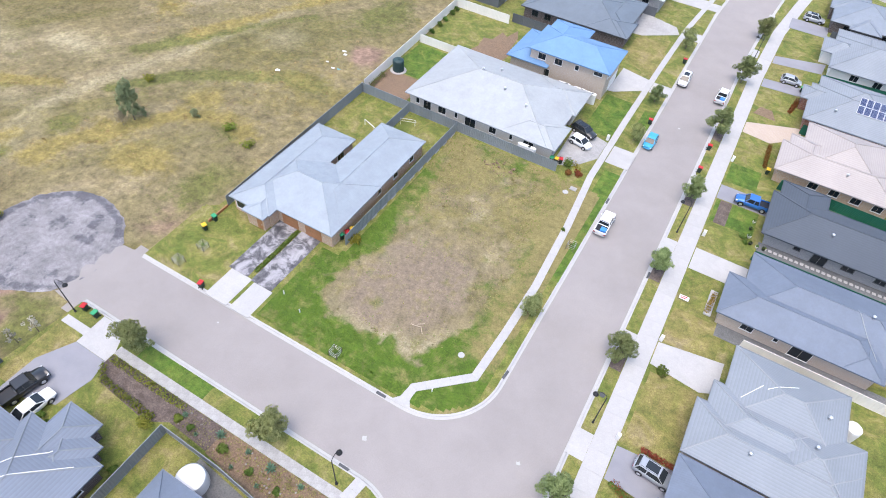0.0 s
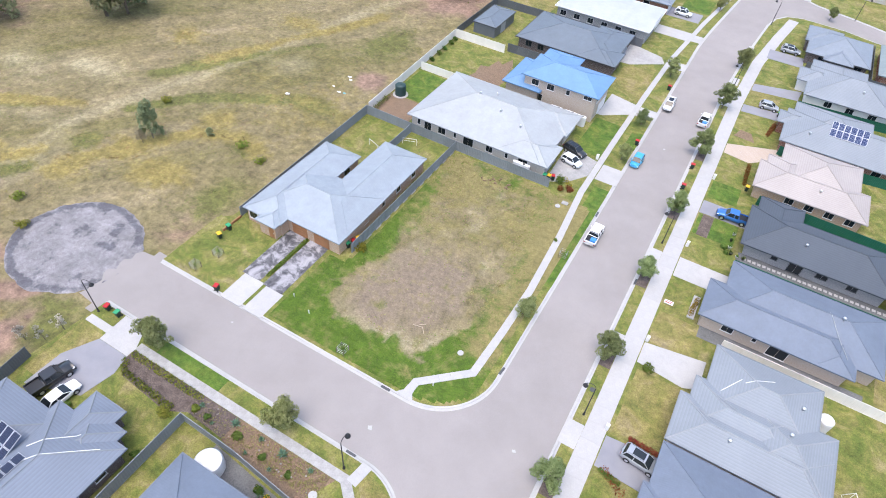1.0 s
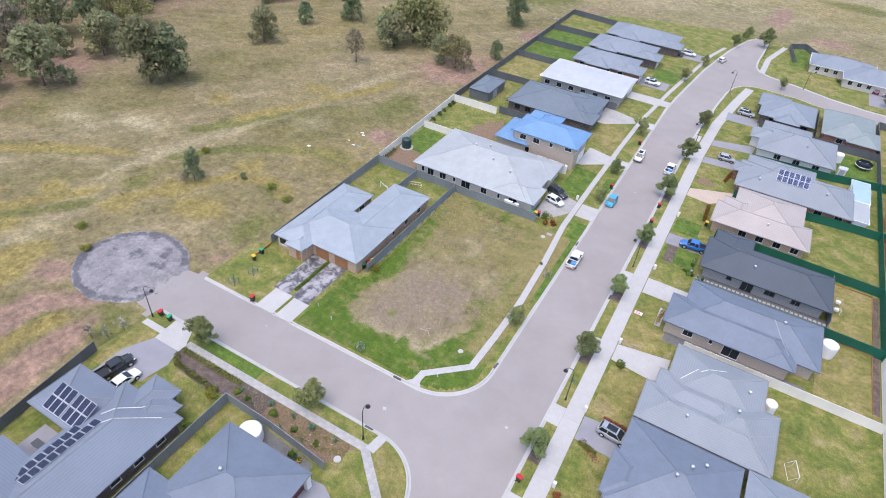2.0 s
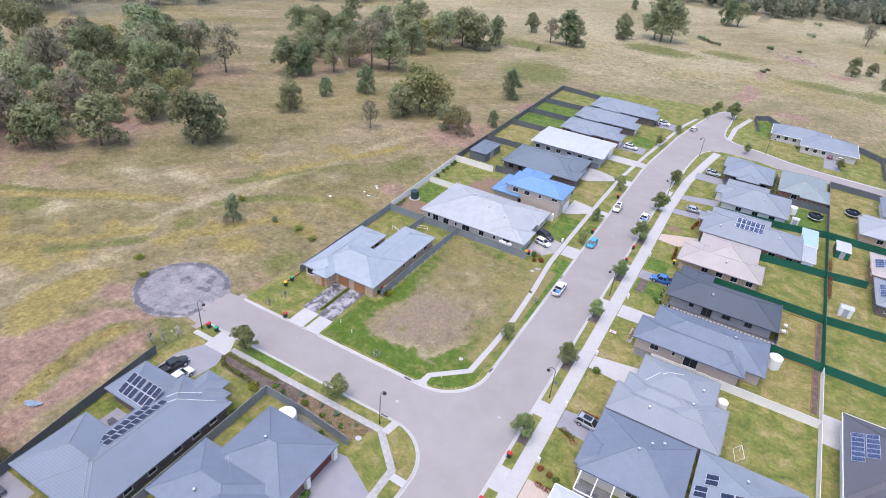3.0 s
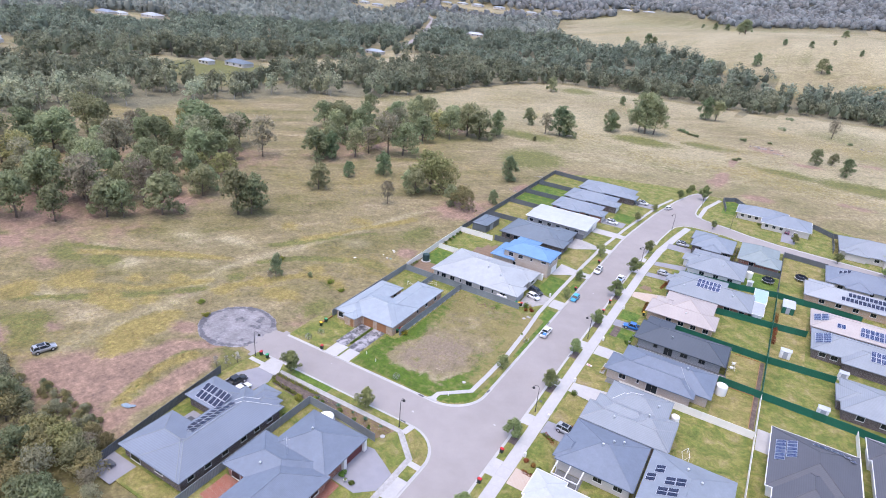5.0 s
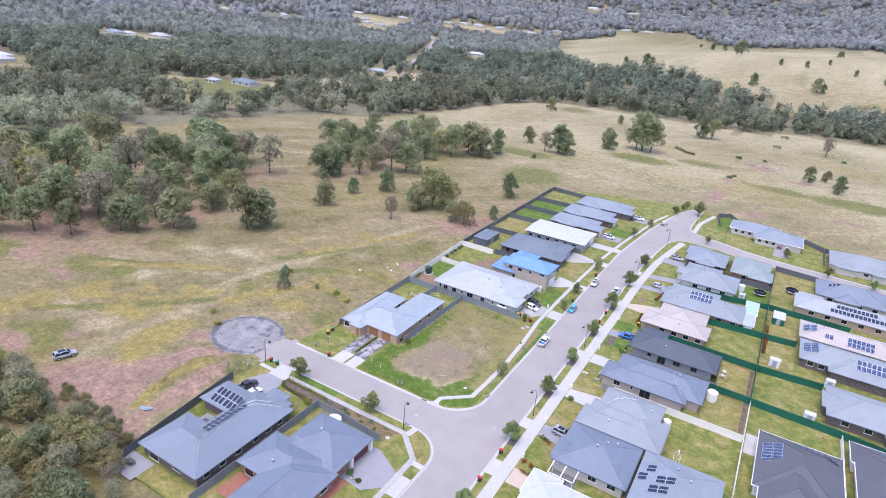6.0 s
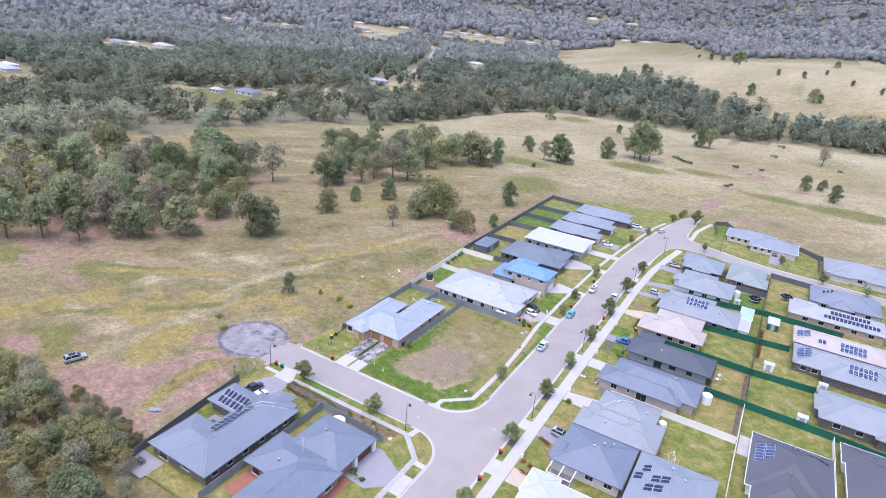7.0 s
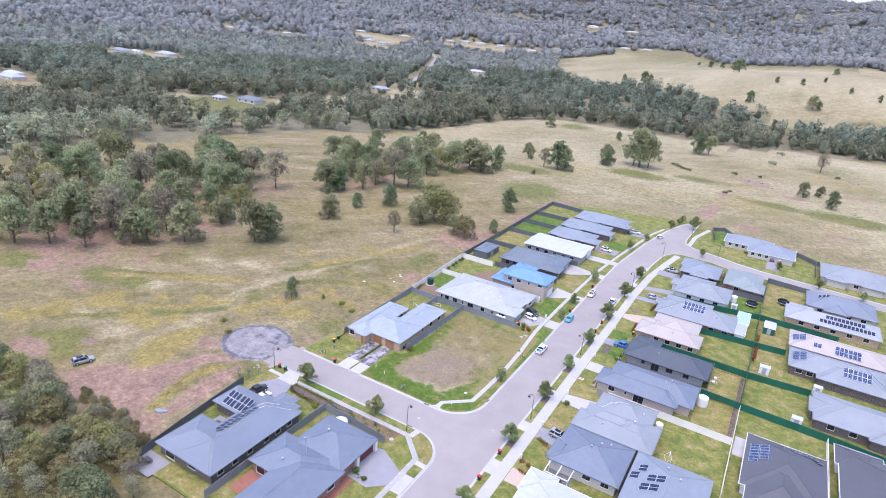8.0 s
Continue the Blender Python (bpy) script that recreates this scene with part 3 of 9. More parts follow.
LITTER = [(-150, 6, 36, 22, 0.62), (-175, 60, 40, 42, 0.5), (-125, 36, 18, 14, 0.5), (-130, 140, 26, 42, 0.45), (-150, 90, 22, 16, 0.45), (-48, 100, 8, 10, 0.85), (-112, 205, 14, 10, 0.45)]
DIRT = LITTER + [(-60, -38, 9, 6, 1.25), (-55, -31, 6, 7, 1.25), (-54, -23, 3, 6, 1.1), (-66, -41, 6, 3, 1.0), (-52, -36, 5, 5, 1.1), (-58, -14, 3.5, 2.2, 0.9), (-88, -40, 6, 2.6, 1.0), (-80.5, -31, 3, 2, 0.7), (-74, -6, 5, 2.5, 0.4), (-114, -16, 6, 3, 0.5), (-134, -15, 6, 3, 0.9), (-44, -30, 2.4, 12, 1.0), (-47, -42, 7, 4, 0.8),
               (26, 219, 2.6, 13, 1.1), (38, 312, 10, 7, 0.7), (62, 286, 8, 3, 0.6)]
DIRT += [(27, 256, 1.6, 9, 0.95), (26.9, 218, 1.6, 9, 1.1), (22.8, 211, 2, 4, 1.0), (61.7, 284, 7, 3, 1.0), (93, 316, 10, 3, 0.9), (44, 199, 6, 4, 0.9), (82, 218, 9, 4, 0.7), (-40.9, 136, 3, 6, 1.1), (41, 306, 9, 5, 0.8), (-48, 97, 9, 14, 0.8), (-42.6, 52, 2.6, 3.0, 1.0), (-35, 175, 10, 6, 0.5), (-42, 4.5, 3, 6, 0.5)]
GREEN = [(-86, -33, 5, 4, 1.1), (-81, -37.5, 4, 3, 1.0), (-92, -36, 4, 3, 0.8), (-114, -9, 7, 3, 0.9), (-103, -5, 4, 3, 1.1), (-142, -17, 8, 5, 1.0), (-68.4, 9.5, 3, 3, 0.8), (-50.4, -21, 2, 2, 0.9), (-43, -14.5, 4, 2, 0.7), (-46, 39, 5, 2.5, 1.0), (-48, 66, 5, 8, 0.8), (-42, 10, 3, 6, 0.8), (-41.5, -17, 3, 3, 0.9), (-47, 22, 3, 2, 0.7),
         (-45, 225, 50, 30, 0.3), (-330, 230, 60, 40, 1.0), (-200, 1300, 300, 200, 0.5)]
GREEN += [(-22.5, 268, 18, 10, 0.95), (9, 285, 14, 8, 0.95), (-110, 407, 14, 10, 0.9), (-78, 224, 16, 8, 0.95), (-56, 181, 14, 16, 0.95), (6, 219, 12, 5, 0.55), (85, 255, 22, 10, 0.95), (55, 256, 14, 7, 0.95), (20, 180, 10, 5, 0.7), (-110, 190, 50, 30, 0.3), (-64, -44, 10, 4, 0.5), (40, 258, 30, 10, 0.35)]
GOLD = [(-65.5, -20, 3.6, 8, 1.2), (-62, -27, 3, 5, 1.1), (-106, -34, 5, 3, 1.0), (-103, -27, 4, 5, 1.1), (-98.5, -16, 4, 5, 1.1), (-84, -17, 4, 3, 1.1), (-78, -17, 3, 2.5, 0.9), (-87, -6.5, 3, 2, 0.9), (-79, 0, 3, 2.5, 0.8), (-75, -11, 2.4, 2, 0.9), (-65, 3.5, 3, 3, 0.9), (-62, 11, 4, 3, 0.9), (-53, 10, 5, 3.5, 0.9), (-56, 25.5, 3, 3, 0.8),
        (-83, 44, 4, 3, 0.7), (-68, 62, 6, 4, 0.6), (40, 240, 60, 20, 0.4)]
PALE = [(57, 380, 16, 8, 0.8), (99, 417, 20, 8, 0.8), (-20, 213, 16, 6, 0.8), (-134, -16, 5, 3, 0.8), (-96, -2, 3, 3.5, 0.9), (-99, 19, 6, 3, 0.7), (-87, 25, 6, 3, 0.9), (-111, -0.5, 4, 2, 0.7), (-95.5, -24.7, 3, 2, 0.8), (-79.4, -24.7, 2.5, 2, 0.6), (-82, 9.5, 4, 2, 0.5), (-90, 9, 4, 2, 0.5), (-61, -37, 3, 2, 0.8), (42, 314, 8, 5, 0.9), (-30, 200, 40, 7, 0.5), (-58, 48, 4, 3, 0.4)]


def inside_poly(x, y, poly):
    hit = False
    for i in range(len(poly)):
        (x1, y1), (x2, y2) = poly[i - 1], poly[i]
        if (y1 > y) != (y2 > y) and x < (x2 - x1) * (y - y1) / (y2 - y1) + x1:
            hit = not hit
    return hit


FOREST = [(-330, -200), (-266, 0), (-266, 97), (-247, 160), (-226, 212), (-194, 245), (-178, 306), (-165, 388), (-137, 450), (-80, 466), (-28, 447), (16, 434), (59, 498), (98, 490), (140, 508), (300, 520), (600, 560), (600, 610), (300, 610),
          (127, 600), (60, 576), (32, 586), (-27, 615), (-67, 655), (-123, 700), (-173, 640), (-230, 720), (-289, 800), (-420, 1180), (-345, 1460), (-230, 1530), (-79, 1300), (20, 1290), (175, 1400), (700, 1300), (1500, 1700), (1500, 4200), (-4000, 4200), (-4000, -600), (-600, -600)]
OPEN = [(-335, 225, 55, 32), (-540, 168, 50, 30), (-735, 430, 70, 36), (-310, 190, 40, 20), (-960, 930, 50, 40), (-760, 1005, 50, 30), (-840, 1100, 90, 50), (-600, 1240, 100, 36), (-480, 1300, 60, 40), (-700, 395, 80, 30), (-520, 150, 40, 20), (-930, 890, 60, 30), (-730, 960, 80, 26), (-800, 1060, 60, 40), (-610, 1190, 130, 30), (-350, 1440, 90, 40), (-300, 470, 60, 14), (-440, 430, 60, 16), (-250, 560, 50, 14), (-270, 420, 20, 30)]
FAR_ROAD = [(-355, 505), (-400, 600), (-434, 675), (-571, 923), (-680, 1050), (-798, 1156)]
FAR_HOUSES = ((-343, 257, 22, 12, "roof_slate", "brick_pale"), (-364, 243, 12, 8, "roof_pale", "brick_pale"), (-538, 168, 26, 13, "roof_pale", "brick_pale"), (-762, 410, 30, 14, "roof_mid", "brick_pale"),
              (-708, 440, 30, 16, "roof_pale", "brick_pale"), (-745, 420, 18, 10, "roof_white", "render_white"), (-963, 925, 22, 12, "roof_pale", "brick_pale"), (-990, 900, 26, 12, "roof_slate", "brick_pale"),
              (-761, 1005, 24, 12, "roof_light", "brick_pale"), (-800, 1010, 22, 12, "roof_pale", "brick_pale"), (-840, 1050, 24, 12, "roof_light", "brick_pale"), (-831, 1190, 26, 13, "roof_white", "render_white"),
              (-646, 1240, 28, 14, "roof_pale", "brick_pale"), (-590, 1240, 26, 13, "roof_light", "brick_pale"), (-509, 1236, 26, 13, "roof_pale", "brick_pale"), (-484, 1330, 24, 13, "roof_mid", "brick_pale"),
              (-365, 1490, 24, 13, "roof_white", "render_white"), (-313, 1500, 30, 12, "roof_pale", "brick_pale"), (-471, 1950, 40, 18, "roof_pale", "brick_pale"),
              (-618, 2000, 36, 18, "roof_white", "render_white"), (-690, 1246, 26, 13, "roof_pale", "brick_pale"), (-725, 1231, 26, 13, "roof_light", "brick_pale"), (-909, 1116, 26, 13, "roof_white", "brick_pale"),
              (-1080, 863, 26, 13, "roof_pale", "brick_pale"), (-375, 719, 24, 12, "roof_white", "brick_pale"), (-343, 438, 20, 10, "roof_light", "brick_pale"), (-560, 180, 18, 10, "roof_white", "render_white"))
CLEAR = [[(-296, 196), (-340, 202), (-385, 232), (-350, 285), (-292, 236)],
         [(-500, 132), (-440, 160), (-416, 240), (-354, 256), (-346, 333), (-327, 366), (-318, 418), (-301, 491), (-262, 470), (-272, 400), (-284, 350), (-296, 300), (-345, 215), (-380, 190), (-395, 140), (-450, 100), (-480, 100)]]


def wooded(x, y):
    if not inside_poly(x, y, FOREST):
        return False
    if any(((x - a) / c) ** 2 + ((y - b) / d) ** 2 < 1 for a, b, c, d in OPEN):
        return False
    if x > -520 and y < 500 and any(inside_poly(x, y, poly) for poly in CLEAR):
        return False
    if any(math.hypot(x - hx, y - hy) < w * 0.95 for hx, hy, w, *_ in FAR_HOUSES):
        return False
    for (x1, y1), (x2, y2) in zip(FAR_ROAD, FAR_ROAD[1:]):
        dx, dy = x2 - x1, y2 - y1
        t = max(0, min(1, ((x - x1) * dx + (y - y1) * dy) / (dx * dx + dy * dy)))
        if math.hypot(x - x1 - t * dx, y - y1 - t * dy) < 11:
            return False
    return True


def low_growth(x, y):
    """The cleared, downhill side of each distant house grows only low scrub."""
    top = 99.0
    for hx, hy, w, *_ in FAR_HOUSES:
        if abs(x - hx) + abs(y - hy) < 700:
            far = math.hypot(hx - 50, hy + 95)
            ux, uy = (50 - hx) / far, (-95 - hy) / far
            along, across = (x - hx) * ux + (y - hy) * uy, (y - hy) * ux - (x - hx) * uy
            if 0 < along < 0.24 * far and abs(across) < w * 0.62:
                top = min(top, 1.6 + along * 66 / far)
    return top


TRACK = [(-72.6, -2.4), (-73.3, 3.7), (-74.8, 10.3), (-73.3, 20.2), (-68.8, 35.6), (-63.8, 59.5), (-60.1, 79.3), (-54, 92)]
TRACK_LOW = [(-70.7, -34.1), (-71.3, -27.8), (-69.8, -19.3), (-69.7, -7.8), (-71.9, 5.4)]
MOUND = [(-45.6, -40), (-46.6, -37), (-48.2, -33.5), (-49.8, -26), (-48.9, -20)]
BANDS = (([(-57, -42), (-53.9, -36.7), (-53.2, -30), (-52.9, -25.3), (-52.6, -18), (-48.5, -15)], [(-43.7, -44), (-43.4, -36), (-45.2, -27.7), (-45.0, -19.8)]), ([(-46.4, -36), (-48.6, -30)], [(-70, 20), (-63.3, 29), (-56, 34), (-49.8, 37.6)], [(-76, 30), (-66, 48), (-58, 58)], [(-120, -6), (-98, 4), (-84, 12)], [(-100, -30), (-82, -14), (-70, 0)]),
         ([(-46, -37.8), (-47.9, -34.5), (-49.8, -25), (-48.7, -20)], [(-66.2, 4.5), (-61.7, 11.6), (-55.3, 21.2), (-48.6, 24.1), (-44.1, 22.9)], [(-55.5, 7), (-49, 11)], [(-112, -6), (-92, 8), (-78, 16)], [(-96, -18), (-80, -8), (-72, 4)], [(-72, 40), (-64, 58), (-56, 76)]))


def line_distance(x, y, line):
    best = 1e9
    for (x1, y1), (x2, y2) in zip(line, line[1:]):
        dx, dy = x2 - x1, y2 - y1
        t = max(0, min(1, ((x - x1) * dx + (y - y1) * dy) / (dx * dx + dy * dy)))
        best = min(best, math.hypot(x - x1 - t * dx, y - y1 - t * dy))
    return best



def mask_at(x, y):
    n = 0.5 * fbm(x, y, 0.045, 5.0) + 0.25 * fbm(x, y, 0.2, 9.0)
    out = []
    for blobs, base in ((DIRT, 0.0), (GREEN, 0.06), (GOLD, 0.2)):
        w = base + 0.35 * fbm(x, y, 0.018, 11.0 + base * 30)
        if blobs is GREEN:
            w += 0.2 * smooth01(130, 220, y) * (0.6 + fbm(x, y, 0.03, 61.0))
        for bx, by, sx, sy, a in blobs:
            q = ((x - bx) / sx) ** 2 + ((y - by) / sy) ** 2
            if q < 6:
                w = max(w, a * math.exp(-q * 0.7) * 1.15 + 0.25 * n)
        if -180 < x < -30 and -60 < y < 130:
            if blobs is DIRT:
                w *= smooth01(0.6, 2.4, line_distance(x, y, MOUND) + n)
                d = line_distance(x, y, TRACK)
                rut = math.exp(-((d - 0.9) / 0.7) ** 2) + 0.5 * math.exp(-(d / 2.2) ** 2)
                w = max(w, 0.12 * rut + 0.2 * n)
            for line in BANDS[(blobs is GREEN) + 2 * (blobs is GOLD)]:
                w = max(w, 0.95 * math.exp(-(line_distance(x, y, line) / 1.9) ** 2) + 0.45 * n)
        out.append(min(1.0, max(0.0, w + 0.12 * n)))
    free = 1 - out[0] ** 2
    return [out[0], out[1] * free, out[2] * free]


def ground_lines(lo, hi, step, far):
    a = list(np.arange(lo, hi + 1e-6, step))
    s, p = step, hi
    while p < far:
        s *= 1.16
        p += s
        a.append(p)
    s, p = step, lo
    while p > -far:
        s *= 1.16
        p -= s
        a.insert(0, p)
    return a


def make_ground():
    xs, ys = ground_lines(-150, 120, 1.6, 4300), ground_lines(-110, 260, 1.8, 4600)
    vs = [(x, y, height(x, y)) for y in ys for x in xs]
    w = len(xs)
    fs = [(j * w + i, j * w + i + 1, (j + 1) * w + i + 1, (j + 1) * w + i) for j in range(len(ys) - 1) for i in range(w - 1)]
    g = Geo().add(vs, fs)
    ob = thing("ground", g, M["field"], "dry olive paddock with bare earth patches and tussocks", "ground", kind="structure", smooth=True)
    col = ob.data.color_attributes.new("mask", "FLOAT_COLOR", "POINT")
    flat = []
    for x, y, z in vs:
        in_clear = -520 < x < -200 and 90 < y < 500 and inside_poly(x, y, CLEAR[1]) and not inside_poly(x, y, CLEAR[0])
        straw = 0.8 if in_clear else smooth01(110, 300, y + 0.25 * x) * (0.55 + 0.5 * fbm(x, y, 0.01, 13.0))
        if -150 < x < 60 and -60 < y < 330:
            n = 0.25 * fbm(x, y, 0.25, 31.0)
            for bx, by, sx, sy, a in PALE:
                q = ((x - bx) / sx) ** 2 + ((y - by) / sy) ** 2
                if q < 5:
                    straw = max(straw, a * math.exp(-q) + n)
            for line, wide, much in ((TRACK, 1.5, 0.6), (TRACK_LOW, 2.2, 0.45)):
                straw = max(straw, much * math.exp(-(line_distance(x, y, line) / wide) ** 2) + 0.6 * n)
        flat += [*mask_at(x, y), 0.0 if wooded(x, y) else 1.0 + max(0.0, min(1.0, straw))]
    col.data.foreach_set("color", flat)


make_ground()

# the street's asphalt, one sheet between the blocks
ROAD = [(-40, -1.2), (-40, -12.8), (-2, -12.8), (7, -21), (7, -125), (19.5, -125), (19.5, 90), (22, 128), (28, 138), (110, 130), (110, 141), (40, 150), (28, 160), (26.5, 186), (20, 186), (14, 170), (9, 140), (7, 112), (7, 6), (0, -1.2)]
road = thing("road", Geo().prism(ROAD, -0.28, -0.13), M["asphalt"], "pale grey asphalt street with a wide corner", "road", kind="structure")

NW = [(-38.4, -2.05), *arc(0.4, 5.6, 7.62, -90, 0, 16), (8.02, 60), (8.05, 108), (8.7, 118), (11.2, 144), (14.8, 166.3), (18.4, 181), (21, 186)]
NW_BACK = [(20, 190), (-24, 176), (-38.5, 166), (-38.6, 78), (-37, 43), (-36.9, 9.5), (-38.6, 8)]
SW = [(8.05, -124), *arc(0.9, -18.1, 7.15, 0, 90, 14), (-35.5, -10.9), (-38.6, -10.9)]
SW_BACK = [(-39.4, -22), (-37.5, -44), (-36, -49), (-20, -49), (-20, -124)]
EB = [(17.7, -124), (17.7, 90), (18.3, 105), (19.2, 118), (20.2, 130), (21.2, 135), (23.4, 138.4), (27, 139.9), (37, 139.2), (44, 137), (60, 135.2), (108, 131.5)]
EB_BACK = [(108, -124)]
NB = [(108, 138.5), (72, 141.9), (55, 143.6), (46, 145.6), (38, 148.8), (29.5, 151.4), (26.2, 153.6), (24.8, 157.2), (24.6, 163), (25.2, 176), (25.4, 186)]
NB_BACK = [(40, 187), (66, 177), (108, 172)]
KERB = [(0.06, 0.004), (-0.12, 0.004), (-0.15, -0.02), (-0.2, -0.1), (-0.24, -0.118), (-0.5, -0.123), (-0.53, -0.2)]
for nm, front, back, flip in (("pavement_northwest", NW, NW_BACK, -1), ("pavement_southwest", SW, SW_BACK, 1), ("pavement_east", EB, EB_BACK, -1), ("pavement_north", NB, NB_BACK, 1)):
    thing(nm, Geo().prism(front + back, -0.4, 0.0), M["lawn"], "raised grassed block of house lots and verges", "lawn", kind="structure")
KERB_R = [(-o, z) for o, z in KERB]
thing("trim_kerb_northwest", strip(Geo(), NW, KERB_R), M["concrete_white"], "pale concrete kerb and gutter", "kerb", kind="structure")
thing("trim_kerb_southwest", strip(Geo(), SW[::-1], KERB), M["concrete_white"], "pale concrete kerb and gutter", "kerb", kind="structure")
thing("trim_kerb_east", strip(Geo(), EB, KERB), M["concrete_white"], "pale concrete kerb and gutter", "kerb", kind="structure")
thing("trim_kerb_north", strip(Geo(), NB, KERB), M["concrete_white"], "pale concrete kerb and gutter", "kerb", kind="structure")


# the empty corner lot: a worn grass patch with a bare, sandy rim
LOT = [(-19.3, -1.95), (0.3, -1.95), *arc(0.4, 5.6, 7.45, -88, 0, 10), (7.6, 41), (-0.6, 41.6), (-17.7, 41.6), (-17.8, 12.8), (-18.6, 11.2), (-20.8, 11.2), (-20.8, -1.95)]
BARE = [(-16.3, 4.6), (-17, 10), (-15, 17), (-14.6, 30), (-15.9, 40.4), (-7.5, 39.7), (-0.6, 36.9), (1.5, 26.4), (2.6, 19.1), (1.8, 11.5), (0.3, 6.0), (-1.3, 3.8), (-8.6, 3.0), (-13.4, 2.9)]


def edge_distance(x, y, poly):
    best = 1e9
    for i in range(len(poly)):
        (x1, y1), (x2, y2) = poly[i - 1], poly[i]
        dx, dy = x2 - x1, y2 - y1
        t = max(0, min(1, ((x - x1) * dx + (y - y1) * dy) / (dx * dx + dy * dy + 1e-9)))
        best = min(best, math.hypot(x - x1 - t * dx, y - y1 - t * dy))
    return best if inside_poly(x, y, poly) else -best


def make_lot():
    step, verts, index, cols, faces = 0.5, [], {}, [], []
    x0, y0, nx, ny = -21.0, -2.5, 57, 89
    for j in range(ny):
        for i in range(nx):
            x, y = x0 + i * step, y0 + j * step
            if edge_distance(x, y, LOT) > 0.05:
                b = edge_distance(x, y, BARE) + (1.3 + 0.8 * smooth01(8, 20, y)) * fbm(x, y, 0.22, 4.0) + 1.0 * fbm(x, y, 0.7, 14.0)
                index[i, j] = len(verts)
                verts.append((x, y, 0.02 + 0.05 * smooth01(0, 4, b) + 0.04 * abs(fbm(x, y, 0.5, 2.0))))
                patchy = fbm(x, y, 0.33, 27.0)
                rim = math.exp(-((b - 1.2) / 1.5) ** 2) * smooth01(11, 4, y) * smooth01(-17, -9, x)
                centre = smooth01(0.0, 4.0, b) * smooth01(30, 15, y)
                dirt = 0.35 * rim + centre * (0.52 + 0.5 * max(0.0, fbm(x, y, 0.11, 21.0)) + 0.3 * math.exp(-((x + 8) ** 2 + (y - 13) ** 2) / 40)) + 0.12 * patchy
                east = smooth01(0.5, 4.0, x) * smooth01(4, 10, y)
                wide = 1.2 + 3.2 * smooth01(8, 20, y) + 1.5 * east
                green = 1.05 - 0.92 * smooth01(-wide, 0.8 * wide, b) + 0.12 * east + 0.34 * patchy - 0.12 * smooth01(-13, -6, x) * smooth01(3, 0, y)
                green += 0.45 * math.exp(-((x + 16.6) / 1.6) ** 2) * smooth01(10, 16, y) + 0.2 * smooth01(26, 38, y) * (0.5 + patchy)
                gold = 0.3 + 0.5 * smooth01(18, 32, y) * (0.6 + 0.8 * fbm(x, y, 0.12, 8.0)) + 0.35 * east + 0.2 * patchy
                cols += [min(1, dirt), min(1, max(0.05, green)), min(1, max(0, gold)), 1.0 + min(1.0, max(0.0, 1.1 * rim * (0.7 + 0.8 * patchy) + 0.5 * smooth01(0.1, 0.5, fbm(x, y, 0.2, 44.0)) * smooth01(0, 3, b)))]
    for (i, j), a in index.items():
        q = [index.get(k) for k in ((i, j), (i + 1, j), (i + 1, j + 1), (i, j + 1))]
        if None not in q:
            faces.append(tuple(q))
    ob = thing("lot_ground", Geo().add(verts, faces), M["lot"], "vacant corner lot with worn soil and rough grass", "vacant lot", kind="structure", smooth=True)
    col = ob.data.color_attributes.new("mask", "FLOAT_COLOR", "POINT")
    col.data.foreach_set("color", cols)


make_lot()

# the gravel turning circle at the end of the side street
def make_turning_circle():
    vs, fs, cols = [(-50.2, -6.4, -0.09)], [], [0.2, 0.1, 0.0, 1.0]
    for i in range(1, 25):
        for k in range(72):
            a = 2 * math.pi * k / 72
            q = i / 24
            r = 9.4 + 0.5 * fbm(math.cos(a) * 2, math.sin(a) * 2, 1.0, 4.0) + 0.25 * fbm(math.cos(a) * 9, math.sin(a) * 9, 1.0, 6.0)
            x, y = -50.2 + r * q * math.cos(a), -6.4 + r * 0.92 * q * math.sin(a)
            vs.append((x, y, -0.09 if q < 0.96 else -0.09 - (q - 0.96) * 4))
            ring_ = math.exp(-((q - 0.9) / 0.07) ** 2) * (1 - smooth01(-46, -41, x) * 0.9)
            cols += [min(1, 0.22 + 0.5 * ring_ + 0.6 * max(0, fbm(x, y, 0.35, 6.0))), 0.1, 0.3 * smooth01(-47, -42, x), 1.0]
    n = 72
    fs += [(0, 1 + k, 1 + (k + 1) % n) for k in range(n)]
    for i in range(23):
        o = 1 + i * n
        fs += [(o + k, o + n + k, o + n + (k + 1) % n, o + (k + 1) % n) for k in range(n)]
    ob = thing("turning_circle", Geo().add(vs, fs), M["gravel"], "rough grey gravel turning circle with dark patches", "gravel", kind="structure", smooth=True)
    ob.data.color_attributes.new("mask", "FLOAT_COLOR", "POINT").data.foreach_set("color", cols)


make_turning_circle()
rt = random.Random(3)
west = [(-42.0 + rt.uniform(-1.0, 0.5), -11.6 + 9.2 * k / 12) for k in range(13)]
throat = Geo().add([(-39.2, -11.9, -0.128), (-39.2, -2.1, -0.128)] + [(x, y, -0.072) for x, y in west], [(0, 1, 2 + 12), *[(0, 3 + k, 2 + k) for k in range(12)]])
thing("road_throat", throat, M["asphalt"], "asphalt apron running onto gravel", "road", kind="structure")


def patch(name, poly, material, label, category, z=0.03):
    return thing(name, Geo().prism(poly, -0.05, z), material, label, category, kind="structure")


def rect(x0, y0, x1, y1):
    return [(x0, y0), (x1, y0), (x1, y1), (x0, y1)]


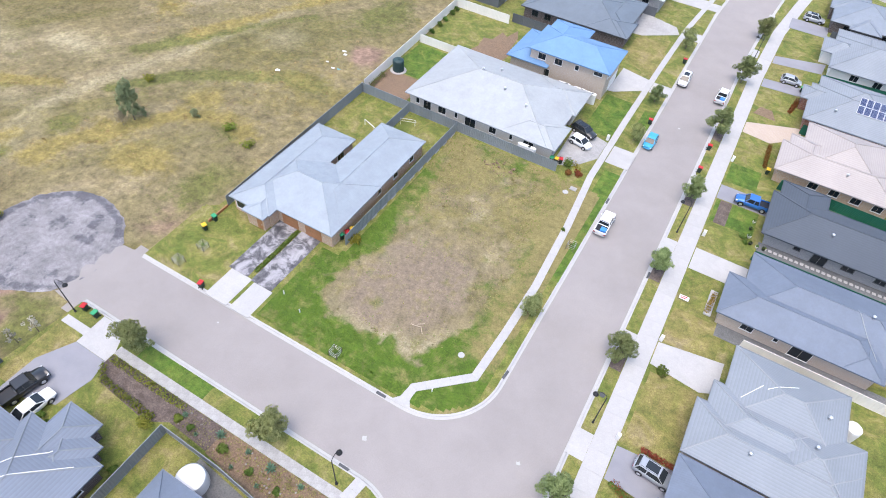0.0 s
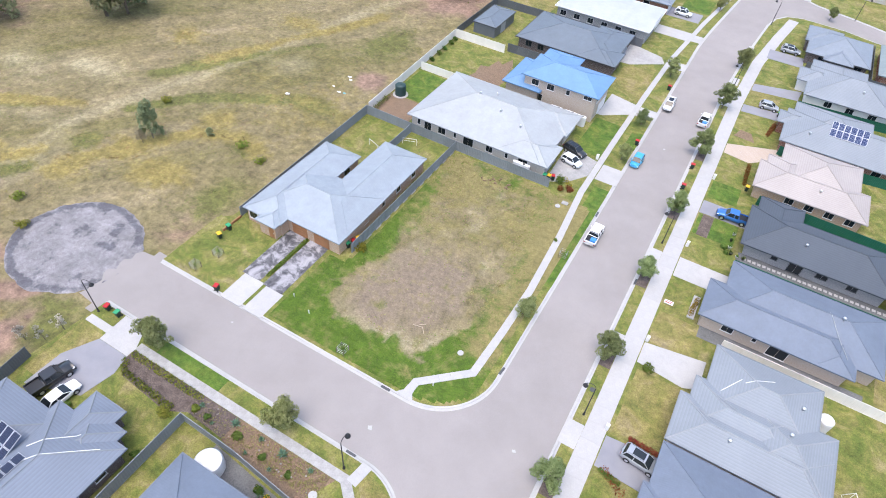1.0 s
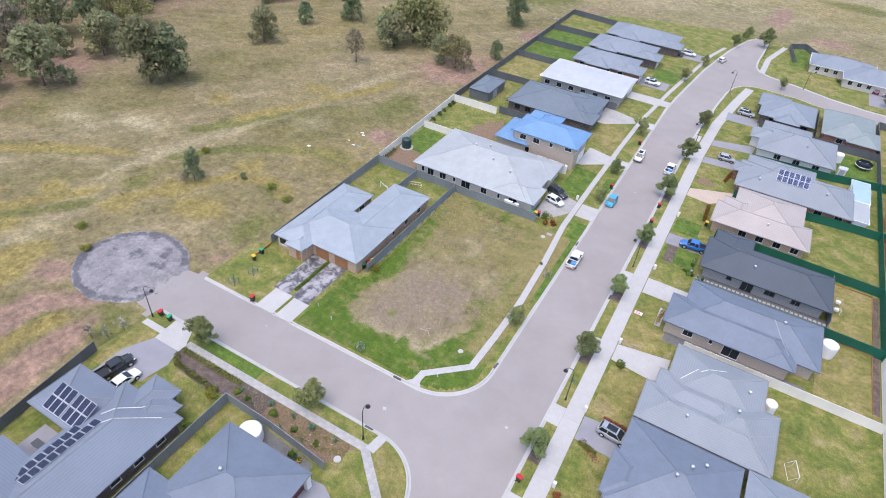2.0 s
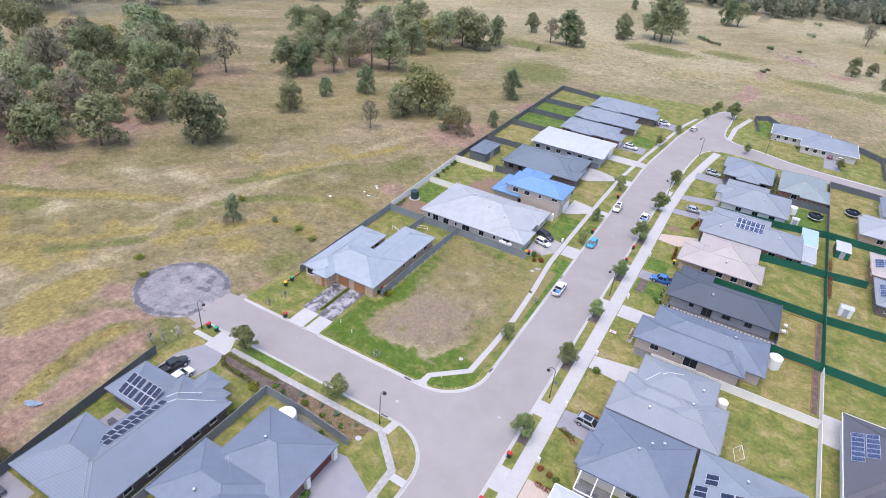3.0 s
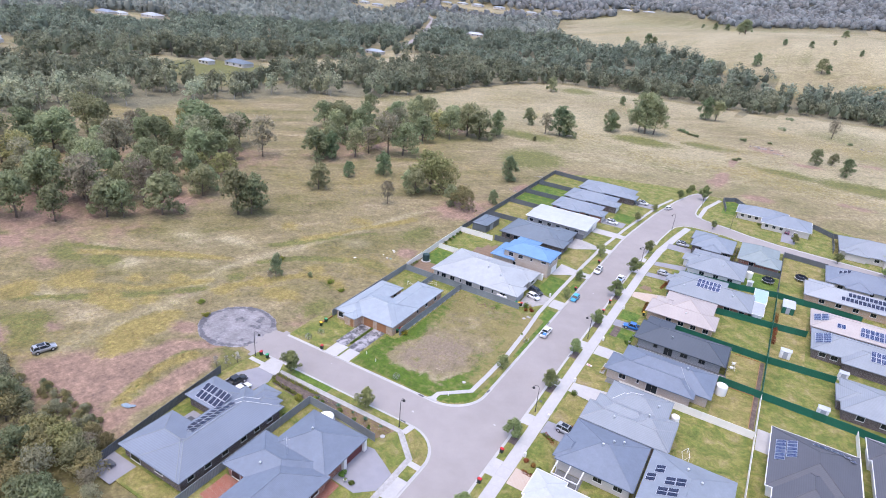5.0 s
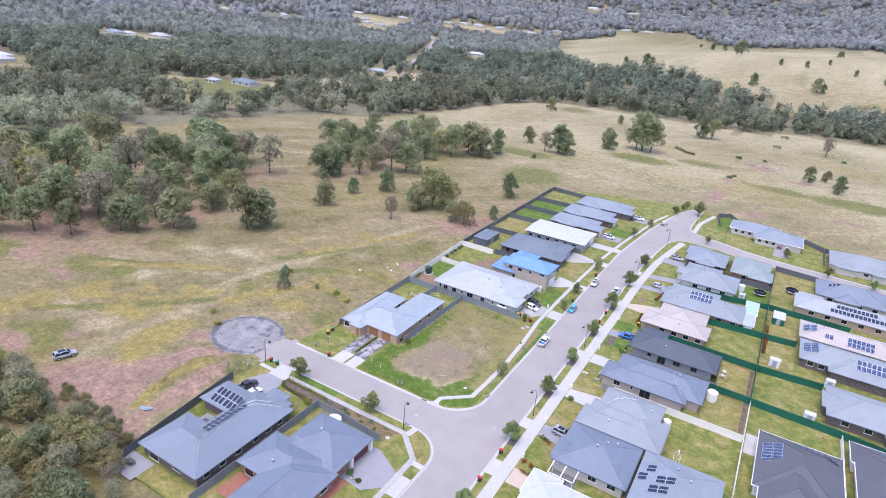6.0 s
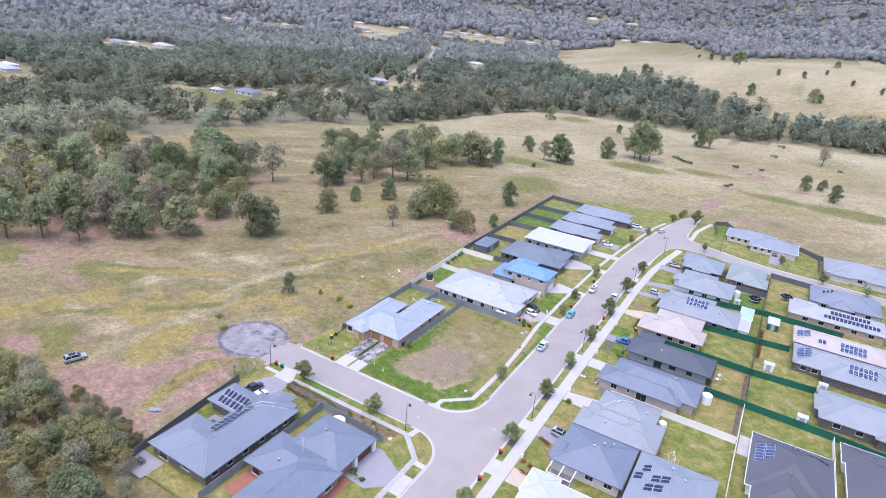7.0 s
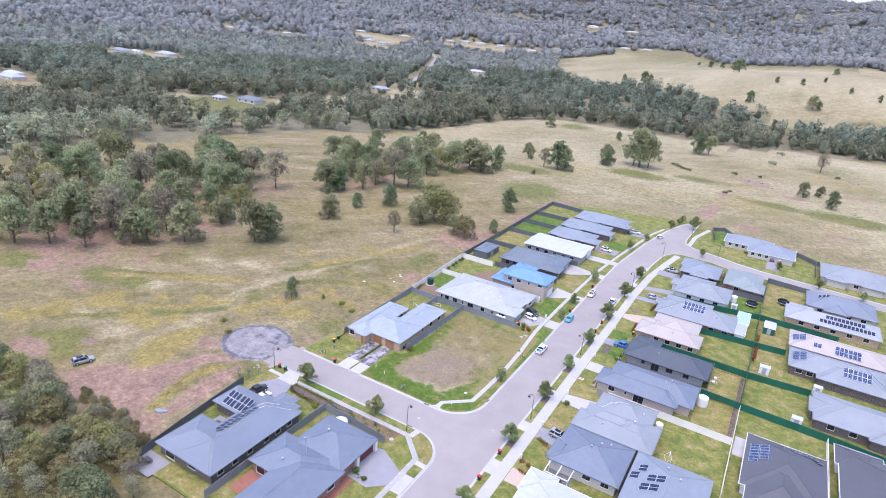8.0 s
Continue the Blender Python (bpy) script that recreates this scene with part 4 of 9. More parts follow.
# lawns that differ from the verge grass
LAWNS = [("dry", rect(-38.4, -22, -34.6, -14.4)), ("lawn", [(-29.6, -21.3), (-29.2, -17.2), (-28.4, -16.6), (-21.2, -18.4), (-19.6, -22.5), (-24, -20.2)]), ("lush", rect(-27.6, -12.72, -17.9, -11.0)), ("lawn", rect(-17.9, -12.72, 0.25, -11.0)), ("dry", [(1.55, -12.9), (2.2, -11.55), (4.7, -12.3), (6.7, -14.1), (7.75, -16.4), (7.8, -18.2), (6.2, -18.25), (5.9, -17.5)]), ("lawn", [(6.1, -19.6), (7.95, -19.7), (7.95, -22.5), (6.1, -22.5)]), ("lawn", [(-3.4, -17.4), (-1.6, -14.6), (0.0, -13.95), (4.75, -18.3), (4.85, -22.5), (2.1, -21.1), (-0.9, -19.6)]),
         ("lawn", [(-18.1, -33), (-18.2, -17.5), (-13.6, -17.3), (-13.8, -20.6), (-14.6, -29), (-17.6, -29.4)]), ("dry", rect(-38.0, -48.6, -18, -45.3)),
         ("lawn", rect(-38.4, 1.0, -28.6, 8.6)), ("lawn", rect(-36, 29, -27, 42)), ("lawn", rect(-26.6, 34.6, -18.3, 41.9)),
         ("lawn", rect(44.2, 8, 56.8, 24.7)), ("dry", rect(48.2, 25.4, 56.8, 39.6)), ("lawn", rect(45.3, 57.6, 56.7, 77.6)), ("lawn", rect(57.3, 40.4, 71, 56)), ("lawn", rect(57.3, 29, 76, 39.2)),
         ("dry", rect(57.3, 57, 65, 77.4)), ("dry", rect(57.3, 79, 65, 94.8)), ("dry", rect(57.3, 110, 68.4, 131)), ("lush", rect(47.5, 97, 56.8, 110.8)),
         ("dry", rect(49.4, 42, 56.8, 56)), ("lush", rect(21.9, 45.0, 28.0, 50.2)), ("dry", rect(21.9, 21.2, 28.2, 27)), ("lawn", rect(21.9, 27, 25.4, 34.3)), ("dry", rect(22.1, 6.3, 28.0, 16.4)),
         ("lawn", rect(22, -5.2, 26.8, 1.2)), ("lush", rect(22, 55, 26.6, 60)), ("dry", rect(22, 92, 28, 99)), ("lush", rect(-1.2, 54.6, 3.6, 66.2)), ("lawn", rect(-36.6, 62, -29, 76.6)), ("dry", [(-3, 88.5), (3.2, 91.1), (4.0, 75.6), (-3, 79.6)]),
         ("lush", rect(-36.6, 51, -29, 61)), ("dry", rect(-37.8, 99, -26, 116)), ("lush", rect(-37.8, 118, -23, 132)), ("lush", rect(-37.8, 134, -23, 147)), ("lawn", rect(-0.6, 99.2, 4.2, 108)),
         ("lush", rect(-0.4, 126, 6.5, 135)), ("dry", rect(72, 148, 108, 172)), ("lush", rect(33, 166, 38, 184)), ("dry", rect(40, 150, 46, 160)),
         ("lush", rect(6.0, 60, 8.0, 66)), ("lush", rect(5.5, 22.5, 8.0, 46.8)), ("lawn", [(2.2, -0.8), (5, 0.2), (7.2, 4), (7.9, 8), (7.9, 21), (6.4, 21), (6.0, 5.4), (1.5, -0.2)])]
for k, (mk, poly) in enumerate(LAWNS):
    patch("lawn_area", poly, M[mk], {"dry": "straw-yellow dry lawn", "lush": "bright green mown lawn", "lawn": "patchy green and yellow lawn"}[mk], "lawn", 0.012 + 0.001 * (k % 5))

# driveways
DRIVES = [("concrete_white", rect(-27.7, -2.5, -24.4, 2.1), 1), ("aggregate_stained", rect(-28.2, 2.13, -25.2, 11.9), 1), ("concrete_white", rect(-23.9, -2.5, -21.0, 1.9), 1), ("aggregate_stained", rect(-24.5, 1.93, -21.3, 11.9), 0),
          ("concrete_white", [(-34.8, -11.0), (-31.4, -11.0), (-29.95, -13.6), (-29.95, -14.9), (-34.6, -14.9)], 0), ("aggregate", [(-34.6, -14.93), (-29.95, -14.93), (-29.3, -17.2), (-30, -21), (-36.5, -23.2), (-36.5, -18.6)], 1), ("concrete_white", rect(-38.4, -13.95, -34.65, -12.95), 0),
          ("aggregate", [(-2.6, -19.9), (-0.9, -19.7), (2.1, -21.2), (4.9, -22.7), (4.9, -27.0), (2.2, -29.5), (-2.6, -29.2)], 0), ("concrete_white", rect(6.06, -27.6, 8.1, -22.6), 0), ("brick_red", [(-3.2, -36.5), (-0.6, -36.5), (-0.6, -29.6), (-3.2, -29.3)], 0), ("brick_red", [(-17.2, -43.5), (-12.4, -43.5), (-12.4, -38.2), (-17.2, -38.2)], 0),
          ("concrete", [(-1.9, 43.2), (1.2, 45), (3.6, 48.6), (3.6, 53.2), (-2.4, 55)], 1), ("concrete_white", [(-1.5, 76.1), (4.0, 74.9), (4.0, 71.1), (-0.5, 67.6), (-1.6, 67.4)], 0), ("concrete", [(-5.0, 99.4), (2.7, 97.3), (4.0, 94.6), (-2.3, 89.8), (-5.0, 89.6)], 0),
          ("concrete_white", rect(-2.4, 108.6, 5.4, 113.2), 0), ("aggregate", rect(-2.8, 119.6, 5.4, 125), 0), ("aggregate", rect(1.5, 149, 9.4, 155), 0),
          ("concrete_white", [(21.75, 17.4), (27.6, 16.7), (29.3, 17.5), (29.3, 22), (21.75, 20.8)], 1), ("aggregate", [(21.75, 1.9), (28, 1.6), (28, 6.4), (21.75, 5.9)], 1), ("concrete_white", rect(21.75, 34.4, 28.8, 38.6), 1),
          ("aggregate", rect(21.75, 50.4, 29.2, 53.8), 1), ("brick_sand", [(21.75, 69.3), (26.3, 68.6), (30.4, 72.6), (30.4, 76.0), (21.75, 72.5)], 0), ("aggregate", [(21.75, 85.5), (28.1, 86.0), (30.4, 87.5), (30.4, 89.4), (21.75, 88.5)], 0), ("aggregate", [(22.1, 95.1), (31.0, 96.6), (31.3, 100.8), (22.1, 98.2)], 0), ("aggregate", rect(22.5, 112, 30, 117), 0),
          ("brick_sand", rect(21.75, -13.2, 26.4, -9.0), 0), ("aggregate", rect(55.5, 148, 60, 158), 0), ("aggregate", rect(62, 9, 66, 13), 0), ("aggregate", rect(-34, -35, -29, -31.2), 0), ("aggregate", rect(-36, -50, -30, -45.4), 0),
          ("aggregate_dark", [(-13.5, -17.4), (-3.5, -18.4), (-3.4, -20.6), (-13.5, -20.6)], 0), ("aggregate_dark", rect(27.2, 25.4, 47, 27.6), 0), ("aggregate_dark", rect(29, 42.0, 49.6, 44.6), 0), ("soil", rect(-36.6, 43, -29, 50.6), 0), ("soil", [(-28.4, 63.6), (-24.9, 63.3), (-21.4, 63.8), (-20.9, 67.2), (-21.8, 70), (-22.2, 73.8), (-23.4, 76.4), (-24.2, 73.1), (-25.6, 74.0), (-26.2, 70.6), (-27.8, 70.2), (-27.3, 66.8)], 0), ("concrete_white", rect(57.4, 22, 62, 29), 0)]
for mk, poly, joints in DRIVES:
    xs, ys = [p[0] for p in poly], [p[1] for p in poly]
    nm = "driveway"
    patch(nm, poly, M[mk], {"concrete_white": "pale broom-finished concrete drive", "concrete": "grey concrete driveway", "aggregate": "grey exposed-aggregate driveway", "aggregate_stained": "grey driveway stained with black moss", "aggregate_dark": "dark grey gravel strip beside a house wall",
                            "soil": "bare brown paved yard", "brick_red": "red clay-brick paved terrace", "brick_sand": "pinkish clay-paver driveway"}[mk], "driveway", 0.035)


# footpaths laid in slabs
def footpath(name, line, width, material, label, pitch=2.4, z=0.03):
    """Slabs with open joints along a line of points, cut to a mitre at the bends; straight slabs of one length share a mesh."""
    base = tagged(new(name), label, "footpath", kind="structure")
    ORIGIN[base] = Vector((0, 0, 0))
    shared = {}
    ways = [(Vector(q) - Vector(p)).normalized() for p, q in zip(line, line[1:])]
    for i, ((x1, y1), (x2, y2)) in enumerate(zip(line, line[1:])):
        d = Vector((x2 - x1, y2 - y1))
        n = max(1, round(d.length / pitch))
        step = d.length / n
        h = step / 2 - 0.006
        for k in range(n):
            skew = [0.0, 0.0]
            if k == 0 and i:
                skew[0] = math.tan(ways[i - 1].angle_signed(ways[i]) / 2)
            if k == n - 1 and i < len(ways) - 1:
                skew[1] = math.tan(ways[i].angle_signed(ways[i + 1]) / 2)
            key = (round(step, 2), *[round(v, 3) for v in skew])
            if key not in shared:
                w = width / 2
                pts = [(-h + skew[0] * w, -w), (h - skew[1] * w, -w), (h + skew[1] * w, w), (-h - skew[0] * w, w)]
                shared[key] = mesh("slab", Geo().prism(pts, -0.08, z), material)
            ob = new("slab", shared[key])
            ob.parent = base
            ob.matrix_basis = pose(x1 + d.x * (k + 0.5) / n, y1 + d.y * (k + 0.5) / n, 0.0, 0, 0, math.degrees(math.atan2(d.y, d.x)))
    return base


footpath("pavement_east_path", [(20.45, -120), (20.45, 88), (21.2, 108), (23.2, 124), (25.2, 137)], 2.35, M["concrete_white"], "wide pale concrete footpath in slabs")
footpath("pavement_lot_path", [(0.1, -1.95), (0.25, 0.25), (5.35, 4.95), (5.65, 12), (5.8, 20.5), (5.2, 32.5), (4.2, 44), (4.15, 60), (4.3, 80), (4.7, 98), (6.5, 120), (10.9, 157), (13.5, 168)], 1.0, M["concrete_white"], "narrow pale concrete footpath in slabs", 1.5, 0.09)
footpath("pavement_south_path", [(-30.0, -13.3), (0.2, -13.3), (5.4, -18.1), (5.5, -25), (5.5, -60)], 1.1, M["concrete"], "narrow grey concrete footpath", 1.5)
footpath("pavement_north_path", [(26.6, 152.6), (27.0, 167), (30.6, 182.6)], 1.6, M["concrete_white"], "curved pale concrete footpath in slabs", 1.8)
footpath("pavement_corner_ramp", [(0.9, -13.3), (1.3, -10.85)], 1.25, M["concrete_white"], "short concrete kerb ramp", 1.5, 0.034)
footpath("pavement_corner_ramp_south", [(5.9, -18.9), (8.1, -19.0)], 1.2, M["concrete_white"], "short concrete kerb ramp", 1.5, 0.034)
patch("pavement_lot_ramp", [(-1.0, -2.0), (1.2, -2.0), (0.72, -1.3), (0.66, -0.5), (-0.34, -0.5), (-0.4, -1.3)], M["concrete_white"], "flared concrete kerb ramp", "footpath", 0.085)
for a, b in ((2.4, 5.7), (17.5, 20.4), (34.6, 38.2), (50.4, 53.8), (69.3, 72.5), (85.5, 88.6), (95.1, 98.3), (112.4, 115.6), (-13.2, -8.9), (-31, -26.6)):
    patch("driveway_crossing", rect(17.3 if b < 95 else 18.1, a, 19.26, b), M["concrete_white"], "pale concrete driveway crossing", "driveway", 0.012)
for a, b in ((48.6, 53.2), (71.2, 74.8), (93.9, 97.2), (109.2, 112.8)):
    patch("driveway_crossing", rect(4.8, a, 8.5, b), M["concrete_white"], "pale concrete driveway crossing", "driveway", 0.012)


# ---------- houses ----------
def hip(g, x0, y0, x1, y1, z, pitch, caps):
    """A hipped roof over a rectangle, with UVs in metres down each slope."""
    t = math.tan(radians(pitch))
    dx, dy = x1 - x0, y1 - y0
    h = min(dx, dy) / 2
    zr = z + h * t
    a, b = ((x0 + h, (y0 + y1) / 2, zr), (x1 - h, (y0 + y1) / 2, zr)) if dx >= dy else (((x0 + x1) / 2, y0 + h, zr), ((x0 + x1) / 2, y1 - h, zr))
    c = [(x0, y0, z), (x1, y0, z), (x1, y1, z), (x0, y1, z)]
    f0, o = len(g.f), len(g.v)
    g.v += c + [a, b]
    k = 1 / math.cos(radians(pitch))
    if dx >= dy:
        faces = [(0, 1, 5, 4), (1, 2, 5), (2, 3, 4, 5), (3, 0, 4)]
    else:
        faces = [(0, 1, 4), (1, 2, 5, 4), (2, 3, 5), (3, 0, 4, 5)]
    for i, f in enumerate(faces):
        g.f.append(tuple(q + o for q in f))
        uv = []
        for q in f:
            x, y, zz = g.v[q + o]
            u, v = ((x, abs(y - (y0, 0, y1, 0)[i])) if i % 2 == 0 else (y, abs(x - (0, x1, 0, x0)[i])))
            uv.append((u, v * k))
        g.uv[f0 + i] = uv
    g.f.append((o + 3, o + 2, o + 1, o))
    ends = (a, b, b, a) if dx >= dy else (a, a, b, b)
    for p, q in zip(c, ends):
        caps.append((p, q))
    if (Vector(a) - Vector(b)).length > 0.2:
        caps.append((a, b))


def low_gable(g, x0, y0, x1, y1, z, pitch):
    """A low gabled roof with the ridge along x, and a little thickness."""
    h = (y1 - y0) / 2 * math.tan(radians(pitch))
    ym = (y0 + y1) / 2
    o, f0 = len(g.v), len(g.f)
    g.v += [(x0, y0, z), (x1, y0, z), (x1, y1, z), (x0, y1, z), (x0, ym, z + h), (x1, ym, z + h)]
    for i, f in enumerate(((0, 1, 5, 4), (2, 3, 4, 5), (1, 2, 5), (3, 0, 4), (3, 2, 1, 0))):
        g.f.append(tuple(q + o for q in f))
        g.uv[f0 + i] = [(g.v[q + o][0], g.v[q + o][1] * 0 + abs(g.v[q + o][1] - ym)) for q in f]


def wall_frame(b, side, u, w, z0, z1, out, t):
    """Corners (x0, y0, x1, y1) of an upright slab of width w and thickness t on a side of a block's wall, standing out by out."""
    x0, y0, x1, y1 = b
    if side == "S":
        return (u - w / 2, y0 - out, z0, u + w / 2, y0 - out + t, z1)
    if side == "N":
        return (u - w / 2, y1 + out - t, z0, u + w / 2, y1 + out, z1)
    if side == "E":
        return (x1 + out - t, u - w / 2, z0, x1 + out, u + w / 2, z1)
    return (x0 - out, u - w / 2, z0, x0 - out + t, u + w / 2, z1)


def window(house, b, side, u, w, h, sill, frame_mat, name="window", pane=None, mullions=1):
    """A framed window in a wall: frame, sill and panes."""
    win = empty(name, ORIGIN[house], "", "")
    win.parent = house
    win.location = (0, 0, 0)
    ORIGIN[win] = ORIGIN[house]
    f = 0.06
    g = Geo()
    for du, ww, za, zb in ((-w / 2 + f / 2, f, sill, sill + h), (w / 2 - f / 2, f, sill, sill + h), (0, w - 2 * f, sill, sill + f), (0, w - 2 * f, sill + h - f, sill + h)):
        g.box(*wall_frame(b, side, u + du, ww, za, zb, 0.03, 0.1))
    part("window_frame", g, frame_mat, win)
    n = mullions + 1
    for k in range(n):
        pw = (w - 2 * f) / n
        part("pane", Geo().box(*wall_frame(b, side, u - w / 2 + f + pw * (k + 0.5), pw - 0.04, sill + f, sill + h - f, 0.012, 0.03)), pane or M["glass"], win)
    part("window_sill", Geo().box(*wall_frame(b, side, u, w + 0.1, sill - 0.06, sill, 0.07, 0.12)), frame_mat, win)
    return win


ROOFS = {}


def house(label, blocks, roof, wall, eave=2.6, pitch=22, trim="trim_grey", cap=None, wins=(), doors=(), garages=(), vents=(), solar=(), gable=False, second=(), cat="house", nm="house", inset=0.55):
    """A house of hipped wings. Wings are eave rectangles; walls stand back under the eaves."""
    x0, y0 = min(b[0] for b in blocks), min(b[1] for b in blocks)
    x1, y1 = max(b[2] for b in blocks), max(b[3] for b in blocks)
    h = empty(nm, ((x0 + x1) / 2, (y0 + y1) / 2, 0.0), label, cat, "houses of the estate" if nm == "house" else "")
    ROOFS[h] = (blocks, eave, pitch)
    caps, walls = [], []
    for i, b in enumerate(blocks):
        bx0, by0, bx1, by1 = b[:4]
        ez = (b[4] if len(b) > 4 else eave) - 0.006 * i
        rg = Geo()
        if gable:
            low_gable(rg, bx0, by0, bx1, by1, ez, pitch)
        else:
            hip(rg, bx0, by0, bx1, by1, ez, pitch, caps)
        part("roof", rg, M[roof], h)
        d, ring = 0.11, []
        for zz in (ez - 0.16, ez + 0.03):
            for k in (0.0, d):
                ring += [(bx0 - k, by0 - k, zz), (bx1 + k, by0 - k, zz), (bx1 + k, by1 + k, zz), (bx0 - k, by1 + k, zz)]
        fr = []
        for k in range(4):
            n = (k + 1) % 4
            fr += [(k, n, 8 + n, 8 + k)[::-1], (4 + k, 4 + n, 12 + n, 12 + k), (8 + k, 8 + n, 12 + n, 12 + k)[::-1], (k, n, 4 + n, 4 + k)]
        part("gutter", Geo().add(ring, fr), M[roof if trim == "trim_grey" else trim], h)
        wb = (bx0 + inset + 0.003 * i, by0 + inset + 0.003 * i, bx1 - inset - 0.003 * i, by1 - inset - 0.003 * i)
        walls.append(wb)
        part("wall", Geo().box(wb[0], wb[1], -0.05, wb[2], wb[3], ez - 0.01), M[wall], h)
    if caps:
        for p, q in caps:
            part("ridge_capping", Geo().tube([p, q], 0.085, 5, cap=False), M[cap or roof], h)
    frame_mat = M["trim_dark"] if trim in ("trim_dark", "tile_charcoal") else M["white"]
    for bi, side, u, w, hh, sill in wins:
        window(h, walls[bi], side, u, w, hh, sill, frame_mat, mullions=1 if w > 0.9 else 0)
    for bi, side, u, w, mk in garages:
        gd = part("garage_door", Geo().box(*wall_frame(walls[bi], side, u, w, 0.0, 2.15, 0.04, 0.08)), M[mk], h)
        for k in range(4):
            part("door_panel", Geo().box(*wall_frame(walls[bi], side, u, w - 0.12, 0.06 + 0.52 * k, 0.54 + 0.52 * k, 0.065, 0.04)), M[mk], gd)
    for bi, side, u, mk in doors:
        dr = part("door", Geo().box(*wall_frame(walls[bi], side, u, 0.92, 0.02, 2.06, 0.035, 0.08)), M[mk], h)
        part("door_handle", Geo().box(*wall_frame(walls[bi], side, u + 0.36, 0.05, 0.98, 1.12, 0.085, 0.06)), M["alloy"], dr)

    def roof_z(x, y):
        z = eave
        for i, b in enumerate(blocks):
            if b[0] <= x <= b[2] and b[1] <= y <= b[3]:
                d = min(x - b[0], b[2] - x, y - b[1], b[3] - y)
                if gable:
                    d = min(y - b[1], b[3] - y)
                z = max(z, (b[4] if len(b) > 4 else eave) + d * math.tan(radians(pitch)))
        return z

    for x, y in vents:
        z = roof_z(x, y)
        v = Geo().lathe([(0.11, z - 0.1), (0.11, z + 0.28), (0.2, z + 0.3), (0.22, z + 0.42), (0.12, z + 0.5), (0.02, z + 0.52)], 10, (x, y, 0))
        part("roof_vent", v, M["alloy"], h, smooth=True)
    for xa, ya, nx, ny, side, mk, plane in [(*q, None)[:7] for q in solar]:
        # rows of panels lying on the slope that faces the given side
        t = math.tan(radians(pitch))
        for i in range(nx):
            for j in range(ny):
                pw, pl = 1.02, 1.7
                if side in "SN":
                    cx, cy = xa + (i + 0.5) * pw, ya + (j + 0.5) * pl * math.cos(radians(pitch))
                    hx, hy = pw / 2 - 0.03, (pl / 2 - 0.03) * math.cos(radians(pitch))
                    sx, sy = 0, t if side == "S" else -t
                else:
                    cx, cy = xa + (i + 0.5) * pl * math.cos(radians(pitch)), ya + (j + 0.5) * pw
                    hx, hy = (pl / 2 - 0.03) * math.cos(radians(pitch)), pw / 2 - 0.03
                    sx, sy = (t if side == "W" else -t), 0
                z = roof_z(cx, cy)
                if plane is not None:
                    b = blocks[plane]
                    z = eave + t * {"S": cy - b[1], "N": b[3] - cy, "W": cx - b[0], "E": b[2] - cx}[side]

                def quad(mx, my, lift, ox=0.0, oy=0.0):
                    return [(cx + ox + dx, cy + oy + dy, z + lift + (ox + dx) * sx + (oy + dy) * sy) for dx, dy in ((-mx, -my), (mx, -my), (mx, my), (-mx, my))]
                faces = [(3, 2, 1, 0), (4, 5, 6, 7), (0, 1, 5, 4), (1, 2, 6, 5), (2, 3, 7, 6), (3, 0, 4, 7)]
                pn = part("solar_panel", Geo().add(quad(hx, hy, 0.08) + quad(hx, hy, 0.13), faces), M["panel_frame" if mk == "solar_black" else "alloy"], h)
                gcell = Geo().add(quad(hx - 0.05, hy - 0.05, 0.134) + quad(hx - 0.05, hy - 0.05, 0.139), faces)
                part("solar_cell", gcell, M[mk], pn)
    return h


def row(bi, side, a, b, n, w=1.5, h=1.2, sill=0.95):
    return [(bi, side, a + (b - a) * (k + 0.5) / n, w, h, sill) for k in range(n)]


H = {}
H["duplex"] = house("single-storey duplex with pale grey sheet-metal roof and tan brick", [(-34.3, 11.4, -19.1, 22.5), (-34.7, 9.9, -28.0, 28.7), (-26.9, 13.5, -19.15, 34.2), (-31.6, 8.9, -28.2, 14)], "roof_light", "brick_tan", pitch=21,
                    wins=[(1, "S", -33.3, 1.6, 1.4, 0.7), *row(2, "E", 16, 33, 4, 1.2), (2, "N", -23, 2.0, 2.0, 0.1), (1, "E", 25.5, 1.6, 1.3, 0.9)], doors=[(3, "S", -29.2, "timber")], garages=[(0, "S", -26.2, 2.6, "timber"), (0, "S", -22.4, 2.6, "timber")], inset=0.28)
H["w1"] = house("large single-storey house under a pale grey metal roof", [(-28.4, 43.3, -3.2, 60.8), (-11, 43.35, -2.0, 49.8), (-12, 53.4, -2.7, 60.85)], "roof_pale", "brick_pale", pitch=19, trim="roof_pale",
                wins=[(0, "S", -26.4, 0.7, 1.2, 0.9), (0, "S", -24.6, 1.5, 2.0, 0.1), (0, "S", -21.8, 1.5, 1.4, 0.7), (0, "S", -19.2, 0.6, 1.0, 1.0), (0, "S", -16.6, 2.0, 2.0, 0.1), (0, "S", -12.6, 1.3, 1.3, 0.8), (0, "S", -9.4, 0.6, 1.0, 1.0), (0, "S", -6.4, 1.8, 1.2, 0.9), (2, "E", 57, 2.2, 1.4, 0.7)], garages=[(1, "E", 46.8, 4.8, "trim_grey")], doors=[(0, "E", 51.5, "trim_dark")], vents=[(-14, 50), (-9.5, 48.5), (-17, 55), (-19, 52)])
